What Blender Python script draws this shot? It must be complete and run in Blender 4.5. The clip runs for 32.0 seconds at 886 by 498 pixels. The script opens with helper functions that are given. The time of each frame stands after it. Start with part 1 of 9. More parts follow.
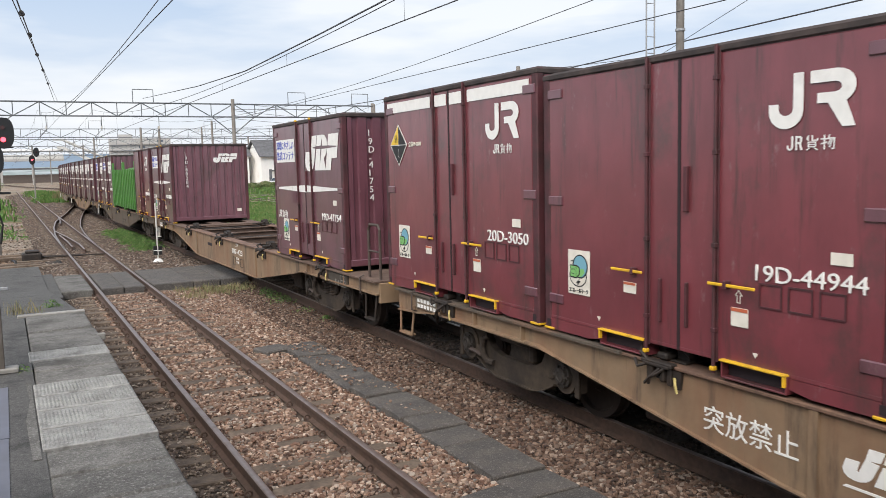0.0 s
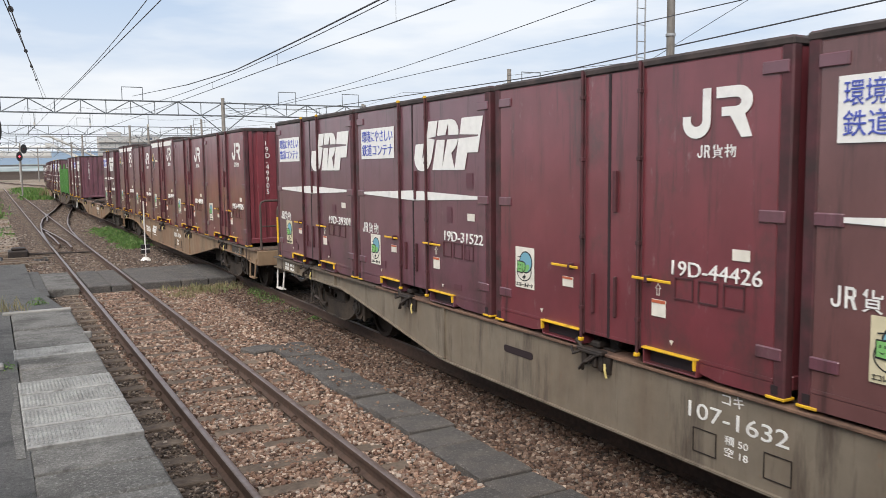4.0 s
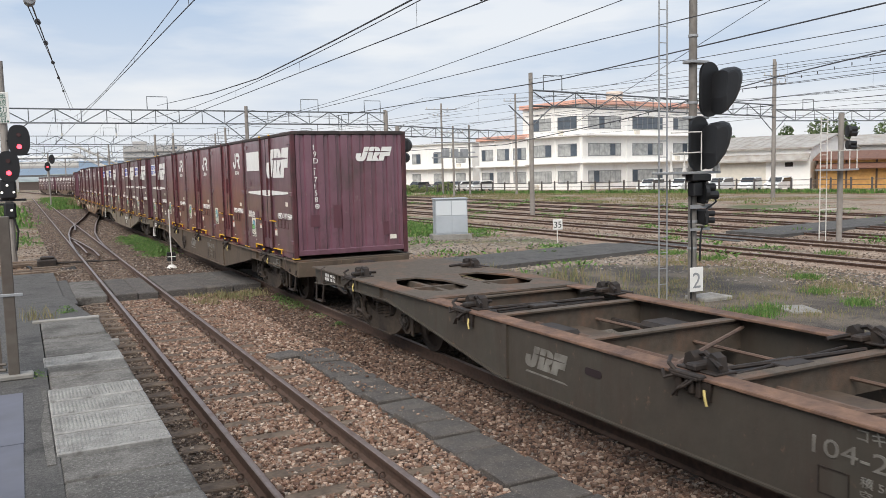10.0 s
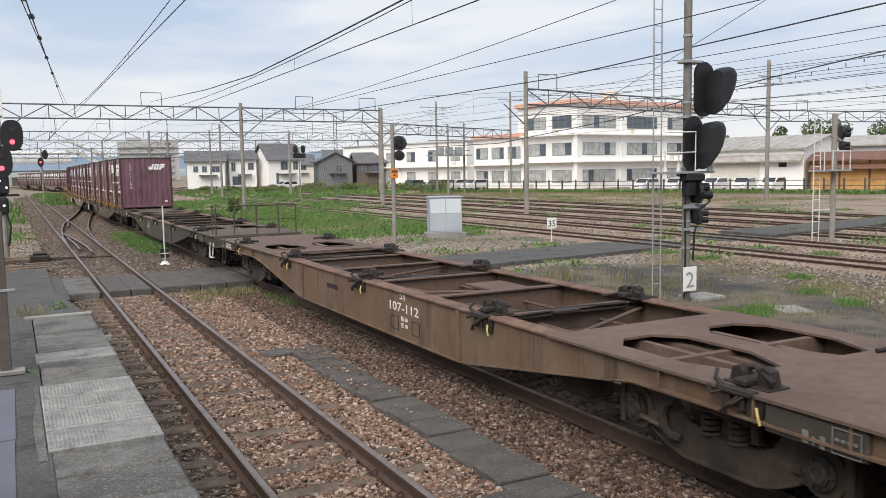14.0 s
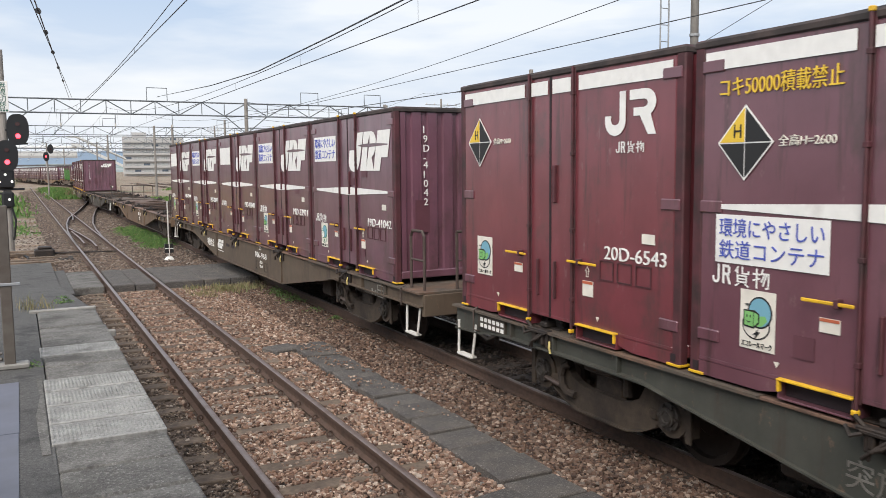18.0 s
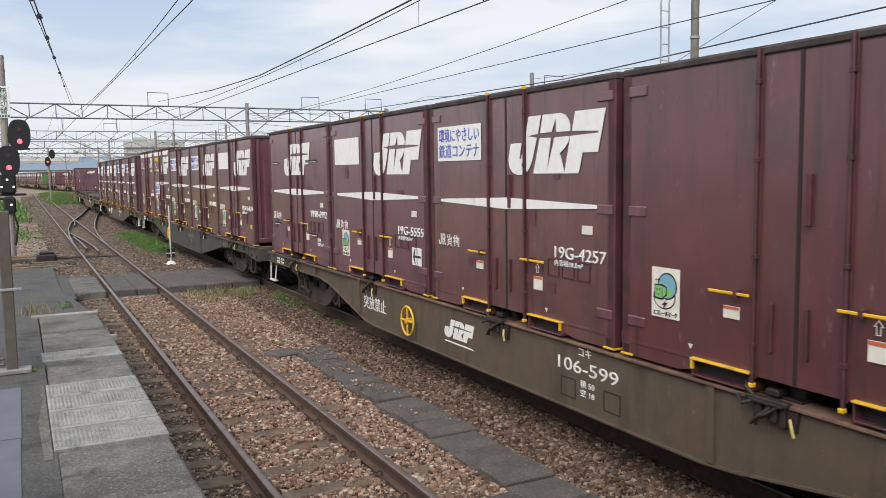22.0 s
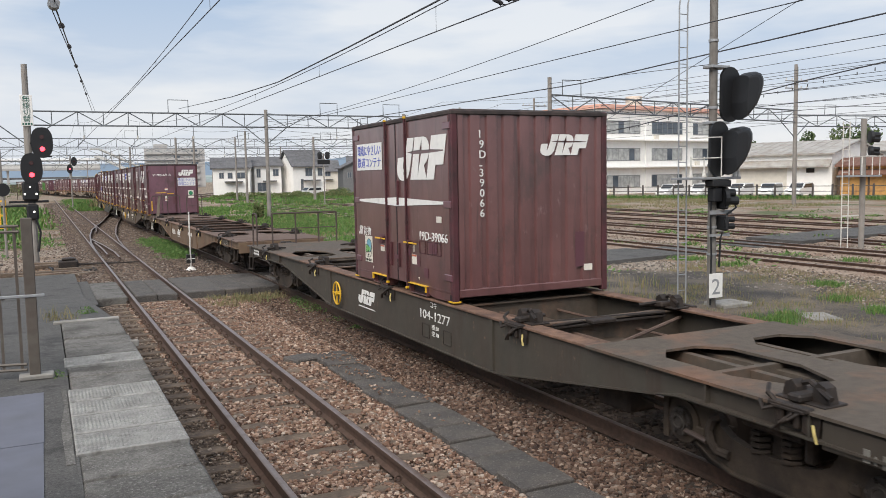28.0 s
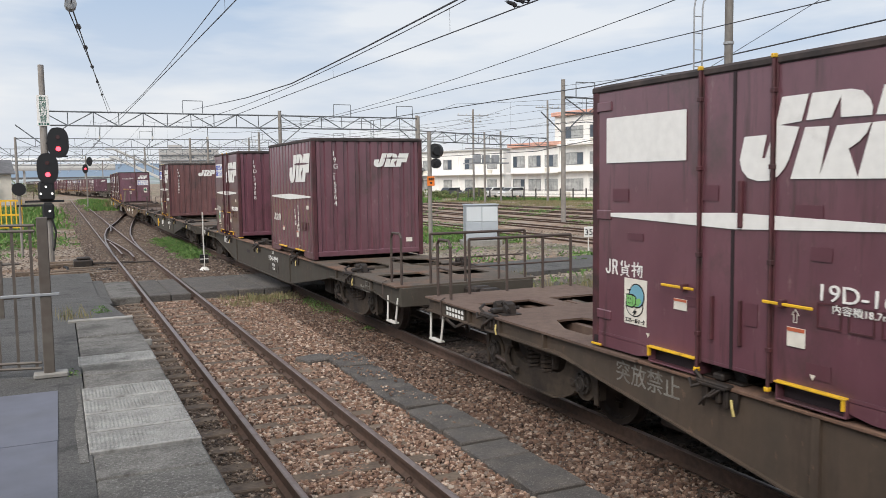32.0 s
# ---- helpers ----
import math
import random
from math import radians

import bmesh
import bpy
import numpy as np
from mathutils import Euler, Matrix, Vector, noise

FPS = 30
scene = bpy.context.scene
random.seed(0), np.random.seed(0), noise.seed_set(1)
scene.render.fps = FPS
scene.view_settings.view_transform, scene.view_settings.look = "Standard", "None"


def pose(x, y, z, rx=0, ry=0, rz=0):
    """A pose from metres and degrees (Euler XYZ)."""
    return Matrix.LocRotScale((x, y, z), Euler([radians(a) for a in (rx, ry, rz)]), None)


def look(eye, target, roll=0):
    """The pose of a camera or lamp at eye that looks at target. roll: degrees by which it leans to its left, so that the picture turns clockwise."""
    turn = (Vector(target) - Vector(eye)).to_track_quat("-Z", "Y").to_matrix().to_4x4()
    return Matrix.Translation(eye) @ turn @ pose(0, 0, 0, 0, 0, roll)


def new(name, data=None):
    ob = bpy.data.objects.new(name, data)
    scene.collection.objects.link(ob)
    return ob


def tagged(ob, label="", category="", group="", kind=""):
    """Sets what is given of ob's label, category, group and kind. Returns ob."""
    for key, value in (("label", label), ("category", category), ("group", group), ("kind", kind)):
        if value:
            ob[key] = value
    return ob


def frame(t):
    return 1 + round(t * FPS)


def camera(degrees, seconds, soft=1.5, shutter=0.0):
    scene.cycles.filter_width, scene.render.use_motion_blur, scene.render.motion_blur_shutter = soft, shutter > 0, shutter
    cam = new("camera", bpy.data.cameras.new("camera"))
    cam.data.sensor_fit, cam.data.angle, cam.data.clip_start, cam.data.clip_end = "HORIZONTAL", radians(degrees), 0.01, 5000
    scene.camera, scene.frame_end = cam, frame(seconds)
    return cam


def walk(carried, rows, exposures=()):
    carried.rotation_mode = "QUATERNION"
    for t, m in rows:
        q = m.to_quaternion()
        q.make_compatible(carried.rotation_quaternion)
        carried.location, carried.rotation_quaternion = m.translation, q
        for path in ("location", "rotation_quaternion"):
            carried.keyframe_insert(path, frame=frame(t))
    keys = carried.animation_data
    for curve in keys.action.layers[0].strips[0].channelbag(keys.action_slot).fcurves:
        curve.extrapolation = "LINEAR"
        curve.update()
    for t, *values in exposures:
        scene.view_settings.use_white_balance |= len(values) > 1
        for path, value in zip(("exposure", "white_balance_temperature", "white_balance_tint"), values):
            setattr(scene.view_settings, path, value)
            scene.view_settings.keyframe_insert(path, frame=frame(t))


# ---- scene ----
cam = camera(56.5, 32.0, 0.75, 0.06)
EYE = (0.0, 0.0, 2.662)
# seconds, yaw, pitch, roll of the hand-held camera
TURNS = [
    (0, -28.08, -5.81, 1.31), (0.5, -28.57, -5.80, 1.20), (1, -28.63, -5.82, 0.92), (1.5, -28.10, -5.83, 0.87), (2, -28.99, -5.79, 0.71),
    (2.5, -28.85, -5.74, 0.70), (4.5, -28.70, -5.68, 0.56), (5, -27.89, -5.67, 0.51), (5.5, -28.18, -5.67, 0.44), (6, -29.11, -5.59, 0.47),
    (6.5, -28.47, -5.57, 0.55), (7, -28.04, -5.39, 0.74), (7.5, -28.80, -5.27, 0.79), (8, -27.58, -5.24, 1.00), (8.5, -27.21, -5.30, 1.09),
    (9, -27.73, -5.38, 1.21), (9.5, -28.25, -5.38, 1.22), (10, -27.23, -5.35, 1.37), (10.5, -27.31, -5.38, 1.23), (11, -28.11, -5.42, 1.21),
    (11.5, -27.42, -5.37, 1.27), (12, -27.65, -5.41, 1.41), (12.5, -27.80, -5.36, 1.34), (13, -27.13, -5.39, 1.35), (13.5, -27.56, -5.44, 1.16),
    (15.5, -27.41, -5.56, 0.62), (16, -27.67, -5.56, 0.67), (16.5, -27.77, -5.57, 0.60), (17, -27.54, -5.60, 0.55), (17.5, -27.50, -5.63, 0.51),
    (18, -27.29, -5.65, 0.52), (18.5, -26.53, -5.58, 0.61), (19, -25.91, -5.52, 0.92), (19.5, -26.47, -5.51, 0.81), (20, -27.24, -5.46, 0.68),
    (20.5, -27.68, -5.51, 0.60), (21, -27.45, -5.44, 0.60), (21.5, -27.32, -5.40, 0.64), (22, -27.21, -5.41, 0.77), (22.5, -26.62, -5.43, 1.02),
    (23, -26.01, -5.38, 1.04), (23.5, -25.31, -5.38, 1.17), (24, -24.97, -5.42, 1.21), (24.5, -25.34, -5.37, 1.30), (25, -24.76, -5.36, 1.15),
    (25.5, -26.01, -5.36, 0.94), (27.5, -25.33, -5.13, 0.88), (28, -25.97, -5.04, 1.07), (28.5, -26.12, -4.96, 1.14), (29, -25.90, -4.93, 1.14),
    (29.5, -25.70, -4.93, 1.20), (30, -25.82, -4.93, 1.01), (30.5, -25.78, -4.89, 0.87), (31, -25.54, -4.88, 0.70), (31.5, -25.24, -4.91, 0.79),
    (32, -25.08, -4.91, 0.79)]
walk(cam, [(t, pose(*EYE, 90 + p, r, y)) for t, y, p, r in TURNS],
     [(0, 0.18), (2.5, 0.16), (5, 0.14), (9, 0.10), (10, 0.02), (13, 0.0), (15.5, 0.12), (17, 0.18), (18.3, 0.16), (20, 0.12), (22, 0.06), (23.3, 0.05), (24.5, -0.04), (28, -0.04), (30, 0.0), (31, 0.05), (32, -0.02)])

# ---- sky and sun ----
SUN_EL, SUN_AZ = 46.0, 229.0


def make_world():
    w = bpy.data.worlds.new("sky")
    scene.world = w
    w.use_nodes = True
    nt = w.node_tree
    nt.nodes.clear()
    N, L = nt.nodes.new, nt.links.new
    out, bg = N("ShaderNodeOutputWorld"), N("ShaderNodeBackground")
    sky = N("ShaderNodeTexSky")
    sky.sky_type, sky.sun_disc = "NISHITA", False
    sky.sun_elevation, sky.sun_rotation = radians(SUN_EL), radians(SUN_AZ)
    sky.air_density, sky.dust_density, sky.ozone_density = 1.0, 1.5, 1.5
    co, mp = N("ShaderNodeTexCoord"), N("ShaderNodeMapping")
    mp.inputs["Scale"].default_value = (1.3, 1.3, 6.5)
    mp.inputs["Rotation"].default_value = (radians(4), radians(-5), 0)
    no = N("ShaderNodeTexNoise")
    no.inputs["Scale"].default_value, no.inputs["Detail"].default_value, no.inputs["Roughness"].default_value = 2.2, 5.0, 0.52
    ramp = N("ShaderNodeValToRGB")
    ramp.color_ramp.elements[0].position, ramp.color_ramp.elements[1].position = 0.38, 0.60
    dim = N("ShaderNodeVectorMath")
    dim.operation = "SCALE"
    dim.inputs["Scale"].default_value = 0.115
    cloud = N("ShaderNodeMixRGB")
    cloud.inputs["Color1"].default_value = (0.47, 0.60, 0.79, 1)
    cloud.inputs["Color2"].default_value = (0.86, 0.89, 0.93, 1)
    mix = N("ShaderNodeMixRGB")
    mix.inputs["Fac"].default_value = 0.86
    L(co.outputs["Generated"], mp.inputs["Vector"])
    L(mp.outputs["Vector"], no.inputs["Vector"])
    L(no.outputs["Fac"], ramp.inputs["Fac"])
    L(ramp.outputs["Color"], cloud.inputs["Fac"])
    L(sky.outputs["Color"], dim.inputs[0])
    L(dim.outputs["Vector"], mix.inputs["Color1"])
    L(cloud.outputs["Color"], mix.inputs["Color2"])
    # pale haze low over the horizon
    sep, low, pale = N("ShaderNodeSeparateXYZ"), N("ShaderNodeMapRange"), N("ShaderNodeMixRGB")
    low.inputs["From Min"].default_value, low.inputs["From Max"].default_value = 0.0, 0.22
    low.inputs["To Min"].default_value, low.inputs["To Max"].default_value = 0.75, 0.0
    pale.inputs["Color2"].default_value = (0.88, 0.88, 0.89, 1)
    L(co.outputs["Generated"], sep.inputs["Vector"])
    L(sep.outputs["Z"], low.inputs["Value"])
    L(low.outputs["Result"], pale.inputs["Fac"])
    L(mix.outputs["Color"], pale.inputs["Color1"])
    L(pale.outputs["Color"], bg.inputs["Color"])
    bg.inputs["Strength"].default_value = 1.02
    L(bg.outputs["Background"], out.inputs["Surface"])


make_world()
sun = new("sun", bpy.data.lights.new("sun", "SUN"))
sun.data.energy, sun.data.angle, sun.data.color = 3.45, radians(45), (1.0, 0.93, 0.85)
sun.matrix_basis = look((0, 0, 0), (0.75, 0.66, -math.tan(radians(SUN_EL))))


# ---- materials ----
def mat(name, colour, rough=0.7, metal=0.0, grain=0.0, scale=8.0, spots=None, spot_scale=2.0, spot_at=0.55, spot_soft=0.15, bump=0.0, bump_scale=40.0,
        vary=0.0, streak=0.0, emit=0.0, spot_rough=None, dirt=None):
    """A painted, rusted or mineral surface: base colour, fine grain, larger spots of a second colour, bump."""
    m = bpy.data.materials.new(name)
    m.use_nodes = True
    nt = m.node_tree
    N, L = nt.nodes.new, nt.links.new
    b = nt.nodes["Principled BSDF"]
    b.inputs["Roughness"].default_value, b.inputs["Metallic"].default_value = rough, metal
    b.inputs["Base Color"].default_value = (*colour, 1)
    if emit:
        b.inputs["Emission Color"].default_value, b.inputs["Emission Strength"].default_value = (*colour, 1), emit
    if not (grain or spots or bump or vary or streak):
        return m
    co = N("ShaderNodeTexCoord")
    rgb = N("ShaderNodeRGB")
    rgb.outputs[0].default_value = (*colour, 1)
    last = rgb.outputs[0]
    if vary:
        info, h = N("ShaderNodeObjectInfo"), N("ShaderNodeHueSaturation")
        rm = N("ShaderNodeMapRange")
        rm.inputs["To Min"].default_value, rm.inputs["To Max"].default_value = 1 - vary, 1 + vary
        L(info.outputs["Random"], rm.inputs["Value"])
        L(rm.outputs["Result"], h.inputs["Value"])
        L(last, h.inputs["Color"])
        last = h.outputs["Color"]
    if spots:
        n = N("ShaderNodeTexNoise")
        n.inputs["Scale"].default_value, n.inputs["Detail"].default_value, n.inputs["Roughness"].default_value = spot_scale, 6.0, 0.62
        if streak:
            mp = N("ShaderNodeMapping")
            mp.inputs["Scale"].default_value = (1, 1, streak)
            L(co.outputs["Object"], mp.inputs["Vector"])
            L(mp.outputs["Vector"], n.inputs["Vector"])
        else:
            L(co.outputs["Object"], n.inputs["Vector"])
        r = N("ShaderNodeMapRange")
        r.inputs["From Min"].default_value, r.inputs["From Max"].default_value = spot_at - spot_soft, spot_at + spot_soft
        L(n.outputs["Fac"], r.inputs["Value"])
        x = N("ShaderNodeMixRGB")
        x.inputs["Color2"].default_value = (*spots, 1)
        L(r.outputs["Result"], x.inputs["Fac"])
        L(last, x.inputs["Color1"])
        last = x.outputs["Color"]
        if spot_rough is not None:
            rr = N("ShaderNodeMapRange")
            rr.inputs["To Min"].default_value, rr.inputs["To Max"].default_value = rough, spot_rough
            L(r.outputs["Result"], rr.inputs["Value"])
            L(rr.outputs["Result"], b.inputs["Roughness"])
    if grain:
        n = N("ShaderNodeTexNoise")
        n.inputs["Scale"].default_value, n.inputs["Detail"].default_value = scale, 5.0
        L(co.outputs["Object"], n.inputs["Vector"])
        r = N("ShaderNodeMapRange")
        r.inputs["From Min"].default_value, r.inputs["From Max"].default_value = 0.25, 0.75
        r.inputs["To Min"].default_value, r.inputs["To Max"].default_value = 1 - grain, 1 + grain
        L(n.outputs["Fac"], r.inputs["Value"])
        h = N("ShaderNodeHueSaturation")
        L(r.outputs["Result"], h.inputs["Value"])
        L(last, h.inputs["Color"])
        last = h.outputs["Color"]
    for dcol, dscale, dat, dstreak in dirt or ():
        n, mp, r, x = N("ShaderNodeTexNoise"), N("ShaderNodeMapping"), N("ShaderNodeMapRange"), N("ShaderNodeMixRGB")
        n.inputs["Scale"].default_value, n.inputs["Detail"].default_value, n.inputs["Roughness"].default_value = dscale, 7.0, 0.68
        mp.inputs["Scale"].default_value = (1, 1, dstreak)
        mp.inputs["Location"].default_value = (dscale, 3.7, 1.3)
        r.inputs["From Min"].default_value, r.inputs["From Max"].default_value = dat, dat + 0.13
        r.inputs["To Max"].default_value = 0.75
        x.inputs["Color2"].default_value = (*dcol, 1)
        L(co.outputs["Object"], mp.inputs["Vector"])
        L(mp.outputs["Vector"], n.inputs["Vector"])
        L(n.outputs["Fac"], r.inputs["Value"])
        L(r.outputs["Result"], x.inputs["Fac"])
        L(last, x.inputs["Color1"])
        last = x.outputs["Color"]
    L(last, b.inputs["Base Color"])
    if bump:
        n = N("ShaderNodeTexNoise")
        n.inputs["Scale"].default_value, n.inputs["Detail"].default_value = bump_scale, 4.0
        L(co.outputs["Object"], n.inputs["Vector"])
        bp = N("ShaderNodeBump")
        bp.inputs["Strength"].default_value, bp.inputs["Distance"].default_value = bump, 0.02
        L(n.outputs["Fac"], bp.inputs["Height"])
        L(bp.outputs["Normal"], b.inputs["Normal"])
    return m


def paint(name, colour, fade):
    m = mat(name, colour, 0.36, 0, 0.12, 3.0, fade, 1.7, 0.57, 0.14, 0.08, 7.0, 0.06, 0.30, spot_rough=0.5,
            dirt=(((0.045, 0.022, 0.022), 5.0, 0.56, 0.10), ((0.24, 0.15, 0.15), 8.0, 0.615, 0.45), ((0.062, 0.038, 0.036), 1.1, 0.545, 0.7)))
    b = m.node_tree.nodes["Principled BSDF"]
    b.inputs["Coat Weight"].default_value, b.inputs["Coat Roughness"].default_value = 0.85, 0.20
    return m


RED = paint("container_red", (0.180, 0.040, 0.050), (0.142, 0.033, 0.041))
PLUM = paint("container_plum", (0.134, 0.052, 0.069), (0.160, 0.068, 0.086))
MAUVE = paint("container_mauve", (0.150, 0.066, 0.092), (0.122, 0.050, 0.064))
BROWN = paint("container_brown", (0.142, 0.062, 0.060), (0.112, 0.046, 0.045))
ROOF = mat("container_roof", (0.035, 0.028, 0.027), 0.8, 0, 0.25, 6, (0.07, 0.05, 0.045), 3)
POST = mat("post_grime", (0.085, 0.024, 0.030), 0.6, 0, 0.2, 6, (0.035, 0.018, 0.018), 4)
# rubber of the door seal, and painted darkness of holes and slots
SEAM = mat("seal_and_opening_dark", (0.022, 0.012, 0.014), 0.7)
FADED = mat("faded_marking", (0.24, 0.23, 0.205), 0.6, 0, 0.2, 12, (0.12, 0.11, 0.095), 6, 0.5, 0.12)
WHITE = mat("white_marking", (0.78, 0.77, 0.74), 0.5, 0, 0.06, 12, (0.55, 0.52, 0.50), 2.2, 0.70, 0.12)
BLUE = mat("blue_ink", (0.07, 0.10, 0.42), 0.5)
GREEN = mat("green_ink", (0.03, 0.22, 0.10), 0.5)
TEAL = mat("teal_ink", (0.17, 0.38, 0.48), 0.5)
LEAFINK = mat("light_green_ink", (0.20, 0.47, 0.15), 0.5)
MAROON = paint("container_maroon", (0.118, 0.040, 0.043), (0.088, 0.032, 0.034))
BLACK = mat("black_ink", (0.015, 0.015, 0.015), 0.5)
REDINK = mat("red_ink", (0.52, 0.13, 0.06), 0.5)
PAPER = mat("label_paper", (0.72, 0.68, 0.60), 0.6, 0, 0.12, 9)
CREAM = mat("aged_placard", (0.62, 0.56, 0.38), 0.6, 0, 0.1, 9)
YELLOW = mat("yellow_paint", (0.72, 0.43, 0.02), 0.5, 0, 0.12, 14, (0.35, 0.18, 0.03), 9, 0.66)
DIAMOND = mat("yellow_plate", (0.75, 0.50, 0.05), 0.5)
WAGON = {
    "peach": mat("wagon_peach", (0.235, 0.160, 0.098), 0.75, 0, 0.12, 5, (0.20, 0.10, 0.055), 1.6, 0.58, 0.15, 0.1, 20, streak=0.22, dirt=(((0.05, 0.034, 0.026), 3.2, 0.53, 0.14), ((0.22, 0.13, 0.08), 11.0, 0.62, 0.6))),
    "tan": mat("wagon_tan", (0.195, 0.162, 0.122), 0.75, 0, 0.12, 5, (0.15, 0.11, 0.075), 1.6, 0.60, 0.15, 0.1, 20, streak=0.22, dirt=(((0.05, 0.034, 0.026), 3.2, 0.53, 0.14), ((0.22, 0.13, 0.08), 11.0, 0.62, 0.6))),
    "ochre": mat("wagon_ochre", (0.158, 0.108, 0.068), 0.75, 0, 0.14, 5, (0.12, 0.062, 0.036), 1.5, 0.56, 0.16, 0.1, 20, streak=0.22, dirt=(((0.05, 0.034, 0.026), 3.2, 0.53, 0.14), ((0.22, 0.13, 0.08), 11.0, 0.62, 0.6))),
    "grey": mat("wagon_grey", (0.058, 0.051, 0.040), 0.75, 0, 0.14, 5, (0.055, 0.042, 0.032), 1.5, 0.56, 0.16, 0.1, 20, streak=0.22, dirt=(((0.05, 0.034, 0.026), 3.2, 0.53, 0.14), ((0.22, 0.13, 0.08), 11.0, 0.62, 0.6))),
    "dust": mat("wagon_dust", (0.096, 0.071, 0.049), 0.75, 0, 0.14, 5, (0.095, 0.066, 0.046), 1.5, 0.56, 0.16, 0.1, 20, streak=0.22, dirt=(((0.05, 0.034, 0.026), 3.2, 0.53, 0.14), ((0.22, 0.13, 0.08), 11.0, 0.62, 0.6))),
    "mud": mat("wagon_mud", (0.066, 0.049, 0.036), 0.75, 0, 0.14, 5, (0.095, 0.066, 0.046), 1.5, 0.56, 0.16, 0.1, 20, streak=0.22, dirt=(((0.05, 0.034, 0.026), 3.2, 0.53, 0.14), ((0.22, 0.13, 0.08), 11.0, 0.62, 0.6))),
    "green": mat("wagon_green", (0.060, 0.060, 0.049), 0.7, 0, 0.14, 5, (0.040, 0.042, 0.034), 1.5, 0.56, 0.16, 0.1, 20, streak=0.22, dirt=(((0.05, 0.034, 0.026), 3.2, 0.53, 0.14), ((0.22, 0.13, 0.08), 11.0, 0.62, 0.6))),
}
RUSTDECK = mat("rusty_deck", (0.138, 0.092, 0.070), 0.85, 0, 0.22, 9, (0.105, 0.066, 0.050), 1.1, 0.53, 0.14, 0.25, 60)
DARKDECK = mat("dark_deck", (0.088, 0.070, 0.054), 0.85, 0, 0.22, 9, (0.160, 0.088, 0.055), 1.3, 0.60, 0.10, 0.25, 60)
RUSTEDGE = mat("rusty_flange", (0.20, 0.115, 0.075), 0.85, 0, 0.25, 14, (0.10, 0.06, 0.045), 3.0, 0.5, 0.14, 0.2, 60)
LOCK = mat("greasy_iron", (0.030, 0.024, 0.021), 0.65, 0.3, 0.25, 20, (0.055, 0.038, 0.028), 8, 0.6)
BOGIE = mat("bogie_grime", (0.034, 0.025, 0.019), 0.9, 0, 0.3, 12, (0.078, 0.053, 0.037), 3.5, 0.6, 0.12, 0.2, 50)
CAST = mat("bogie_casting", (0.062, 0.045, 0.031), 0.9, 0, 0.25, 9, (0.024, 0.017, 0.013), 2.6, 0.52, 0.14, 0.2, 50)
CAPIRON = mat("axle_cap_iron", (0.050, 0.042, 0.036), 0.75, 0.2, 0.3, 25, (0.018, 0.014, 0.012), 9, 0.55)
WHEEL = mat("wheel_steel", (0.040, 0.030, 0.025), 0.7, 0.4, 0.2, 12)
STEPWHITE = mat("white_step", (0.62, 0.60, 0.56), 0.55, 0, 0.12, 12, (0.25, 0.2, 0.16), 9, 0.68)
GRIP = mat("worn_grip", (0.50, 0.40, 0.14), 0.6, 0, 0.15, 20)
PIPE = mat("rail_pipe", (0.070, 0.050, 0.042), 0.6, 0, 0.2, 12)
LIME = mat("open_container_green", (0.075, 0.215, 0.045), 0.5, 0, 0.12, 6, (0.07, 0.17, 0.05), 3)
RAILTOP = mat("rail_steel", (0.26, 0.205, 0.18), 0.36, 0.6, 0.15, 14, (0.16, 0.10, 0.07), 5, 0.62)
RAILWEB = mat("rail_rust", (0.085, 0.050, 0.036), 0.9, 0, 0.25, 16, (0.065, 0.042, 0.032), 5)
SLEEPER = mat("weathered_sleeper", (0.150, 0.112, 0.082), 0.9, 0, 0.3, 14, (0.085, 0.062, 0.047), 4, 0.55, 0.12, vary=0.22, bump=0.4, bump_scale=30)
DARKSLEEPER = mat("oily_shaded_sleeper", (0.040, 0.030, 0.024), 0.9, 0, 0.3, 14, (0.065, 0.047, 0.036), 4)
CONCRETE = mat("concrete", (0.30, 0.29, 0.27), 0.9, 0, 0.16, 14, (0.20, 0.19, 0.17), 2.2, 0.55, 0.14, 0.25, 60, vary=0.08)
DARKSLAB = mat("dark_concrete", (0.072, 0.066, 0.062), 0.92, 0, 0.45, 70, (0.125, 0.108, 0.094), 2.6, 0.58, 0.14, 0.6, 90, vary=0.18, dirt=(((0.27, 0.25, 0.23), 48.0, 0.545, 1.0),))
EDGEBLOCK = mat("edge_block", (0.158, 0.150, 0.138), 0.92, 0, 0.35, 55, (0.075, 0.070, 0.064), 2.4, 0.55, 0.14, 0.7, 75, vary=0.14, dirt=(((0.31, 0.30, 0.28), 45.0, 0.53, 1.0), ((0.055, 0.050, 0.044), 2.6, 0.50, 1.0)))
TACTILE = mat("tactile_tile", (0.32, 0.315, 0.30), 0.85, 0, 0.22, 45, (0.205, 0.20, 0.19), 4, 0.55, vary=0.08, bump=0.25, bump_scale=80, dirt=(((0.12, 0.115, 0.105), 7.0, 0.56, 1.0),))
SHADERGREY = mat("unseen_roof_grey", (0.16, 0.155, 0.15), 0.8, 0, 0.15, 3)
ASPHALT = mat("asphalt", (0.076, 0.073, 0.070), 0.92, 0, 0.4, 70, (0.105, 0.10, 0.095), 1.2, 0.57, 0.16, 0.6, 120, dirt=(((0.19, 0.185, 0.175), 42.0, 0.56, 1.0), ((0.03, 0.029, 0.028), 2.4, 0.54, 1.0)))
MATBLUE = mat("rubber_mat", (0.130, 0.136, 0.168), 0.7, 0, 0.12, 4, (0.115, 0.118, 0.14), 1.4, 0.55, 0.15, dirt=(((0.08, 0.08, 0.085), 5.0, 0.66, 1.0),))
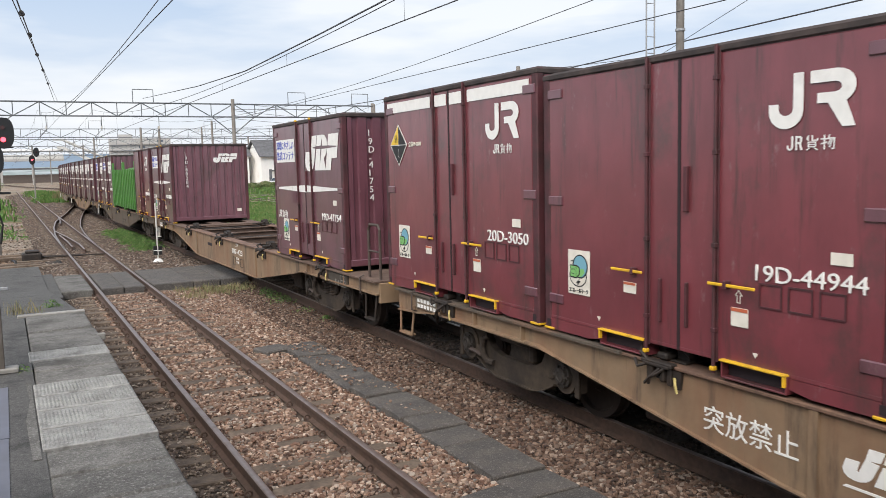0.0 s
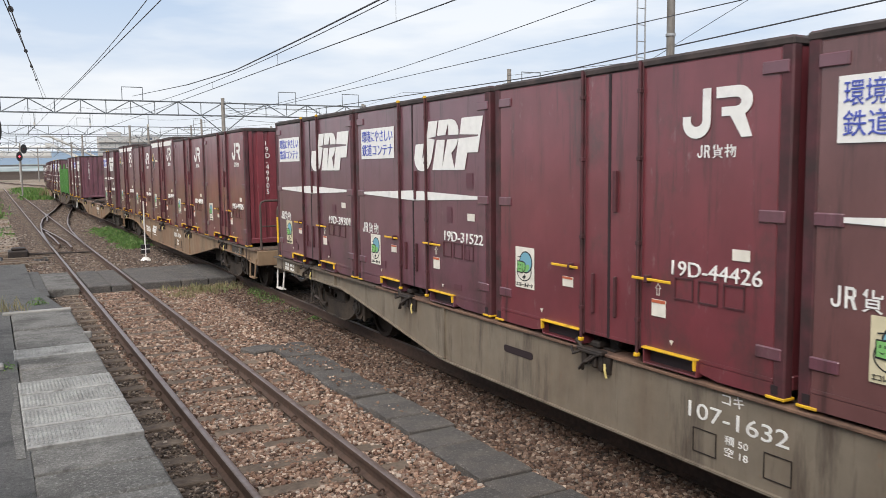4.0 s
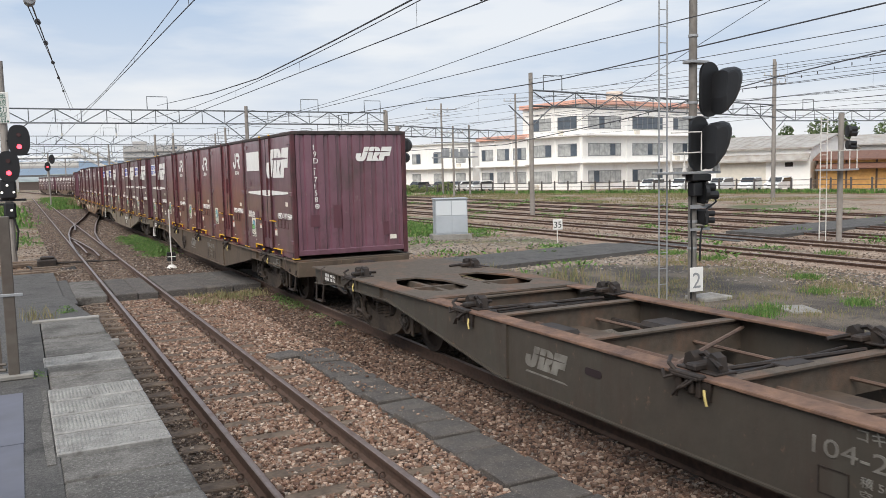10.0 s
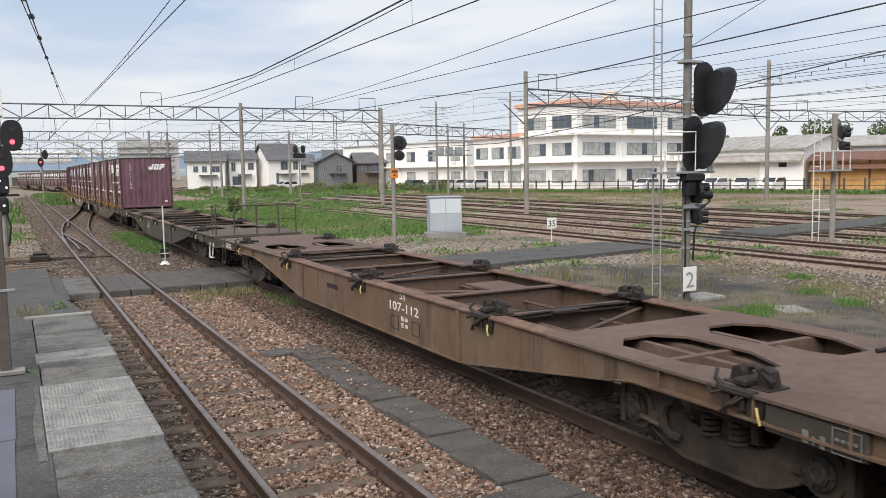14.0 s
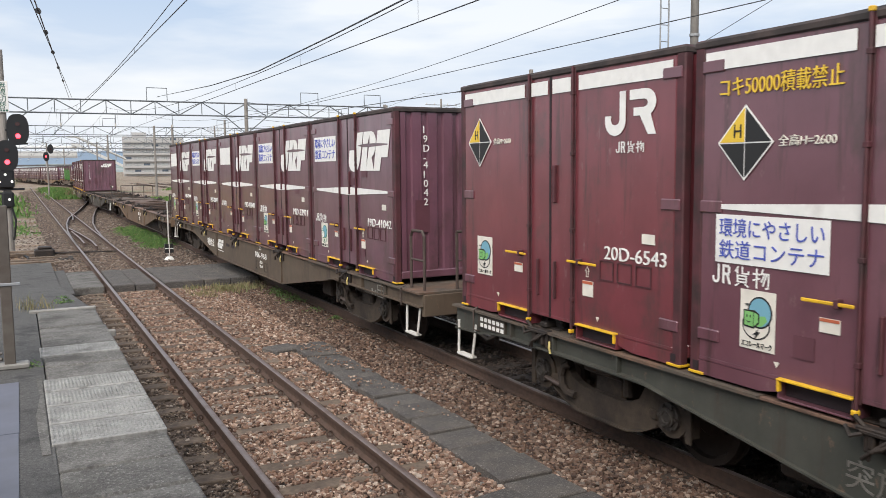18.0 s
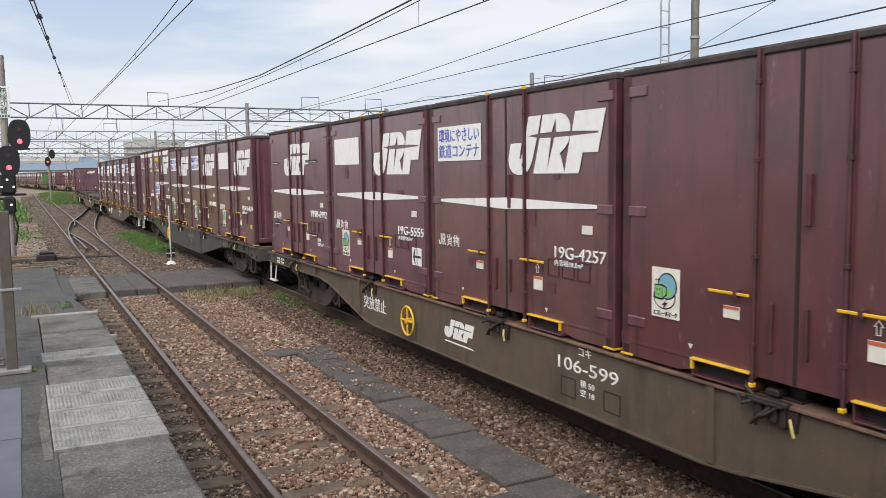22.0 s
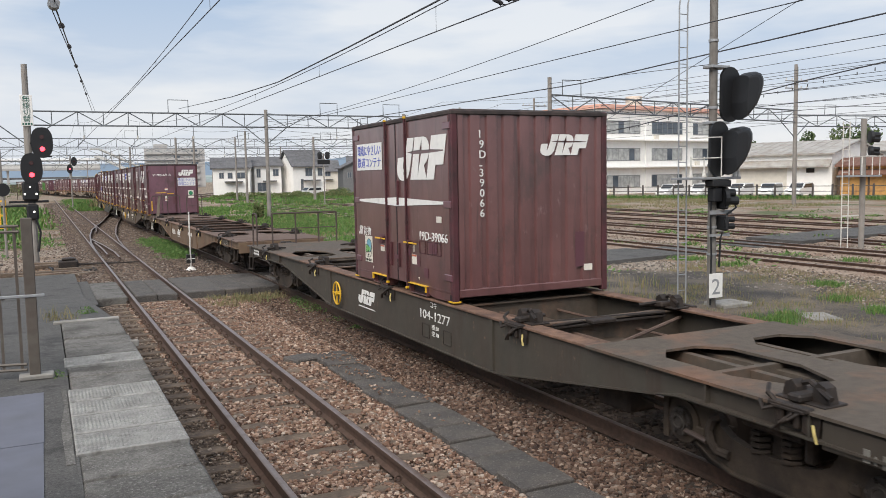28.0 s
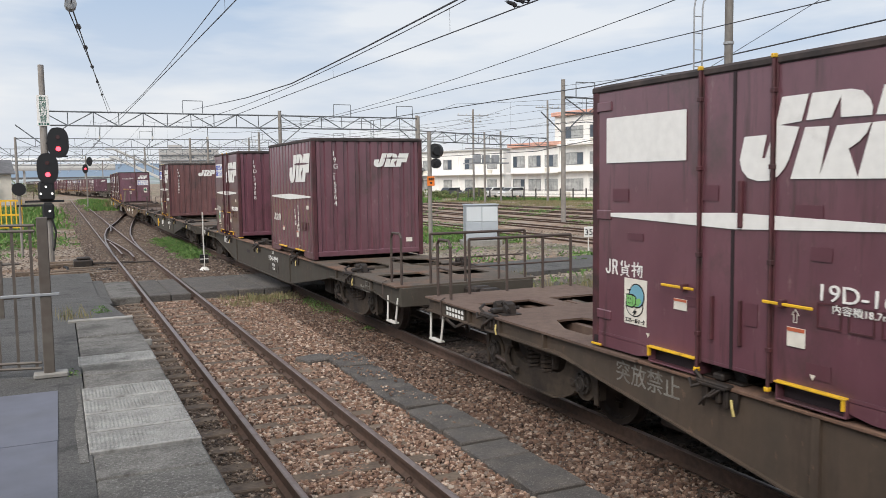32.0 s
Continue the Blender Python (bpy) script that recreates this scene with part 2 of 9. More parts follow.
BALLASTBED = mat("ballast_bed", (0.110, 0.078, 0.060), 0.95, 0, 0.45, 14, (0.095, 0.072, 0.057), 0.9, 0.5, 0.2, 0.8, 38)
STEELGREY = mat("galvanised_steel", (0.32, 0.33, 0.34), 0.55, 0.3, 0.12, 8)
GANTRY = mat("gantry_steel", (0.135, 0.148, 0.16), 0.6, 0.2, 0.12, 4)
POLE = mat("concrete_pole", (0.27, 0.25, 0.23), 0.9, 0, 0.12, 4, (0.2, 0.18, 0.16), 1.5)
WIRE = mat("wire", (0.045, 0.045, 0.05), 0.6)
HOOD = mat("signal_black", (0.009, 0.0095, 0.011), 0.5, 0, 0.1, 6)
LAMPRED = mat("signal_red", (1.0, 0.04, 0.06), 0.4, emit=6.0)
LAMPWHITE = mat("signal_white", (1.0, 0.97, 0.9), 0.4, emit=1.4)
LAMPOFF = mat("signal_dark_lens", (0.05, 0.02, 0.02), 0.2)


# ---- mesh building ----
class Solid:
    """Collects vertices and faces of one part."""

    def __init__(self):
        self.v, self.f = [], []

    def add(self, verts, faces, m=None):
        k = len(self.v)
        self.v += [tuple(m @ Vector(p)) for p in verts] if m is not None else [tuple(p) for p in verts]
        self.f += [tuple(i + k for i in q) for q in faces]
        return self

    def box(self, x0, x1, y0, y1, z0, z1, bev=0.0, m=None):
        if bev <= 0:
            vs = [(x, y, z) for x in (x0, x1) for y in (y0, y1) for z in (z0, z1)]
            fs = [(0, 1, 3, 2), (4, 6, 7, 5), (0, 4, 5, 1), (2, 3, 7, 6), (0, 2, 6, 4), (1, 5, 7, 3)]
            return self.add(vs, fs, m)
        c, h = Vector(((x0 + x1) / 2, (y0 + y1) / 2, (z0 + z1) / 2)), Vector(((x1 - x0) / 2, (y1 - y0) / 2, (z1 - z0) / 2))
        bev = min(bev, 0.45 * min(h) * 2)
        vs, ix = [], {}
        for sx in (-1, 1):
            for sy in (-1, 1):
                for sz in (-1, 1):
                    for a in range(3):
                        o = [sx * (h[0] - bev), sy * (h[1] - bev), sz * (h[2] - bev)]
                        o[a] = (sx, sy, sz)[a] * h[a]
                        ix[(sx, sy, sz, a)] = len(vs)
                        vs.append(c + Vector(o))
        fs = []
        for a in range(3):
            b, d = (a + 1) % 3, (a + 2) % 3
            for s in (-1, 1):
                q = []
                for sb, sd in ((-1, -1), (1, -1), (1, 1), (-1, 1)):
                    k = [0, 0, 0]
                    k[a], k[b], k[d] = s, sb, sd
                    q.append(ix[(*k, a)])
                fs.append(tuple(q if s > 0 else q[::-1]))
            for sb in (-1, 1):
                for sd in (-1, 1):
                    k0, k1 = [0, 0, 0], [0, 0, 0]
                    k0[a], k0[b], k0[d] = -1, sb, sd
                    k1[a], k1[b], k1[d] = 1, sb, sd
                    q = [ix[(*k0, b)], ix[(*k1, b)], ix[(*k1, d)], ix[(*k0, d)]]
                    fs.append(tuple(q if sb * sd > 0 else q[::-1]))
        for sx in (-1, 1):
            for sy in (-1, 1):
                for sz in (-1, 1):
                    q = [ix[(sx, sy, sz, a)] for a in range(3)]
                    fs.append(tuple(q if sx * sy * sz > 0 else q[::-1]))
        return self.add(vs, fs, m)

    def tube(self, pts, r, n=8, r2=None, cap=True):
        pts = [Vector(p) for p in pts]
        k, rings = len(self.v), len(pts)
        up = None
        for i, p in enumerate(pts):
            d = ((pts[min(i + 1, rings - 1)] - pts[max(i - 1, 0)])).normalized()
            if up is None:
                up = d.cross(Vector((0, 0, 1)) if abs(d.z) < 0.9 else Vector((1, 0, 0))).normalized()
            up = (up - d * up.dot(d)).normalized()
            w = d.cross(up)
            rr = r if r2 is None else r + (r2 - r) * i / max(1, rings - 1)
            for j in range(n):
                a = 2 * math.pi * j / n
                self.v.append(tuple(p + (up * math.cos(a) + w * math.sin(a)) * rr))
        for i in range(rings - 1):
            for j in range(n):
                self.f.append((k + i * n + j, k + i * n + (j + 1) % n, k + (i + 1) * n + (j + 1) % n, k + (i + 1) * n + j))
        if cap:
            self.f.append(tuple(k + j for j in range(n))[::-1])
            self.f.append(tuple(k + (rings - 1) * n + j for j in range(n)))
        return self

    def prism(self, prof, lo, hi, axis="x", m=None):
        """A closed outline of (a, b) pushed from lo to hi along an axis: x: (y, z); y: (x, z); z: (x, y)."""
        n = len(prof)
        put = {"x": lambda a, b, c: (c, a, b), "y": lambda a, b, c: (a, c, b), "z": lambda a, b, c: (a, b, c)}[axis]
        vs = [put(a, b, lo) for a, b in prof] + [put(a, b, hi) for a, b in prof]
        fs = [tuple(range(n))[::-1], tuple(range(n, 2 * n))] + [(i, (i + 1) % n, n + (i + 1) % n, n + i) for i in range(n)]
        return self.add(vs, fs, m)

    def ring(self, c, r, t, axis="x", n=20, k=6):
        """A torus round c."""
        o = len(self.v)
        for i in range(n):
            a = 2 * math.pi * i / n
            for j in range(k):
                b = 2 * math.pi * j / k
                q, h = r + t * math.cos(b), t * math.sin(b)
                p = {"x": (h, q * math.cos(a), q * math.sin(a)), "y": (q * math.cos(a), h, q * math.sin(a)), "z": (q * math.cos(a), q * math.sin(a), h)}[axis]
                self.v.append((c[0] + p[0], c[1] + p[1], c[2] + p[2]))
        for i in range(n):
            for j in range(k):
                self.f.append((o + i * k + j, o + ((i + 1) % n) * k + j, o + ((i + 1) % n) * k + (j + 1) % k, o + i * k + (j + 1) % k))
        return self

    def mesh(self, name, material, smooth=False):
        me = bpy.data.meshes.new(name)
        me.from_pydata(self.v, [], self.f)
        me.materials.append(material)
        b = bmesh.new()
        b.from_mesh(me)
        bmesh.ops.recalc_face_normals(b, faces=b.faces)
        b.to_mesh(me)
        b.free()
        if smooth:
            me.polygons.foreach_set("use_smooth", [True] * len(me.polygons))
        return me


def part(name, solid, material, parent, label="", smooth=False, at=None):
    me = solid if isinstance(solid, bpy.types.Mesh) else solid.mesh(name, material, smooth)
    ob = new(name, me)
    if parent is not None:
        ob.parent = parent
    if at is not None:
        ob.matrix_basis = at
    if label:
        tagged(ob, label)
    return ob


def thing(name, label, category, group="", m=None):
    ob = new(name)
    ob.empty_display_size = 0.2
    tagged(ob, label, category, group)
    if m is not None:
        ob.matrix_basis = m
    return ob


def structure(name, solid, material, label="", category="", at=None, kind="structure"):
    ob = part(name, solid, material, None, at=at)
    return tagged(ob, label, category or name.replace("_", " "), kind=kind)


def flat(polys, m, t=0.004):
    """Thin raised markings from outlines in a plane: x to the right, y up, pushed out along z."""
    s = Solid()
    for poly in polys:
        s.prism(poly, 0, t, "z", m)
    return s


def bar(x0, x1, y0, y1):
    return [(x0, y0), (x1, y0), (x1, y1), (x0, y1)]


_glyphs = {}


def words(text, size, m, width=None, t=0.0045, spacing=1.0):
    """Raised writing with its lower left corner at the origin of m."""
    cu = bpy.data.curves.new("writing", "FONT")
    cu.body, cu.size, cu.extrude, cu.resolution_u, cu.space_character = text, size / 0.72, t, 3, spacing
    ob = bpy.data.objects.new("writing", cu)
    scene.collection.objects.link(ob)
    me = bpy.data.meshes.new_from_object(ob)
    bpy.data.objects.remove(ob)
    bpy.data.curves.remove(cu)
    xs = [v.co.x for v in me.vertices]
    lo, hi = min(xs), max(xs)
    k = (width / (hi - lo)) if width else 1.0
    for v in me.vertices:
        v.co = m @ Vector(((v.co.x - lo) * k, v.co.y, v.co.z + 0.0005))
    return me


def lettering(name, text, size, m, material, parent, width=None, spacing=1.0, label=""):
    me = words(text, size, m, width, spacing=spacing)
    me.materials.clear()
    me.materials.append(material)
    return part(name, me, material, parent, label)


def arc(cx, cy, r, a0, a1, n, ry=None):
    ry = r if ry is None else ry
    return [(cx + r * math.cos(radians(a0 + (a1 - a0) * i / n)), cy + ry * math.sin(radians(a0 + (a1 - a0) * i / n))) for i in range(n + 1)]


# ---- the train's track in plan and its way along it ----
TRACK_X = 5.966
PLAN = [(TRACK_X, -120.0), (TRACK_X, 0.0), (TRACK_X, 40.0), (TRACK_X, 72.0), (6.4, 92.0), (7.6, 112.0), (9.0, 132.0), (9.6, 150.0), (8.9, 167.0), (6.6, 186.0), (4.2, 208.0),
        (2.0, 234.0), (-0.4, 264.0), (-3.6, 300.0), (-8.5, 345.0), (-15.0, 400.0)]


def dense_plan():
    out = []
    for i in range(len(PLAN) - 1):
        p = [Vector(PLAN[max(0, min(len(PLAN) - 1, i + k))]) for k in (-1, 0, 1, 2)]
        for j in range(12):
            a = j / 12
            q = 0.5 * ((2 * p[1]) + (p[2] - p[0]) * a + (2 * p[0] - 5 * p[1] + 4 * p[2] - p[3]) * a * a + (3 * p[1] - p[0] - 3 * p[2] + p[3]) * a ** 3)
            if i < 2:
                q = p[1].lerp(p[2], a)
            out.append(q)
    return out + [Vector(PLAN[-1])]


WAY = dense_plan()
RUN = [-120.0]
for _a, _b in zip(WAY, WAY[1:]):
    RUN.append(RUN[-1] + (_b - _a).length)


def along(s):
    i = int(np.clip(np.searchsorted(RUN, s) - 1, 0, len(WAY) - 2))
    return WAY[i].lerp(WAY[i + 1], (s - RUN[i]) / (RUN[i + 1] - RUN[i]))


def travelled(t):
    a = t - 13.0
    late, early = max(0.0, t - 26.5), max(0.0, 2.5 - t)
    return 8.886 + 6.906 * (a + 4) + 0.02239 * (a * a - 16) + 0.000132 * (a ** 3 + 64) - 0.018 * late * late + 0.022 * early * early


def wagon_pose(u, t):
    s = u + travelled(t)
    f, r = along(s + 7.1), along(s - 7.1)
    d, c = f - r, (f + r) / 2
    return pose(c.x, c.y, 0, 0, 0, math.degrees(math.atan2(-d.x, d.y)))


RIDERS = []


def rides(ob, u, local=None):
    RIDERS.append((ob, u, local or Matrix.Identity(4)))
    ob.matrix_basis = wagon_pose(u, 0.0) @ (local or Matrix.Identity(4))
    return ob


# ---- freight containers ----
TOUCHUP = mat("touched_up_paint", (0.108, 0.040, 0.052), 0.5, 0, 0.12, 4)
CL, CW, CH = 3.715, 2.45, 2.5
HY, HX = CL / 2, CW / 2
SIDE = Matrix(((0, 0, -1, -HX), (-1, 0, 0, HY), (0, 1, 0, 0), (0, 0, 0, 1)))   # on the door side: x along from the front end, y up
END = Matrix(((1, 0, 0, -HX), (0, 0, -1, -HY), (0, 1, 0, 0), (0, 0, 0, 1)))    # on the rear end: x from the door side, y up
SIDEF = SIDE @ pose(0, 0, 0.003)


def logo_three(w, h):
    """A hook, a looped block and a flag shape, all slanting, cut by a long thin slit and a four-pointed gap."""
    hook = [(0.028, 0.554), (0.157, 0.562), (0.132, 0.282), (0.150, 0.280), (0.207, 0.687), (0.238, 0.997), (0.377, 1.000), (0.342, 0.692), (0.226, 0.667), (0.331, 0.629), (0.280, 0.254), (0.256, 0.146), (0.221, 0.058), (0.172, 0.008), (0.109, 0.000), (0.052, 0.041), (0.014, 0.138), (0.000, 0.269)]
    loop = [(0.395, 1.002), (0.578, 0.998), (0.629, 0.964), (0.662, 0.874), (0.676, 0.784), (0.673, 0.695), (0.535, 0.700), (0.533, 0.937), (0.490, 0.706), (0.366, 0.697)]
    foot = [(0.363, 0.620), (0.481, 0.614), (0.438, 0.053), (0.518, 0.614), (0.671, 0.619), (0.653, 0.512), (0.622, 0.428), (0.573, 0.350), (0.616, 0.055), (0.616, 0.025), (0.291, 0.025)]
    flag = [(0.723, 1.000), (1.000, 1.000), (0.932, 0.348), (0.793, 0.348), (0.757, 0.025), (0.619, 0.025), (0.620, 0.055), (0.678, 0.620), (0.935, 0.638), (0.938, 0.667), (0.692, 0.697)]
    return [[(x * w, y * h) for x, y in q] for q in (hook, loop, foot, flag)]


def logo_two(w, h):
    """A thick hook beside a looped block with a slanting foot."""
    def sc(p):
        return [(x * w, y * h) for x, y in p]
    hook = [*arc(0.21, 0.33, 0.21, 180, 360, 10, 0.33), (0.42, 1.0), (0.30, 1.0), (0.30, 0.36), *arc(0.21, 0.36, 0.09, 0, -180, 6, 0.12), (0.12, 0.46), (0.0, 0.46)]
    loop = [(0.50, 0.78), (0.50, 1.0), (0.80, 1.0), *arc(0.80, 0.70, 0.20, 90, -60, 8, 0.30), (1.0, 0.0), (0.86, 0.0), (0.70, 0.42), (0.58, 0.42), (0.58, 0.60), (0.78, 0.60), *arc(0.78, 0.69, 0.07, -90, 90, 5, 0.09)]
    return [sc(hook), sc(loop)]


def eco_panel(parent, x, y, w, h, pale, style):
    """A white sticker: a globe behind a small smiling cube on a pale ring with a bolt."""
    p = part("sticker", Solid().box(x, x + w, y, y + h, 0, 0.004, m=SIDEF), pale, parent, "square sticker with a round green emblem")
    m = SIDEF @ pose(x, y, 0.0045)

    def lay(name, polys, k, material):
        part(name, flat([[(a * w, b * h) for a, b in q] for q in polys], m @ pose(0, 0, 0.0016 * k), 0.002), material, p)
    ink = BLACK if style else GREEN
    lay("emblem_ring", [arc(0.47, 0.42, 0.40, 0, 345, 20, 0.25)], 0, ink)
    lay("ring_ground", [arc(0.47, 0.42, 0.365, 0, 345, 20, 0.225)], 1, pale)
    lay("emblem", [arc(0.58, 0.64, 0.345, 0, 345, 22, 0.27)], 2, ink)
    lay("emblem_globe", [arc(0.58, 0.64, 0.305, 0, 345, 22, 0.24)], 3, TEAL)
    lay("globe_land", [[(0.50, 0.40), (0.66, 0.42), (0.80, 0.52), (0.74, 0.60), (0.60, 0.58)]], 4, LEAFINK if style else TEAL)
    lay("emblem_face", [[(0.13, 0.38), (0.42, 0.36), (0.58, 0.46), (0.58, 0.62), (0.44, 0.67), (0.13, 0.66)]], 5, ink)
    lay("emblem_cube", [[(0.16, 0.405), (0.41, 0.39), (0.41, 0.635), (0.16, 0.64)], [(0.435, 0.40), (0.55, 0.475), (0.55, 0.605), (0.435, 0.635)]], 6, LEAFINK if style else WHITE)
    lay("face_marks", [bar(0.22, 0.25, 0.54, 0.585), bar(0.32, 0.35, 0.54, 0.585), [(0.20, 0.485), (0.285, 0.445), (0.37, 0.485), (0.285, 0.465)]], 7, ink)
    lay("hat_brim", [[(0.16, 0.74), (0.34, 0.755), (0.34, 0.775), (0.16, 0.76)]], 5, ink)
    lay("emblem_bolt", [[(0.40, 0.25), (0.58, 0.38), (0.52, 0.315), (0.62, 0.315), (0.45, 0.19), (0.50, 0.265)]], 5, ink)
    lettering("caption", "エコレールマーク", h * 0.085, m @ pose(w * 0.07, h * 0.045, 0.001), BLACK, p, w * 0.86)


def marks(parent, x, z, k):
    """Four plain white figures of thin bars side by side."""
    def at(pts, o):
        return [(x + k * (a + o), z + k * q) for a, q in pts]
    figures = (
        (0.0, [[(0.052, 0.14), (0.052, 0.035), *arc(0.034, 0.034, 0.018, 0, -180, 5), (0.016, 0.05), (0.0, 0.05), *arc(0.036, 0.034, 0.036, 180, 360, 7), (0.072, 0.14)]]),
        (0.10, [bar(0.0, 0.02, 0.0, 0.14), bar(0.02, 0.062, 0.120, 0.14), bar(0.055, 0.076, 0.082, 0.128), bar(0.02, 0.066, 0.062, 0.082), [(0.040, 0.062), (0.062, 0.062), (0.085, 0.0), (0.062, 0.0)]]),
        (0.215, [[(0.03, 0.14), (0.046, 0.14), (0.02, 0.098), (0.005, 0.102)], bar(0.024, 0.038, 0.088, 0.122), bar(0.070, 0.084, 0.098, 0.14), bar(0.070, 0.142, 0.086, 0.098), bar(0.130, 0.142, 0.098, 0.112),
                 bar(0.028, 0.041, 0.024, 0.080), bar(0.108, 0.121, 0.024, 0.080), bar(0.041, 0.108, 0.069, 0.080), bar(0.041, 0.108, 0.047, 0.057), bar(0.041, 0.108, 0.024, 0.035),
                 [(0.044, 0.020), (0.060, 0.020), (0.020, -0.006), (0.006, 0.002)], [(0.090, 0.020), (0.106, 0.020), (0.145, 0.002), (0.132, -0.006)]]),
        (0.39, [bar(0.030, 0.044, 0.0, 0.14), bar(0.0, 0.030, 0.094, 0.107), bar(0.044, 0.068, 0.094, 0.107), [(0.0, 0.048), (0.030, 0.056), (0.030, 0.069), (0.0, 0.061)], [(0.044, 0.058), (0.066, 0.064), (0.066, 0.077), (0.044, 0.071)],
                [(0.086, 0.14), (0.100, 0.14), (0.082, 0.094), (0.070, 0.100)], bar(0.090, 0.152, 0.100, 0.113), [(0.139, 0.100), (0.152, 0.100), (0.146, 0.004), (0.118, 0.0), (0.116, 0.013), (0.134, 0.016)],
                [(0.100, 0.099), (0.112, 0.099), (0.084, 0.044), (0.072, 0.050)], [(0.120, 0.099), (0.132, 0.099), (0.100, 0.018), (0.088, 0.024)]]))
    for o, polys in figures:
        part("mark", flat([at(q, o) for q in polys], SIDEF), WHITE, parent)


_cache = {}


def shared(key, make):
    if key not in _cache:
        _cache[key] = make()
    return _cache[key]


def container_shell(c, paintm, end_doors=False, light=False, ribbed=False):
    """Walls, posts, roof, doors, rods and fittings of a twelve-foot box, its lower corner plates on z = 0."""
    k = paintm.name + str(end_doors)
    near = -HX + 0.012

    def walls():
        s = Solid()
        s.box(near + (0.05 if ribbed else 0.0), HX - 0.02, -HY + 0.05, HY - 0.05, 0.14, CH - 0.05)
        return s.mesh("box_wall", paintm)

    part("box_wall", shared(k + "w%d" % ribbed, walls), paintm, c)

    for x0 in (-HX, HX - 0.09):
        for y0 in (-HY, HY - 0.10):
            part("corner_post", shared("post%g%g" % (x0, y0), lambda: Solid().box(x0, x0 + 0.09, y0, y0 + 0.10, 0.0, CH, 0.012).mesh("corner_post", POST)), POST, c)

    def rails():
        s = Solid()
        for x0, x1 in ((-HX + 0.004, -HX + 0.05), (HX - 0.05, HX - 0.004)):
            s.box(x0, x1, -HY + 0.1, HY - 0.1, 0.112, 0.148, 0.006)
            for e, n in ((1, 0.975), (-1, 1.075)):
                s.prism([(e * (HY - 0.1), 0.004), (e * (HY - 0.1), 0.112), (e * n, 0.112), (e * n, 0.035), (e * (n + 0.18), 0.004)], x0, x1, "x")
        s.box(-HX + 0.09, HX - 0.09, -HY + 0.004, -HY + 0.07, 0.06, 0.17, 0.012)
        s.box(-HX + 0.09, HX - 0.09, HY - 0.07, HY - 0.004, 0.06, 0.17, 0.012)
        return s.mesh("bottom_rail", paintm)

    part("bottom_rail", shared(k + "r", rails), paintm, c)

    def roof():
        s = Solid()
        s.box(-HX - 0.006, HX + 0.006, -HY - 0.004, HY + 0.004, CH - 0.065, CH - 0.005, 0.012)
        s.box(-HX + 0.05, HX - 0.05, -HY + 0.05, HY - 0.05, CH - 0.01, CH + 0.012, 0.01)
        return s.mesh("roof", ROOF)

    part("roof", shared("roof", roof), ROOF, c, "grimy dark roof edge")

    def ribs():
        s = Solid()
        n, w = 9, CW - 0.2
        pr = [(-w / 2, 0.0)]
        for i in range(n):
            a = -w / 2 + w * i / n
            b = w / n
            pr += [(a + b * 0.30, 0.0), (a + b * 0.38, 0.032), (a + b * 0.66, 0.032), (a + b * 0.74, 0.0)]
        pr += [(w / 2, 0.0), (w / 2, 0.08), (-w / 2, 0.08)]
        s.prism([(x, -HY + 0.014 + y) for x, y in pr], 0.165, CH - 0.06, "z")
        return s.mesh("end_panel", paintm)

    if not end_doors:
        part("end_panel", shared(k + "e", ribs), paintm, c, "ribbed end wall")
    else:
        part("end_door", shared(k + "ed", lambda: Solid().box(-HX + 0.09, 0.13, -HY + 0.012, -HY + 0.06, 0.17, CH - 0.065, 0.008).mesh("end_door", paintm)), paintm, c)
        part("end_door", shared(k + "ed2", lambda: Solid().box(0.14, HX - 0.09, -HY + 0.012, -HY + 0.06, 0.17, CH - 0.065, 0.008).mesh("end_door", paintm)), paintm, c)
        part("lock_rod", shared("erod", lambda: Solid().box(0.09, 0.17, -HY - 0.03, -HY + 0.012, 0.12, CH - 0.02, 0.01).mesh("lock_rod", POST)), POST, c)
        for z in (0.55, 1.2, 2.2):
            part("hinge", shared("ehinge%g" % z, lambda: Solid().box(-HX - 0.02, -HX + 0.16, -HY - 0.016, -HY + 0.012, z - 0.05, z + 0.05, 0.01).mesh("hinge", paintm)), paintm, c)

    if ribbed:
        def side_ribs():
            n, w = 13, CL - 0.2
            pr = [(-w / 2, 0.0)]
            for i in range(n):
                a, q = -w / 2 + w * i / n, w / n
                pr += [(a + q * 0.30, 0.0), (a + q * 0.38, 0.03), (a + q * 0.62, 0.03), (a + q * 0.70, 0.0)]
            pr += [(w / 2, 0.0), (w / 2, 0.08), (-w / 2, 0.08)]
            return Solid().prism([(-HX + 0.004 + y, x) for x, y in pr], 0.14, CH - 0.06, "z").mesh("side_panel", paintm)
        part("side_panel", shared(k + "sr", side_ribs), paintm, c, "ribbed side wall")
        for s in (-1, 1):
            yc = 0.67 if s > 0 else -0.77
            part("fork_edge", Solid().box(-HX - 0.03, -HX + 0.05, yc - 0.31, yc + 0.31, 0.128, 0.155, 0.006), YELLOW, c, "yellow upper edge")
        return

    # two side doors that meet in the middle
    def door(a, b):
        return Solid().box(-HX + 0.004, -HX + 0.04, a, b, 0.14, CH - 0.07, 0.006).mesh("door", paintm)

    part("door", shared(k + "d1", lambda: door(-HY + 0.105, -0.012)), paintm, c)
    part("door", shared(k + "d2", lambda: door(0.012, HY - 0.105)), paintm, c)
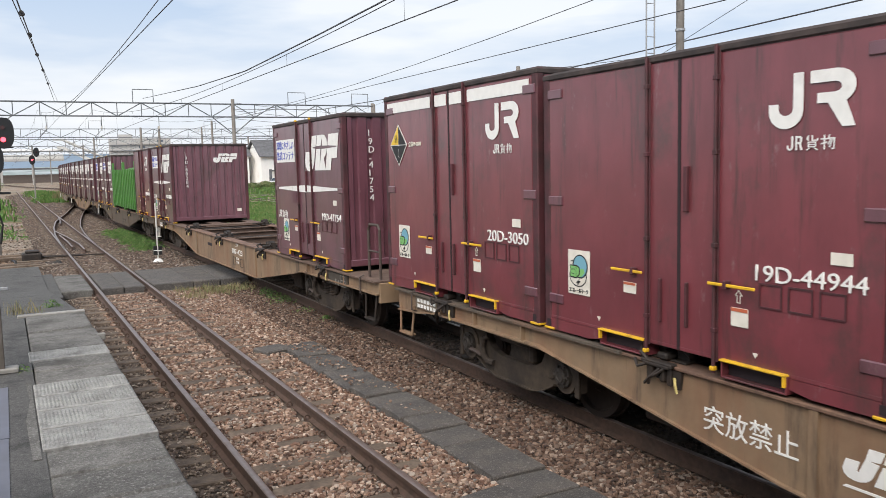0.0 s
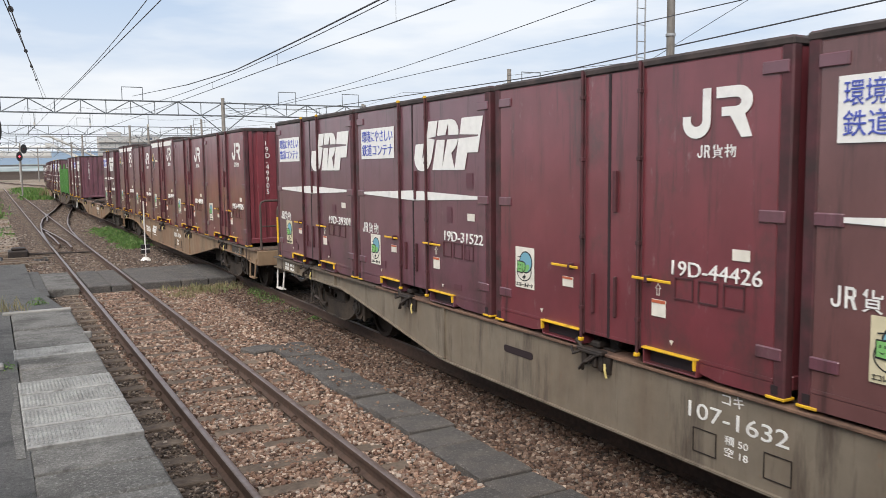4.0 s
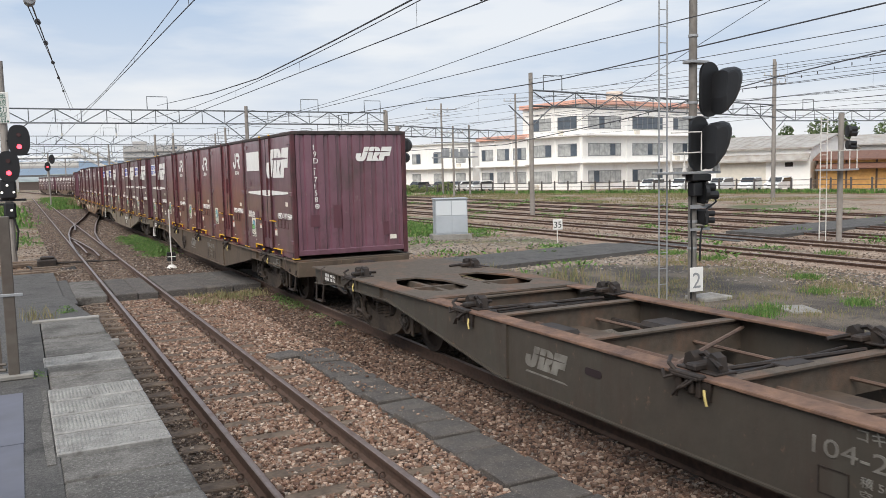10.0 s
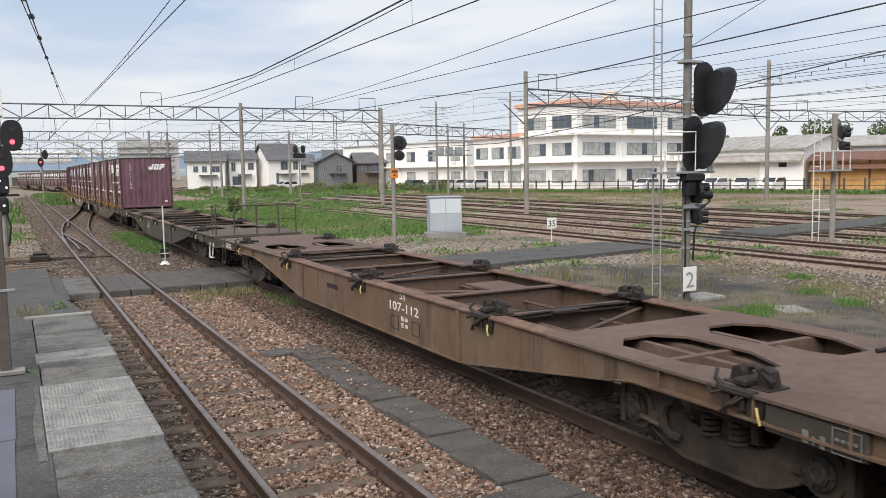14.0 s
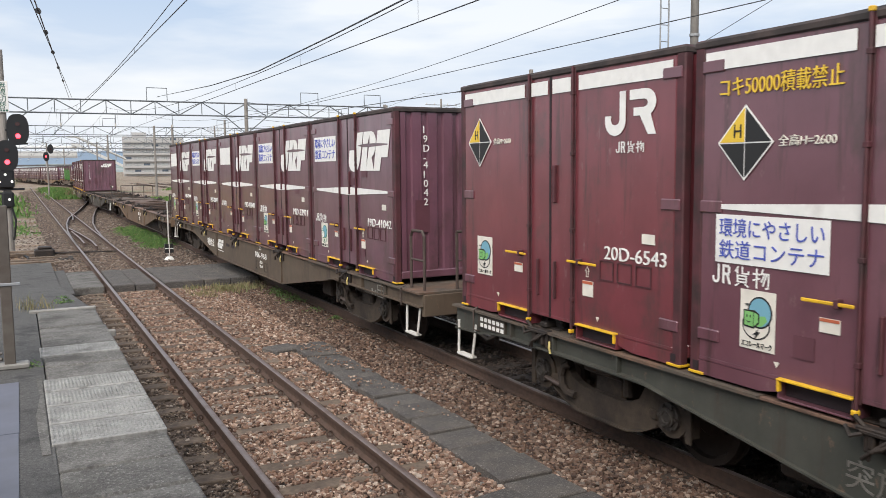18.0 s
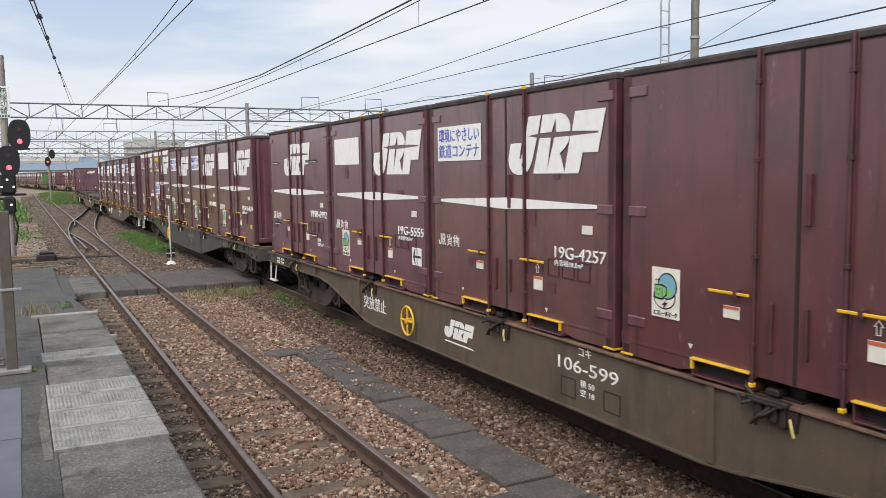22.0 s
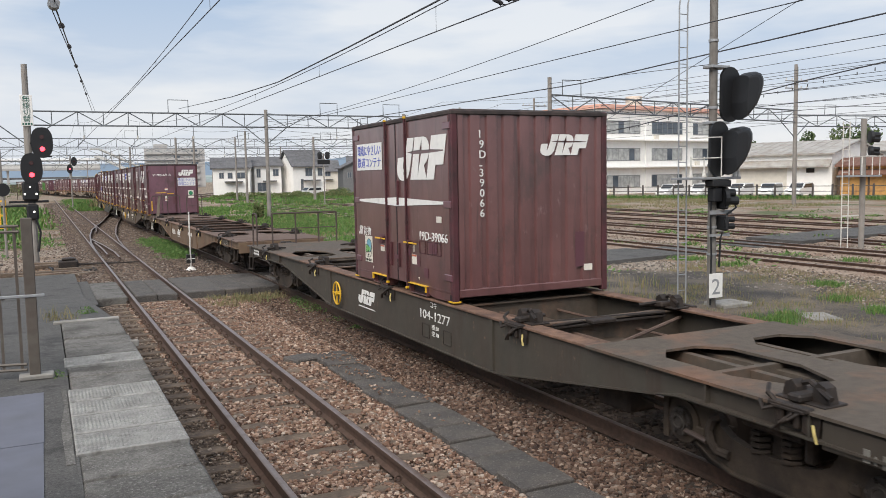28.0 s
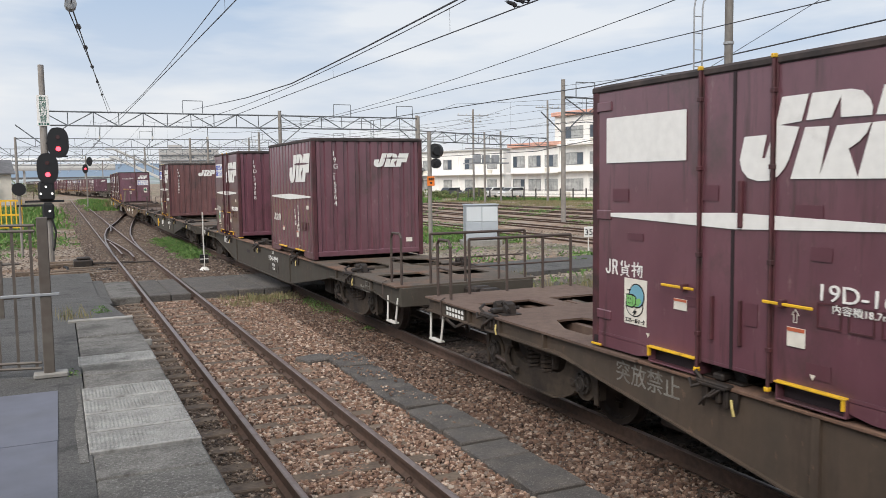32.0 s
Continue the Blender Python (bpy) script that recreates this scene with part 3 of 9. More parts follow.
    part("door_seal", shared("seal", lambda: Solid().box(-HX + 0.0, -HX + 0.02, -0.016, 0.016, 0.12, CH - 0.07).mesh("door_seal", SEAM)), SEAM, c)
    for s in (-1, 1):
        y = 0.36 if s > 0 else -0.39

        def rod():
            q = Solid()
            q.box(-HX - 0.008, -HX + 0.006, y - 0.032, y + 0.020, 0.10, CH - 0.02, 0.004)
            q.tube([(-HX - 0.024, y - 0.010, 0.02), (-HX - 0.024, y - 0.010, CH - 0.01)], 0.015, 7)
            for z in (0.35, 1.0, 1.7, 2.25):
                q.box(-HX - 0.040, -HX, y - 0.032, y + 0.012, z - 0.018, z + 0.018, 0.004)
            return q.mesh("lock_rod", POST)

        r = part("lock_rod", shared("rod%d" % s, rod), POST, c)
        if not light and paintm not in (RED, MAROON):
            part("rod_cap", shared("capt%d" % s, lambda: Solid().box(-HX - 0.042, -HX - 0.004, y - 0.03, y + 0.008, CH - 0.02, CH + 0.012, 0.005).mesh("rod_cap", YELLOW)), YELLOW, r)
        if not light:
            part("rod_cap", shared("capl%d" % s, lambda: Solid().box(-HX - 0.048, -HX + 0.0, y - 0.028, y + 0.012, 0.035, 0.070, 0.006).mesh("rod_cap", YELLOW)), YELLOW, r)

        def handle():
            q = Solid()
            a, b = (y - 0.02 + (0.03 if s > 0 else -0.40), y + (0.41 if s > 0 else 0.03))
            q.box(-HX - 0.06, -HX - 0.045, a, b, 0.700, 0.724, 0.005)
            return q.mesh("handle", YELLOW)

        def lever_clasp():
            q = Solid().box(-HX - 0.066, -HX - 0.004, y + s * 0.14 - 0.018, y + s * 0.14 + 0.018, 0.682, 0.745, 0.006)
            return q.mesh("lever_clasp", POST)

        part("handle", shared("handle%d" % s, handle), YELLOW, r, "yellow lever")
        if not light:
            part("lever_clasp", shared("clasp%d" % s, lever_clasp), POST, r)

        # forklift pocket below the sill
        yc = 0.67 if s > 0 else -0.77

        def fork():
            q = Solid()
            q.box(-HX - 0.045, -HX + 0.03, yc - 0.30, yc + 0.30, 0.126, 0.142, 0.004)
            q.box(-HX - 0.042, -HX - 0.01, yc + s * 0.285 - 0.012, yc + s * 0.285 + 0.012, 0.05, 0.128, 0.003)
            return q.mesh("fork_edge", YELLOW)

        def pocket():
            q = Solid()
            q.box(-HX - 0.022, HX - 0.02, yc + 0.285, yc + 0.300, 0.0, 0.13, 0.003)
            q.box(-HX - 0.022, HX - 0.02, yc - 0.300, yc - 0.285, 0.0, 0.13, 0.003)
            q.box(-HX - 0.022, HX - 0.02, yc - 0.300, yc + 0.300, -0.004, 0.010, 0.003)
            return q.mesh("fork_pocket", paintm)

        if light:
            continue
        # dark plate paints the shade inside the fork pocket
        part("fork_recess", shared("forkr%d" % s, lambda: Solid().box(-HX + 0.05, -HX + 0.06, yc - 0.284, yc + 0.284, 0.011, 0.126).mesh("fork_recess", SEAM)), SEAM, c)
        fk = part("fork_pocket", shared(k + "pk%d" % s, pocket), paintm, c)
        part("fork_edge", shared("fork%d" % s, fork), YELLOW, fk, "yellow upper edge")
    for y0 in () if light else (-HY, HY - 0.15):
        part("corner_plate", shared("foot%g" % y0, lambda: Solid().box(-HX - 0.008, -HX + 0.11, y0 - 0.004, y0 + 0.154, -0.002, 0.02, 0.004).mesh("corner_plate", YELLOW)), YELLOW, c, "yellow corner edge")
        # dark block paints the shaded hole of the corner fitting
        part("corner_hole", shared("hole%g" % y0, lambda: Solid().box(-HX - 0.003, -HX + 0.05, y0 + 0.05, y0 + 0.11, 0.035, 0.10).mesh("corner_hole", SEAM)), SEAM, c)
    if light:
        return
    for y, z in ((-HY + 0.17, 2.3), (HY - 0.17, 2.3), (-HY + 0.17, 1.28), (HY - 0.17, 1.28), (-HY + 0.17, 0.32), (HY - 0.17, 0.32)):
        part("hinge", shared("hinge%g%g" % (y, z), lambda: Solid().box(-HX - 0.012, -HX + 0.01, y - 0.14, y + 0.08, z - 0.045, z + 0.045, 0.008).mesh("hinge", paintm)), POST, c)
    for i, (y, z) in enumerate(((-0.09, 1.42), (-0.1, 0.5), (0.2, 0.5))):
        part("door_bar", shared("dbar%d" % i, lambda: Solid().box(-HX - 0.03, -HX + 0.006, y - (0.020 if i == 0 else 0.011), y + (0.020 if i == 0 else 0.011), z - 0.18, z + 0.18, 0.006).mesh("door_bar", POST)), POST, c)


def container(u, local, number, style="three", placard="words", colour=PLUM, end_logo=True, eco=1, hazard=False, top_band=False, volume="", end_doors=False, dot=False,
              end_number=True, label="", light=False, ribbed=False, end_x=0.455, arrow=False):
    c = thing("freight_container", label or {"two": "deep red steel freight container with a white round emblem", "three": "plum steel freight container with white slanted emblem and stripe"}[style],
              "freight container", "containers on the train")
    container_shell(c, colour, end_doors, light, ribbed)
    # the number in white, read from the front end to the rear
    if ribbed:
        for col, x in ((number.split("-")[0], 2.28), (number.split("-")[1], 2.55)):
            for i, ch in enumerate(col):
                lettering("digit", ch, 0.10, SIDEF @ pose(x, (0.92 if len(col) < 4 else 1.02) - 0.125 * i, 0), WHITE, c)
    else:
        lettering("number", number, 0.120, SIDEF @ pose((2.63 if style == "two" else 2.69) + (0.10 if len(number) < 9 else 0.0) - (0.02 if dot else 0.0), 0.85 if end_doors else 0.775, 0), WHITE, c, 0.81 if len(number) < 9 else 0.88)
    if style == "three":
        part("emblem", flat(logo_three(1.665, 0.603), SIDEF @ pose(1.925 - (0.84 if end_doors else 0), 1.595, 0)), WHITE, c, "white slanted emblem")
        part("stripe", flat([[(0.23, 1.27), (1.87, 1.225), (3.55, 1.285), (3.55, 1.315), (1.87, 1.352), (0.23, 1.300)]], SIDEF), WHITE, c, "white tapering stripe")
        if not light:
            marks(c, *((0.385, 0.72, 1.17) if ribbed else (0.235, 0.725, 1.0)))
        if placard:
            low = placard == "low"
            z0, x0, w, h = (0.88, 0.26, 1.00, 0.35) if low else (1.77, 0.24, 1.09, 0.42)
            p = part("placard", Solid().box(x0, x0 + w, z0, z0 + h, 0, 0.004, m=SIDEF), WHITE, c, "white placard" if placard == "blank" else "white placard with blue writing")
            if placard != "blank":
                m = SIDEF @ pose(x0 + 0.04, z0, 0.0045)
                lettering("writing", "環境にやさしい", h * 0.30, m @ pose(0, h * 0.58, 0), BLUE, p, w - 0.08)
                lettering("writing", "鉄道コンテナ", h * 0.30, m @ pose(0, h * 0.13, 0), BLUE, p, w - 0.08)
    else:
        part("emblem", flat(logo_two(0.665, 0.37), SIDEF @ pose(2.725, 1.84, 0)), WHITE, c, "white round emblem")
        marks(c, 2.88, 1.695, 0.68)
    if eco:
        if style == "three":
            eco_panel(c, 0.52, 0.29, 0.32, 0.42, PAPER if eco != 2 else CREAM, eco != 3)
        else:
            eco_panel(c, 0.40, 0.405, 0.33, 0.42, PAPER, eco != 3)
    if hazard:
        dx, dz = (0.46, 1.855) if style == "two" else (0.52, 1.74)
        d = part("hazard_plate", flat([[(dx, dz - 0.265), (dx + 0.26, dz), (dx, dz + 0.265), (dx - 0.26, dz)]], SIDEF), WHITE, c, "black and yellow diamond plate")
        for sx, sz in ((-1, 1), (1, 1), (-1, -1), (1, -1)):
            q = [(dx + sx * 0.005, dz + sz * 0.005), (dx + sx * 0.238, dz + sz * 0.005), (dx + sx * 0.005, dz + sz * 0.243)]
            part("plate_quarter", flat([q if sx * sz > 0 else q[::-1]], SIDEF @ pose(0, 0, 0.003)), DIAMOND if (sx, sz) == (-1, 1) else BLACK, d)
        lettering("writing", "H", 0.10, SIDEF @ pose(dx - 0.10, dz + 0.035, 0.006), BLACK, d, 0.07)
        lettering("writing", "全高H=2600", 0.058 if style == "three" else 0.05, SIDEF @ pose(dx + 0.30, dz - 0.025, 0), PAPER, c, 0.46 if style == "three" else 0.36)
        if style == "three":
            lettering("writing", "コキ50000積載禁止", 0.11, SIDEF @ pose(dx - 0.25, dz + 0.34, 0), DIAMOND, c, 1.05)
    if top_band:
        part("band", flat([bar(0.12, 1.40, 2.27, 2.40), bar(1.50, 1.82, 2.27, 2.40), bar(1.90, 2.2, 2.27, 2.40), bar(2.33, 3.58, 2.27, 2.40)], SIDEF), WHITE, c, "white band along the top")
    if light:
        if end_logo:
            part("emblem", flat(logo_three(0.80, 0.29), END @ pose(1.56 if style == "two" else 1.34, 1.90, -0.008)), WHITE, c, "white slanted emblem")
        return rides(c, u, local)
    tall = number.startswith("20D")
    # darker touched-up paint
    if style == "three" and not ribbed:
        rng = random.Random(number)
        for i in range(rng.randint(4, 8)):
            x, z, w, h = rng.uniform(0.15, 3.3), rng.uniform(0.2, 0.75) if rng.random() < 0.75 else rng.uniform(0.9, 1.6), rng.uniform(0.07, 0.26), rng.uniform(0.06, 0.2)
            part("paint_patch", Solid().box(x, x + w, z, z + h, -0.0005, 0.0015, m=SIDEF), TOUCHUP, c)
        for i in range(rng.randint(0, 3)):
            x, z, w, h = rng.uniform(0.2, 2.0), rng.uniform(0.25, 1.0), rng.uniform(0.10, 0.26), rng.uniform(0.10, 0.5)
            part("paint_patch", Solid().box(x, x + w, z, z + h, 0, 0.0015, m=END @ pose(0, 0, -0.0125)), TOUCHUP, c)
    # small papers
    tz = 0.945 if style == "two" else 1.035
    part("paper_label", Solid().box(3.24, 3.40, tz, tz + 0.082, 0, 0.004, m=SIDEF), PAPER, c)
    p = part("paper_label", Solid().box(1.20, 1.36, 0.51, 0.605, 0, 0.004, m=SIDEF), PAPER, c)
    part("red_line", flat([bar(1.205, 1.355, 0.582, 0.602)], SIDEF @ pose(0, 0, 0.0045)), REDINK, p)
    p = part("paper_label", Solid().box(2.41, 2.57, 0.41, 0.55, 0, 0.004, m=SIDEF), PAPER, c)
    part("red_line", flat([bar(2.415, 2.565, 0.522, 0.547)], SIDEF @ pose(0, 0, 0.0045)), REDINK, p)
    part("pointer", flat([[(2.463, 0.585), (2.497, 0.585), (2.497, 0.64), (2.517, 0.64), (2.48, 0.685), (2.443, 0.64), (2.463, 0.64), (2.463, 0.592), (2.469, 0.592), (2.469, 0.646), (2.456, 0.646), (2.48, 0.675), (2.504, 0.646), (2.491, 0.646), (2.491, 0.591), (2.463, 0.591)]], SIDEF), PAPER, c)
    for x in (0.86, 2.64):
        part("pointer", flat([[(x, 0.20), (x + 0.025, 0.24), (x - 0.025, 0.24)]], SIDEF), PAPER, c)
    for i in range(3):
        part("card_frame", shared("cardf%d" % i, lambda: Solid().box(2.66 + 0.25 * i, 2.86 + 0.25 * i, 0.58, 0.592, 0, 0.006, m=SIDE).box(2.66 + 0.25 * i, 2.86 + 0.25 * i, 0.748, 0.76, 0, 0.006, m=SIDE).box(2.66 + 0.25 * i, 2.672 + 0.25 * i, 0.592, 0.748, 0, 0.006, m=SIDE).box(2.848 + 0.25 * i, 2.86 + 0.25 * i, 0.592, 0.748, 0, 0.006, m=SIDE).mesh("card_frame", POST)), POST, c)
    if end_doors:
        for x, z, w in ((0.25, 1.83, 0.42), (2.46, 1.83, 0.62), (0.34, 0.60, 0.40), (2.46, 0.50, 0.58)):
            v = part("vent_slot", Solid().box(x, x + w, z, z + 0.05, 0, 0.006, m=SIDEF), SEAM, c, "dark narrow vent")
            part("slot_line", flat([bar(x + 0.01, x + w - 0.01, z + 0.008, z + 0.020)], SIDEF @ pose(0, 0, 0.0065)), WHITE, v)
    if arrow:
        p = part("arrow_plate", Solid().box(3.24, 3.53, 0.38, 0.62, 0, 0.004, m=SIDEF), WHITE, c, "white plate with a black arrow")
        part("arrow", flat([[(3.27, 0.50), (3.32, 0.60), (3.345, 0.60), (3.315, 0.515), (3.52, 0.515), (3.52, 0.485), (3.315, 0.485), (3.345, 0.40), (3.32, 0.40)]], SIDEF @ pose(0, 0, 0.0045), 0.002), BLACK, p)
        part("arrow_bar", flat([bar(3.39, 3.405, 0.385, 0.48), bar(3.39, 3.405, 0.52, 0.615)], SIDEF @ pose(0, 0, 0.0045), 0.002), BLACK, p)
    under = dot or number in ("19G-5555", "19G-4257", "19D-16840")
    if volume and under:
        lettering("volume", volume, 0.05, SIDEF @ pose(2.67 if dot else 2.79, 0.70, 0), WHITE, c, 0.46)
    if volume and dot:
        part("paper_label", Solid().box(3.39, 3.55, 0.385, 0.465, 0, 0.004, m=SIDEF), DIAMOND, c, "orange label")
    elif volume and not under:
        lettering("volume", volume[:3], 0.05, SIDEF @ pose(3.06, 0.42, 0), WHITE, c, 0.17)
        lettering("volume", volume[3:], 0.06, SIDEF @ pose(3.06, 0.34, 0), WHITE, c, 0.30)
    # the end that looks backwards
    if end_doors:
        lettering("number", number, 0.115, END @ pose(0.28, 1.92, 0), WHITE, c, 0.88)
        part("emblem", flat(logo_three(0.74, 0.30), END @ pose(1.52, 1.92, -0.0)), WHITE, c, "white slanted emblem")
        p = part("placard", Solid().box(1.47, 2.33, 1.42, 1.82, 0, 0.004, m=END), WHITE, c, "white placard with blue writing")
        lettering("writing", "環境にやさしい", 0.13, END @ pose(1.50, 1.65, 0.0045), BLUE, p, 0.80)
        lettering("writing", "鉄道コンテナ", 0.13, END @ pose(1.50, 1.46, 0.0045), BLUE, p, 0.80)
        e = part("sticker", Solid().box(1.95, 2.22, 0.80, 1.20, 0, 0.004, m=END), PAPER, c, "square sticker with a round green emblem")
        part("emblem_face", flat([arc(2.085, 1.05, 0.10, 0, 345, 16)], END @ pose(0, 0, 0.0045)), GREEN, e)
        for z, h in ((1.22, 0.10), (0.80, 0.15), (0.68, 0.10)):
            p = part("paper_label", Solid().box(0.83, 0.97, z, z + h, 0, 0.004, m=END), PAPER, c)
            part("red_line", flat([bar(0.835, 0.965, z + h - 0.03, z + h - 0.01)], END @ pose(0, 0, 0.0045)), REDINK, p)
        part("handle", Solid().box(-HX + 0.92, -HX + 1.26, -HY - 0.07, -HY - 0.03, 1.02, 1.055, 0.006), YELLOW, c, "yellow lever")
        return rides(c, u, local)
    if end_logo:
        part("emblem", flat(logo_three(0.80, 0.29), END @ pose(1.56 if style == "two" else 1.34, 1.90, -0.008)), WHITE, c, "white slanted emblem")
    if end_number:
        z = 2.14
        for ch in number:
            me = shared("glyph" + ch, lambda: words(ch, 0.105, Matrix.Identity(4)))
            if not me.materials:
                me.materials.append(WHITE)
            g = part("digit", me, WHITE, c)
            g.matrix_basis = END @ pose(end_x, z, -0.006)
            z -= 0.105 if ch == "-" else 0.132
        if dot:
            part("digit_ring", flat([arc(CL - 0.10, 0.835, 0.046, 0, 358, 18) + arc(CL - 0.10, 0.835, 0.030, 358, 0, 18), bar(CL - 0.118, CL - 0.082, 0.823, 0.849)], SIDEF), WHITE, c)
            part("digit_ring", flat([arc(end_x + 0.045, z + 0.05, 0.046, 0, 358, 18) + arc(end_x + 0.045, z + 0.05, 0.030, 358, 0, 18), bar(end_x + 0.027, end_x + 0.063, z + 0.038, z + 0.064)], END @ pose(0, 0, -0.006)), WHITE, c)
        p = part("paper_label", Solid().box(2.05, 2.19, 0.30, 0.39, 0, 0.004, m=END @ pose(0, 0, -0.008)), PAPER, c)
    if tall:
        for ch in c.children:
            ch.matrix_basis = Matrix.Diagonal((1, 1, 1.04, 1)) @ ch.matrix_basis
    return rides(c, u, local)


# ---- flat container wagons ----
def bogie(parent, y, full=True):
    b = part("bogie", shared("bolster", lambda: Solid().box(-0.95, 0.95, -0.22, 0.22, 0.42, 0.70, 0.03).mesh("bogie", BOGIE)), BOGIE, parent, at=pose(0, y, 0))

    def frame_side(s):
        # a cast side frame: arches over the axle boxes and a deep web that sags between them
        q = Solid()
        x0, x1 = (-1.02, -0.94) if s < 0 else (0.94, 1.02)
        half = [(1.20, 0.36), (1.21, 0.60), (1.16, 0.69), (1.06, 0.74), (0.84, 0.74), (0.68, 0.71), (0.59, 0.66), (0.53, 0.55), (0.42, 0.49), (0.28, 0.46)]
        belly_line = [(-0.78, 0.35), (-0.60, 0.26), (-0.38, 0.20), (0.38, 0.20), (0.60, 0.26), (0.78, 0.35)]
        q.prism(half + [(-y, z) for y, z in half[::-1]] + [(-1.12, 0.36)] + belly_line + [(1.12, 0.36)], x0, x1, "x")
        o0, o1 = (x0 - 0.035, x0) if s < 0 else (x1, x1 + 0.035)
        q.prism(belly_line + [(y, z + 0.02) for y, z in belly_line[::-1]], o0, o1, "x")
        for e in (-1, 1):
            # horn plate, guard and the bosses of the box
            q.box(o0 + 0.005, o1 - 0.005, e * 1.17 - 0.035, e * 1.17 + 0.035, 0.31, 0.68, 0.006)
            q.tube([(x0 - 0.02, e * 0.96, 0.50), (x1 + 0.02, e * 0.96, 0.50)], 0.19, 18)
            q.box(o0, o1, e * 0.74 - 0.05, e * 0.74 + 0.05, 0.42, 0.50, 0.01)
        return q.mesh("side_frame", CAST)

    for s in (-1, 1):
        part("side_frame", shared("sf%d" % s, lambda: frame_side(s)), CAST, b, "dusty brown cast frame")
        for yy in (-0.15, 0.15):
            def spring():
                q = Solid()
                x = 0.96 * s
                q.tube([(x + 0.08 * math.cos(a * 0.9), yy + 0.08 * math.sin(a * 0.9), 0.44 + 0.24 * a / 34) for a in range(35)], 0.02, 5)
                return q.mesh("spring", BOGIE)
            if full:
                part("spring", shared("sp%d%g" % (s, yy), spring), BOGIE, b)
        part("bolster_end", shared("bend%d" % s, lambda: Solid().box(min(0.9 * s, 1.04 * s), max(0.9 * s, 1.04 * s), -0.30, 0.30, 0.64, 0.76, 0.02).tube([(0.99 * s, -0.34, 0.72), (0.99 * s, -0.34, 0.52)], 0.05, 8).mesh("bolster_end", BOGIE)), BOGIE, b)
        part("brake_hanger", shared("bhg%d" % s, lambda: Solid().tube([(1.05 * s, 0.50, 0.66), (1.07 * s, 0.58, 0.62), (1.08 * s, 0.61, 0.52), (1.08 * s, 0.58, 0.42), (1.06 * s, 0.53, 0.36), (1.04 * s, 0.42, 0.35)], 0.038, 7).mesh("brake_hanger", BOGIE)), BOGIE, b, "curved iron hanger")
        part("damper", shared("dmp%d" % s, lambda: Solid().tube([(1.07 * s, 0.92, 0.44), (1.07 * s, 0.64, 0.41)], 0.026, 8).mesh("damper", PIPE)), PIPE, b, "pale damper rod")
        for yy in (-0.96, 0.96):
            def cap():
                q = Solid()
                x = 1.035 * s
                q.tube([(x, yy, 0.50), (x + 0.04 * s, yy, 0.50)], 0.125, 18)
                q.tube([(x + 0.04 * s, yy, 0.50), (x + 0.065 * s, yy, 0.50)], 0.085, 16)
                for i in range(6):
                    a = radians(60 * i)
                    q.tube([(x + 0.03 * s, yy + 0.105 * math.cos(a), 0.50 + 0.105 * math.sin(a)), (x + 0.062 * s, yy + 0.105 * math.cos(a), 0.50 + 0.105 * math.sin(a))], 0.016, 6)
                q.ring((x + 0.066 * s, yy, 0.50), 0.055, 0.012, "x")
                return q.mesh("axle_cap", CAPIRON)
            part("axle_cap", shared("ac%d%g" % (s, yy), cap), CAPIRON, b)

    def wheelset():
        q = Solid()
        for s in (-1, 1):
            pr = [(0.0, 0.0), (0.0, 0.43), (0.03, 0.43), (0.035, 0.415), (0.125, 0.41), (0.125, 0.35), (0.085, 0.33), (0.07, 0.16), (0.11, 0.12), (0.11, 0.0)]
            n, k = 26, len(q.v)
            for i in range(n):
                a = 2 * math.pi * i / n
                for x, r in pr:
                    q.v.append((s * (0.50 + x), r * math.cos(a), r * math.sin(a)))
            for i in range(n):
                for j in range(len(pr) - 1):
                    q.f.append((k + i * len(pr) + j, k + ((i + 1) % n) * len(pr) + j, k + ((i + 1) % n) * len(pr) + j + 1, k + i * len(pr) + j + 1))
            for i in range(2):
                a = math.pi * i
                q.box(s * 0.60 - 0.02, s * 0.60 + 0.02, 0.2 * math.cos(a) - 0.03, 0.2 * math.cos(a) + 0.03, -0.03, 0.03)
        q.tube([(-0.62, 0, 0), (0.62, 0, 0)], 0.075, 10)
        return q.mesh("wheelset", WHEEL)

    sets = []
    for yy in (-0.95, 0.95):
        w = part("wheelset", shared("wheelset", wheelset), WHEEL, b)
        w.matrix_basis = pose(0, yy, 0.41)
        sets.append((w, yy))
    return sets


DECK_Z = 1.0
BACK = Matrix(((0, 0, -1, -1.205), (-1, 0, 0, 0), (0, 1, 0, 0), (0, 0, 0, 1)))   # writing on the near sill, x from the middle rearwards


def ladder_step(parent, y, material, sgn=-1):
    x = -1.21
    q = Solid()
    q.tube([(x, y - 0.21, 0.80), (x - 0.03, y - 0.17, 0.40), (x - 0.03, y + 0.17, 0.40), (x, y + 0.21, 0.80)], 0.017, 6)
    q.box(x - 0.06, x + 0.03, y - 0.17, y + 0.17, 0.388, 0.412, 0.004)
    part("step", q, material, parent, "step below the deck end")
    part("grab_iron", Solid().tube([(x, y + 0.27 * sgn, 0.74), (x - 0.07, y + 0.27 * sgn, 0.76), (x - 0.07, y + 0.27 * sgn, 1.0), (x, y + 0.27 * sgn, 1.03)], 0.011, 6), PIPE, parent)


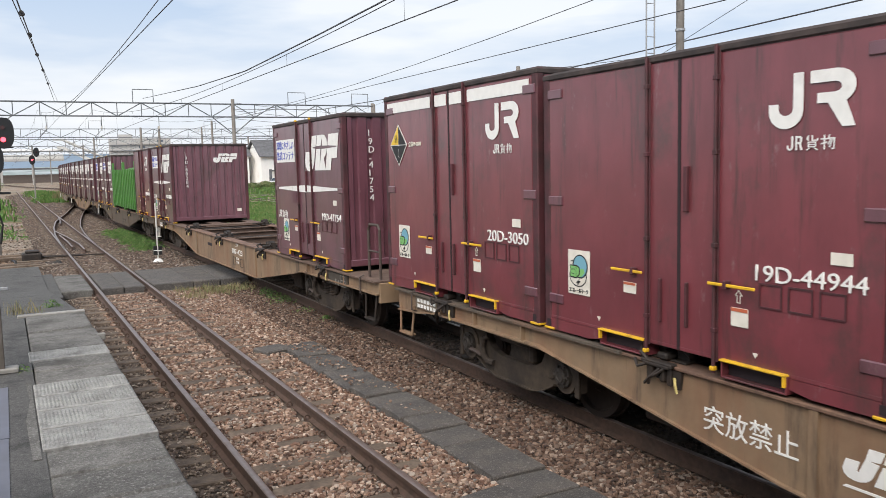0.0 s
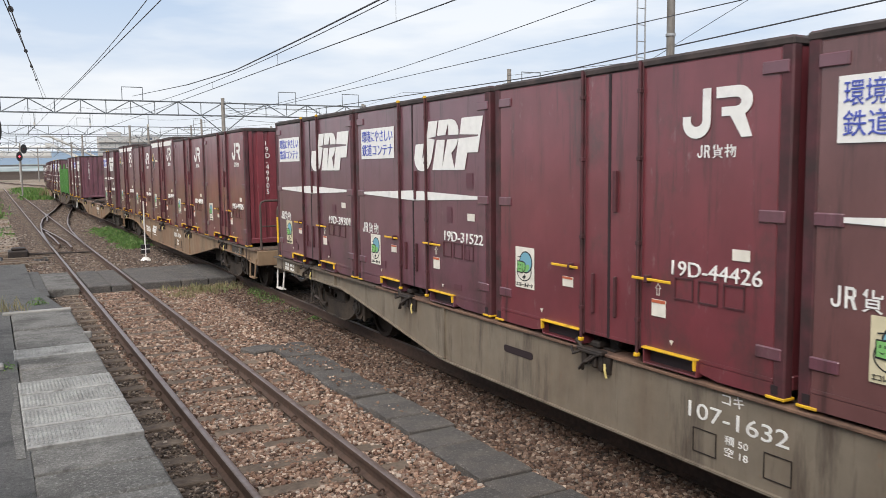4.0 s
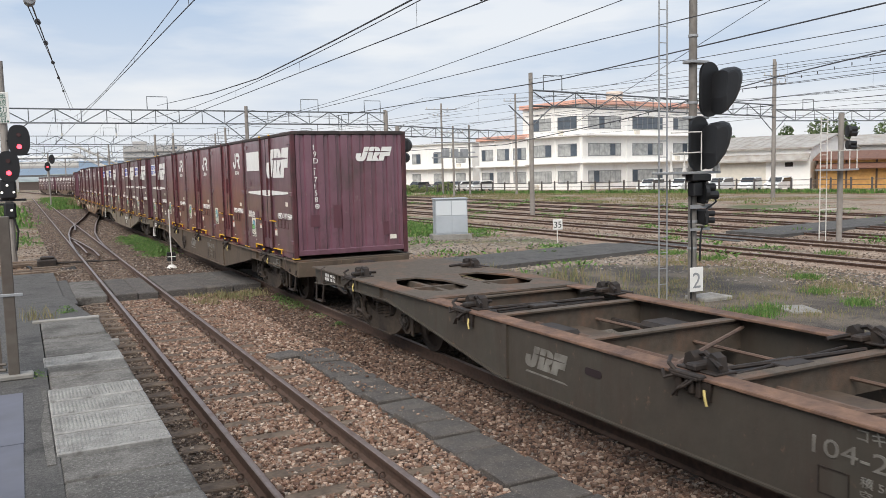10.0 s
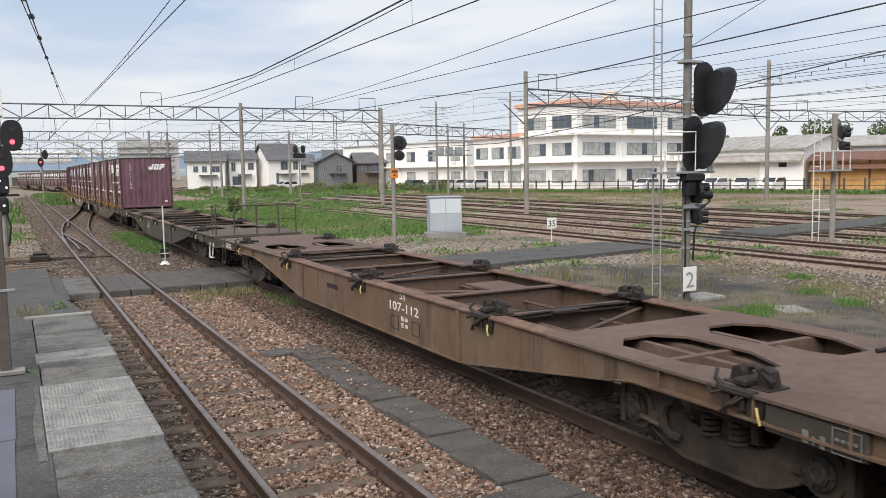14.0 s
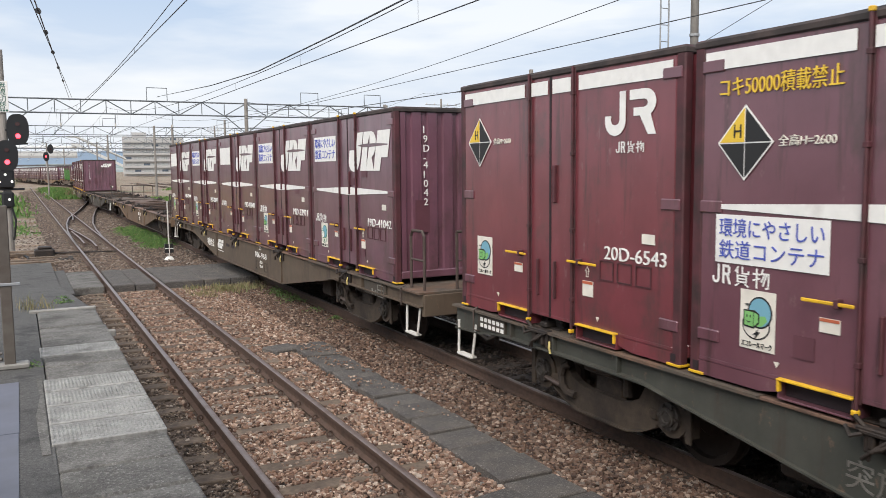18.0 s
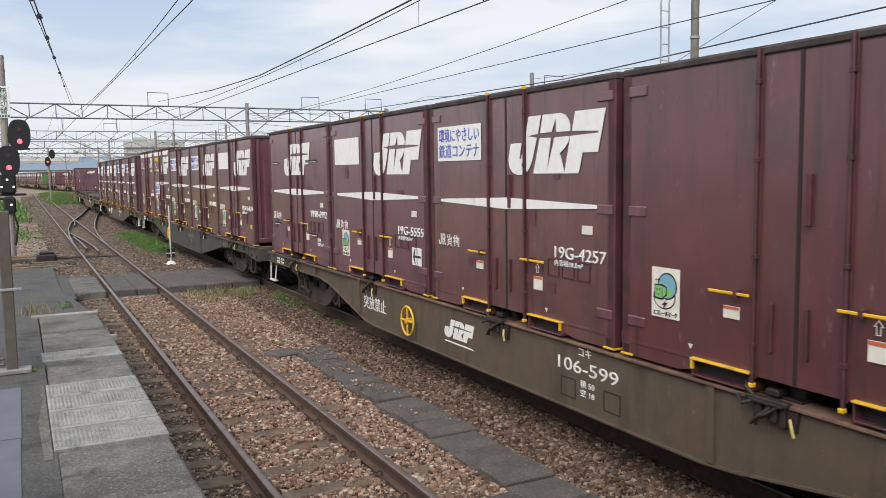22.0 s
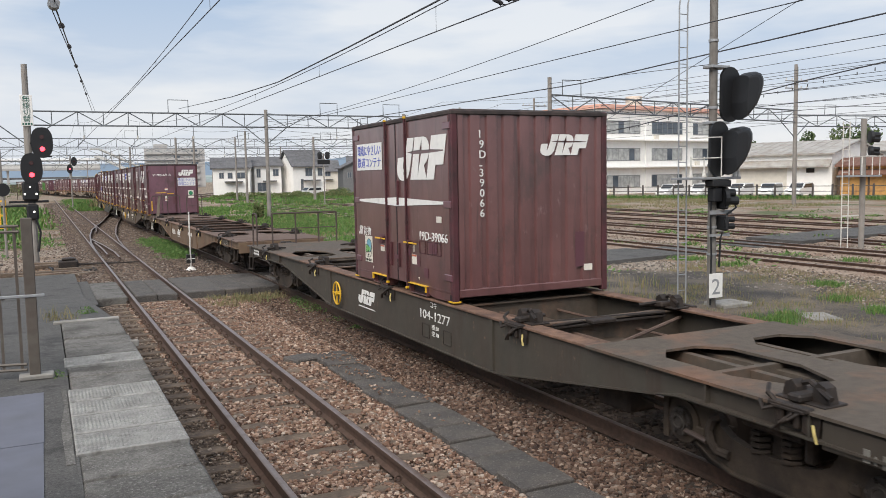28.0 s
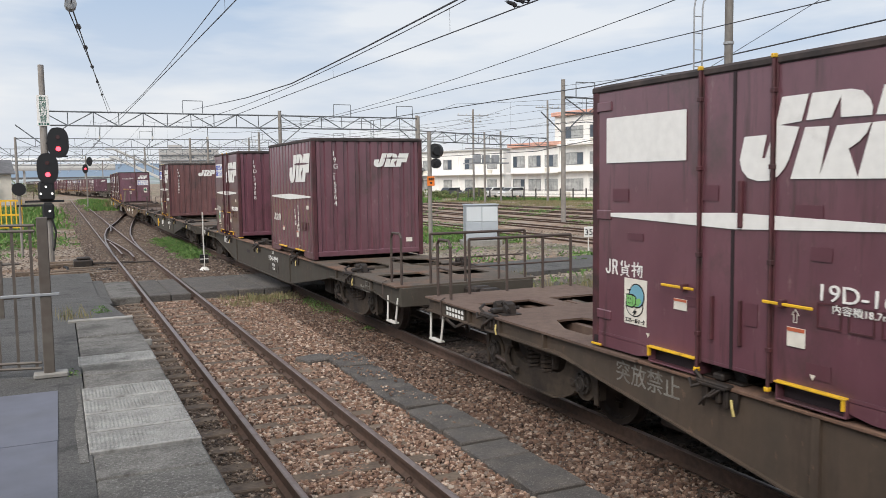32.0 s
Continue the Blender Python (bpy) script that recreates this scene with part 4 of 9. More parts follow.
def wagon(u, colour, number="", rail_front=False, rail_rear=False, wheel=None, brake_stand=False, deck=None, step=None, offset=0.0, forbid=None, emblem=None, load="", full=True, slots=((1.45, 0.27),), notice_z=0.56, num_y=0.96, belly=3.4, white_front=True, white_rear=False, ink=WHITE, hatches=False, tail=9.72, valve_y=-8.11, deep=False, loops=False):
    """A low flat wagon with fish-bellied side sills; its middle at u along the train."""
    body = WAGON[colour]
    deck = deck or DARKDECK
    step = step or STEPWHITE
    w = thing("flat_wagon", {"peach": "pale orange flat container wagon with rust streaks", "tan": "grey tan flat container wagon", "ochre": "rusty ochre flat container wagon",
                             "grey": "dark grey flat container wagon", "dust": "dusty brown flat container wagon", "mud": "dirty dark brown flat container wagon", "green": "dark green-grey flat container wagon"}[colour], "freight wagon", "wagons of the train")
    E = 9.72
    reach = {1: E, -1: tail}
    # the older kind has deep corners at its ends
    low = ((8.55, 0.795), (8.85, 0.77), (9.10, 0.73)) if deep or number.startswith("104") else ()
    tip = 0.70 if low else 0.80
    foot = [(-tail, tip)] + [(-y, z) for y, z in low[::-1]] + [(-6.25, 0.78), (-5.9, 0.73), (-3.3, 0.35), (-2.95, 0.32), (belly - 0.45, 0.32), (belly - 0.10, 0.35), (5.9, 0.73), (6.25, 0.78)] + list(low) + [(E, tip)]
    kind = colour + "%g%g%g" % (belly, tail, tip)

    def sill(s):
        x0, x1 = (-1.205, -1.165) if s < 0 else (1.165, 1.205)
        return Solid().prism([(-tail, 0.97)] + foot + [(E, 0.97)], x0, x1, "x").mesh("side_sill", body)

    def lip(s):
        q = Solid()
        x0, x1 = (-1.235, -1.165) if s < 0 else (1.165, 1.235)
        q.prism(foot + [(y, z - 0.018) for y, z in foot[::-1]], x0, x1, "x")
        for e in (-1, 1):
            r = 8.6 if low else reach[e]
            q.prism([(e * 6.0, 0.745), (e * 6.3, 0.785), (e * r, 0.785), (e * r, 0.805), (e * 6.3, 0.805)], min(s * 1.205, s * 1.265), max(s * 1.205, s * 1.265), "x")
            for yy in (6.6, 7.6, 8.4):
                q.box(min(s * 1.205, s * 1.255), max(s * 1.205, s * 1.255), e * yy - 0.012, e * yy + 0.012, 0.80, 0.96)
        for yy, zz in ((-3.05, 0.34), (belly + 0.12, 0.43) if belly > 4 else (belly - 0.35, 0.34)):
            q.box(x0 + (0 if s < 0 else 0.03), x1 - (0.03 if s < 0 else 0), yy - 0.035, yy + 0.035, zz, 0.965)
        return q.mesh("bottom_flange", body)

    for s in (-1, 1):
        part("side_sill", shared(kind + "sill%d" % s, lambda: sill(s)), body, w)
        part("bottom_flange", shared(kind + "lip%d" % s, lambda: lip(s)), body, w)
        part("top_flange", shared("tf%d" % s + deck.name, lambda: Solid().box(s * 1.06 - (0.18 if s < 0 else 0.05), s * 1.06 + (0.05 if s < 0 else 0.18), -5.0, 5.0, 0.955, 0.985, 0.006).mesh("top_flange", RUSTEDGE)), RUSTEDGE, w, "rusty upper flange")

    def end_deck(s):
        # one plate with two six-sided openings and two small ones near its end
        cells = []

        def quad(x0, x1, y0, y1):
            cells.append([(x0, y0), (x1, y0), (x1, y1), (x0, y1)])
        bounds = [-1.27, -0.96, -0.74, -0.38, -0.16, 0.16, 0.38, 0.74, 0.96, 1.27]
        rows = [5.0, 5.55, 5.80, 6.60, 7.12, 8.05, 8.70, reach[s]]
        for j in range(7):
            for i in range(9):
                x0, x1, y0, y1 = bounds[i], bounds[i + 1], rows[j], rows[j + 1]
                inner = i in (1, 2, 3, 5, 6, 7)
                if not inner or j in (0, 4, 6) or (j == 5 and not hatches):
                    quad(x0, x1, y0, y1)
                elif j == 1 and i in (1, 3, 5, 7):
                    cells.append([(x0, y0), (x1, y0), (x0, y1)] if i in (1, 5) else [(x0, y0), (x1, y0), (x1, y1)])
                elif j == 3 and i in (1, 3, 5, 7):
                    cells.append([(x0, y0), (x1, y1), (x0, y1)] if i in (1, 5) else [(x1, y0), (x1, y1), (x0, y1)])
        q, index, edges = Solid(), {}, {}
        for z in (0.965, 0.99):
            for c in cells:
                for x, y in c:
                    if (x, y, z) not in index:
                        index[(x, y, z)] = len(q.v)
                        q.v.append((x, s * y, z))
        for c in cells:
            q.f += [tuple(index[(x, y, 0.99)] for x, y in c), tuple(index[(x, y, 0.965)] for x, y in c[::-1])]
            for p0, p1 in zip(c, c[1:] + c[:1]):
                k = tuple(sorted((p0, p1)))
                edges[k] = edges.get(k, 0) + 1
        for (p0, p1), n in edges.items():
            if n == 1:
                q.f.append((index[(*p0, 0.965)], index[(*p1, 0.965)], index[(*p1, 0.99)], index[(*p0, 0.99)]))
        return q.mesh("end_deck", deck)

    for s in (-1, 1):
        part("end_deck", shared(deck.name + "ed%d%d%g" % (s, hatches, tail), lambda: end_deck(s)), deck, w)
        part("end_beam", shared(kind + "eb%d" % s, lambda: Solid().box(-1.2, 1.2, *sorted((s * (reach[s] - 0.06), s * (reach[s] + 0.02))), 0.66, 0.962, 0.01).mesh("end_beam", body)), body, w)
        part("coupler", shared("cp%d" % s, lambda: Solid().box(-0.10, 0.10, *sorted((s * E, s * 10.05)), 0.74, 0.92, 0.03).box(-0.16, 0.16, *sorted((s * 10.02, s * 10.22)), 0.70, 0.97, 0.04).mesh("coupler", LOCK)), LOCK, w)
        part("air_hose", shared("ah%d" % s, lambda: Solid().tube([(-0.55, s * E, 0.72), (-0.55, s * (E + 0.14), 0.66), (-0.5, s * (E + 0.22), 0.44), (-0.42, s * (E + 0.36), 0.34), (-0.3, s * (E + 0.5), 0.42)], 0.028, 7).mesh("air_hose", LOCK)), LOCK, w)
    if full:
        for s in (-1, 1):
            part("end_floor", shared(deck.name + "ef%d" % s, lambda: Solid().box(-0.50, -0.42, *sorted((s * 5.1, s * 9.0)), 0.80, 0.93).box(0.42, 0.50, *sorted((s * 5.1, s * 9.0)), 0.80, 0.93).box(-1.16, 1.16, *sorted((s * 6.28, s * 6.36)), 0.74, 0.95).box(-0.20, 0.20, *sorted((s * 5.0, s * 9.0)), 0.86, 0.90).mesh("end_floor", deck)), deck, w)
    part("centre_sill", shared(deck.name + "cs", lambda: Solid().prism([(-0.28, 0.42), (0.28, 0.42), (0.28, 0.45), (0.20, 0.45), (0.20, 0.70), (-0.20, 0.70), (-0.20, 0.45), (-0.28, 0.45)], -E, E, "y").mesh("centre_sill", WAGON["mud"])), WAGON["mud"], w)
    if full:
        for y in (-4.97, -3.6, -1.9, 0.0, 1.9, 3.6, 4.97):
            part("cross_beam", shared(deck.name + "xb", lambda: Solid().box(-1.165, 1.165, -0.07, 0.07, 0.935, 0.955).box(-1.165, 1.165, -0.012, 0.012, 0.60, 0.935).mesh("cross_beam", deck)), deck, w, at=pose(0, y, 0))
        part("air_tank", shared("tank", lambda: Solid().tube([(-0.62, -1.9, 0.52), (-0.62, -0.5, 0.52)], 0.17, 12).mesh("air_tank", LOCK)), LOCK, w)
        part("brake_pipe", shared("pipe", lambda: Solid().tube([(-0.45, -5.4, 0.80), (-0.45, 5.4, 0.80)], 0.025, 6).tube([(-0.55, -5.4, 0.74), (-0.58, 5.4, 0.74)], 0.018, 6).tube([(0.5, -5.4, 0.76), (0.45, 5.4, 0.76)], 0.02, 6).mesh("brake_pipe", RUSTDECK)), RUSTDECK, w)
        for y0, y1, x in ((-4.9, -3.7, 1), (-1.8, -0.7, -1), (0.7, 1.8, 1), (4.9, 3.7, 1)):
            part("floor_brace", shared("brace%g" % y0, lambda: Solid().tube([(-1.1 * x, y0, 0.86), (1.1 * x, y1, 0.86)], 0.022, 6).mesh("floor_brace", RUSTDECK)), RUSTDECK, w)
        for y0, x0 in ((2.5, 0.45), (-3.0, -0.95), (3.0, -0.85)):
            part("brake_cylinder", shared("bcyl%g%g" % (y0, x0), lambda: Solid().box(x0, x0 + 0.45, y0 - 0.3, y0 + 0.3, 0.62, 0.86, 0.05).tube([(x0 + 0.2, y0 + 0.3, 0.74), (x0 + 0.2, y0 + 1.0, 0.74)], 0.03, 6).mesh("brake_cylinder", LOCK)), LOCK, w)
        part("floor_plate", shared(deck.name + "fp", lambda: Solid().box(0.30, 0.95, -1.5, -0.5, 0.84, 0.87, 0.006).mesh("floor_plate", deck)), deck, w)

    # twist-lock stands at the seats of the boxes
    def lock(s):
        q = Solid()
        x = 1.02 * s
        q.box(x - 0.12, x + 0.12, -0.22, 0.22, 0.985, 1.005, 0.006)
        q.prism([(-0.20, 1.0), (-0.05, 1.0), (-0.06, 1.10), (-0.10, 1.15), (-0.17, 1.12)], x - 0.05, x + 0.05, "x")
        q.prism([(0.06, 1.0), (0.20, 1.0), (0.18, 1.10), (0.12, 1.13), (0.07, 1.08)], x - 0.06, x + 0.04, "x")
        q.box(x - 0.18, x + 0.14, -0.06, 0.06, 1.0, 1.06, 0.015)
        q.tube([(x - 0.05 * s, 0.15, 1.03), (x - 0.32 * s, 0.20, 1.01)], 0.022, 6)
        q.tube([(x - 0.08, -0.24, 1.06), (x, 0.0, 1.13), (x + 0.06, 0.22, 1.05)], 0.022, 6)
        x2 = 1.225 * s
        for yy in (-0.15, -0.02, 0.09):
            q.box(min(x2, x2 + 0.035 * s), max(x2, x2 + 0.035 * s), yy - 0.025, yy + 0.025, 0.86 - 0.3 * abs(yy), 0.985, 0.008)
        q.box(min(x2 - 0.02 * s, x2 + 0.06 * s), max(x2 - 0.02 * s, x2 + 0.06 * s), -0.20, 0.16, 0.965, 1.005, 0.01)
        q.tube([(x2 + 0.05 * s, -0.12, 0.96), (x2 + 0.085 * s, -0.05, 0.90), (x2 + 0.08 * s, 0.03, 0.86), (x2 + 0.07 * s, 0.05, 0.80)], 0.014, 6)
        q.tube([(x2 + 0.03 * s, 0.10, 0.99), (x2 + 0.05 * s, 0.16, 1.05), (x2 - 0.05 * s, 0.24, 1.08)], 0.018, 6)
        return q.mesh("twist_lock", LOCK)

    for i in range(5):
        y = offset + (i - 2) * 3.82 + 0.22
        if full and abs(y) < 5.2:
            part("lock_beam", shared("lbeam", lambda: Solid().box(-0.86, 0.86, -0.13, 0.13, 0.90, 0.915).box(-0.30, 0.05, -0.20, 0.06, 0.915, 0.96, 0.01).tube([(-0.8, 0.05, 0.95), (0.85, -0.10, 0.95)], 0.022, 6).tube([(-0.8, -0.12, 0.94), (0.85, 0.10, 0.94)], 0.016, 6).mesh("lock_beam", LOCK)), LOCK, w, "greasy cross link between the locks", at=pose(0, y, 0))
        for s in (-1, 1) if full else (-1,):
            part("twist_lock", shared("lock%d" % s, lambda: lock(s)), LOCK, w, at=pose(0, y, 0))
    for i in range(5):
        y = offset + (i - 2) * 3.82
        if -2.2 < y + 0.25 < -0.6:
            continue
        part("lock_lever", shared("lever", lambda: Solid().box(-1.29, -1.20, -0.20, 0.10, 0.955, 0.985, 0.008).box(-1.28, -1.21, -0.14, -0.09, 0.84, 0.96, 0.01).box(-1.27, -1.21, 0.0, 0.05, 0.86, 0.96, 0.01).tube([(-1.28, -0.1, 0.95), (-1.32, -0.02, 0.87), (-1.30, 0.06, 0.80)], 0.014, 6).tube([(-1.26, 0.05, 0.97), (-1.31, 0.14, 0.93), (-1.28, 0.2, 0.98)], 0.016, 6).prism([(-0.30, 0.95), (-0.20, 0.95), (-0.22, 0.80), (-0.28, 0.80)], -1.235, -1.205, "x").mesh("lock_lever", LOCK)), LOCK, w, at=pose(0, y + 0.25, 0))
        part("lever_grip", shared("grip", lambda: Solid().tube([(-1.27, -0.26, 0.90), (-1.30, -0.30, 0.85), (-1.30, -0.32, 0.79)], 0.011, 6).mesh("lever_grip", GRIP)), GRIP, w, "pale yellow lever grip", at=pose(0, y + 0.25, 0))
    sets = []
    for y in (-7.08, 7.08):
        sets += bogie(w, y, full)
    for y0 in (-5.2, 4.6):
        part("brake_gear", shared("bg%g" % y0, lambda: Solid().box(-0.9, -0.55, y0, y0 + 0.5, 0.30, 0.66, 0.03).tube([(-0.72, y0 - 1.2, 0.45), (-0.72, y0 + 1.6, 0.45)], 0.02, 6).mesh("brake_gear", BOGIE)), BOGIE, w)
    # openings in the web, painted as flat dark patches for their shade, and writing
    for y, hw in slots:
        part("web_slot", flat([arc(hw - 0.038 - y, 0.72, 0.038, -90, 90, 8) + arc(0.038 - hw - y, 0.72, 0.038, 90, 270, 8)], BACK @ pose(0, 0, 0.002)), SEAM, w, "dark slot in the sill")
    for i in range(2):
        part("card_frame", shared("card", lambda: Solid().box(-1.211, -1.20, -0.12, 0.12, 0.41, 0.418).box(-1.211, -1.20, -0.12, -0.112, 0.418, 0.597).box(-1.211, -1.20, 0.112, 0.12, 0.418, 0.597).box(-1.211, -1.20, -0.12, 0.12, 0.597, 0.605).mesh("card_frame", LOCK)), LOCK, w, at=pose(0, -num_y - 0.17 - 0.68 * i, 0))
    if number:
        lettering("series", "コキ", 0.075, BACK @ pose(num_y + 0.34, 0.86, 0.0), ink, w, 0.20)
        lettering("number", number, 0.13, BACK @ pose(num_y, 0.68, 0.0), ink, w, 0.94)
        lettering("load_note", "積 50", 0.055, BACK @ pose(num_y + 0.37, 0.56, 0.0), ink, w, 0.22)
        lettering("load_note", "空 18", 0.055, BACK @ pose(num_y + 0.37, 0.47, 0.0), ink, w, 0.22)
    if forbid:
        lettering("notice", "突放禁止", 0.16, BACK @ pose(-forbid, notice_z, 0.0), ink, w, 0.88)
    if emblem:
        part("emblem", flat(logo_three(0.78, 0.24), BACK @ pose(-emblem, 0.56, 0.0)), ink, w, "white slanted emblem")
        part("underline", flat([[(-emblem, 0.50), (0.78 - emblem, 0.50), (0.70 - emblem, 0.518), (0.03 - emblem, 0.518)]], BACK), ink, w)
    p = part("plate", Solid().box(-1.235, -1.20, 8.55, 9.15, 0.79, 0.95, 0.006), WAGON["tan"] if colour in ("peach", "tan") else WAGON["grey"], w)
    if load:
        lettering("writing", load.split("/")[0], 0.05, BACK @ pose(-9.10, 0.88, 0.031), WHITE, p, 0.5)
        lettering("writing", load.split("/")[1], 0.05, BACK @ pose(-9.10, 0.81, 0.031), WHITE, p, 0.5)
    else:
        part("bars", flat([bar(-9.08 + 0.09 * i, -9.02 + 0.09 * i, z, z + 0.045) for i in range(6) for z in (0.81, 0.88)], BACK @ pose(0, 0, 0.031)), WHITE, p)
    p = part("valve_box", Solid().box(-1.245, -1.19, -0.41, 0.41, 0.74, 0.95, 0.012), WAGON["grey"], w, at=pose(0, valve_y, 0))
    part("bars", flat([bar(-0.08, -0.03, 0.76, 0.85), bar(0.0, 0.02, 0.76, 0.82), bar(0.06, 0.10, 0.75, 0.84)] + [bar(0.15, 0.37, z, z + 0.008) for z in (0.75, 0.922)] + [bar(0.15, 0.158, 0.758, 0.922), bar(0.362, 0.37, 0.758, 0.922)] + [bar(0.175 + 0.045 * i, 0.205 + 0.045 * i, z, z + 0.020) for i in range(4) for z in (0.785, 0.84)], BACK @ pose(0, 0, 0.046)), FADED, p)
    ladder_step(w, E - 0.28, step if white_front else LOCK)
    ladder_step(w, -tail + 0.28, step if white_rear else LOCK, 1)
    # end rails
    for on, s in ((rail_front, 1), (rail_rear, -1)):
        if on and brake_stand:
            y = s * (E - 0.03)
            part("end_rail", Solid().tube([(-1.17, y, 1.0), (-1.17, y, 1.88), (-1.15, y, 1.94), (-1.08, y, 1.97), (0.05, y, 1.97), (0.12, y, 1.94), (0.13, y, 1.0)], 0.022, 8), PIPE, w)
            part("rail_post", Solid().tube([(-0.45, y, 1.0), (-0.45, y, 1.97)], 0.022, 8), PIPE, w)
            part("end_rail", Solid().tube([(0.45, y, 1.0), (0.45, y, 1.92), (0.52, y, 1.97), (1.10, y, 1.97), (1.17, y, 1.92), (1.17, y, 1.0)], 0.022, 8), PIPE, w)
            part("rail_bar", Solid().tube([(0.45, y, 1.48), (1.17, y, 1.48)], 0.014, 6), PIPE, w)
        elif on and loops:
            y = s * (reach[s] - 0.03)
            for a, b in ((-1.10, -0.42), (0.42, 1.10)):
                part("end_rail", Solid().tube([(a, y, 0.98), (a, y, 1.90), (a + 0.03, y, 1.97), (a + 0.10, y, 2.0), (b - 0.10, y, 2.0), (b - 0.03, y, 1.97), (b, y, 1.90), (b, y, 0.98)], 0.024, 8), PIPE, w)
                part("rail_bar", Solid().tube([(a, y, 1.47), (b, y, 1.47)], 0.018, 6), PIPE, w)
        elif on:
            y = s * (E - 0.12)
            q = Solid()
            q.tube([(-1.12, y - s * 0.42, 1.0), (-1.12, y - s * 0.42, 1.72), (-1.12, y - s * 0.36, 1.80), (-1.12, y - s * 0.06, 1.80), (-1.12, y, 1.74), (-1.12, y, 1.0)], 0.022, 8)
            q.tube([(-1.12, y - s * 0.42, 1.40), (-1.12, y, 1.40)], 0.016, 6)
            part("hand_rail", q, PIPE, w)
            q = Solid()
            for x in (-0.62, 0.0, 0.62, 1.12):
                q.tube([(x, y, 0.99), (x, y, 1.78)], 0.022, 8)
            q.tube([(-0.62, y, 1.78), (1.12, y, 1.78)], 0.022, 8)
            q.tube([(-0.62, y, 1.38), (1.12, y, 1.38)], 0.014, 6)
            part("end_rail", q, PIPE, w)
    if brake_stand:
        y = E - 0.25
        part("brake_column", Solid().prism([(-1.02, 0.99), (-0.89, 0.99), (-0.80, 1.95), (-0.90, 1.95)], y - 0.05, y + 0.05, "y"), WAGON["tan"], w, "slanting tan brake column")
        part("hand_wheel", Solid().ring((-0.75, y, 2.12), 0.235, 0.016, "z").tube([(-0.985, y, 2.12), (-0.515, y, 2.12)], 0.010, 6).tube([(-0.75, y - 0.235, 2.12), (-0.75, y + 0.235, 2.12)], 0.010, 6), YELLOW, w, "yellow brake wheel lying flat")
        part("brake_spindle", Solid().tube([(-0.70, y, 1.0), (-0.75, y, 2.11)], 0.018, 6), PIPE, w)
        part("yellow_grip", Solid().tube([(-1.17, E - 0.03, 1.25), (-1.17, E - 0.03, 1.74)], 0.026, 8), YELLOW, w, "yellow sleeve on the rail")
    if wheel:
        part("side_wheel", Solid().ring((-1.27, 2.55, 0.60), 0.20, 0.015, "x").tube([(-1.27, 2.35, 0.60), (-1.27, 2.75, 0.60)], 0.014, 6).tube([(-1.27, 2.55, 0.40), (-1.27, 2.55, 0.80)], 0.014, 6).tube([(-1.30, 2.55, 0.60), (-1.19, 2.55, 0.60)], 0.04, 8), wheel, w, "hand brake wheel on the sill")
    rides(w, u)
    for ws, yy in sets:
        WHEELS.append((ws, yy, u))
    return w


WHEELS = []


def slot(k, offset=0.0):
    """The seat number k of five, counted from the front end."""
    return pose(0, offset + (3 - k) * 3.82, DECK_Z + 0.012)


def open_box(u, local):
    """An open-topped green box with a stepped, ribbed side."""
    c = thing("open_container", "green steel open-topped bulk container", "freight container", "open boxes on the train")
    s = Solid()
    s.box(-HX, -HX + 0.06, -HY, HY, 0.15, 1.75).box(HX - 0.06, HX, -HY, HY, 0.15, 1.75).box(-HX, HX, -HY, -HY + 0.06, 0.15, 1.55).box(-HX, HX, HY - 0.06, HY, 0.15, 1.55).box(-HX, HX, -HY, HY, 0.1, 0.2)
    part("box_wall", s, LIME, c)
    for i in range(7):
        part("rib", shared("grib", lambda: Solid().box(-HX - 0.05, -HX + 0.0, -0.05, 0.05, 0.12, 1.78, 0.01).mesh("rib", LIME)), LIME, c, at=pose(0, -HY + 0.25 + 0.53 * i, 0))
    for x in (-0.95, -0.3, 0.3, 0.95):
        part("rib", shared("grib2", lambda: Solid().box(-0.05, 0.05, -HY - 0.05, -HY, 0.12, 1.6, 0.01).mesh("rib", LIME)), LIME, c, at=pose(x, 0, 0))
    for x in (-HX, HX - 0.1):
        for y in (-HY, HY - 0.1):
            part("corner_post", Solid().box(x, x + 0.1, y, y + 0.1, 0, 2.1, 0.01), LIME, c)
    part("load", Solid().prism([(-1.15, 1.3), (1.15, 1.3), (0.7, 1.8), (0.0, 1.95), (-0.8, 1.75)], -HY + 0.1, HY - 0.1, "y"), LIME, c)
    return rides(c, u, local)


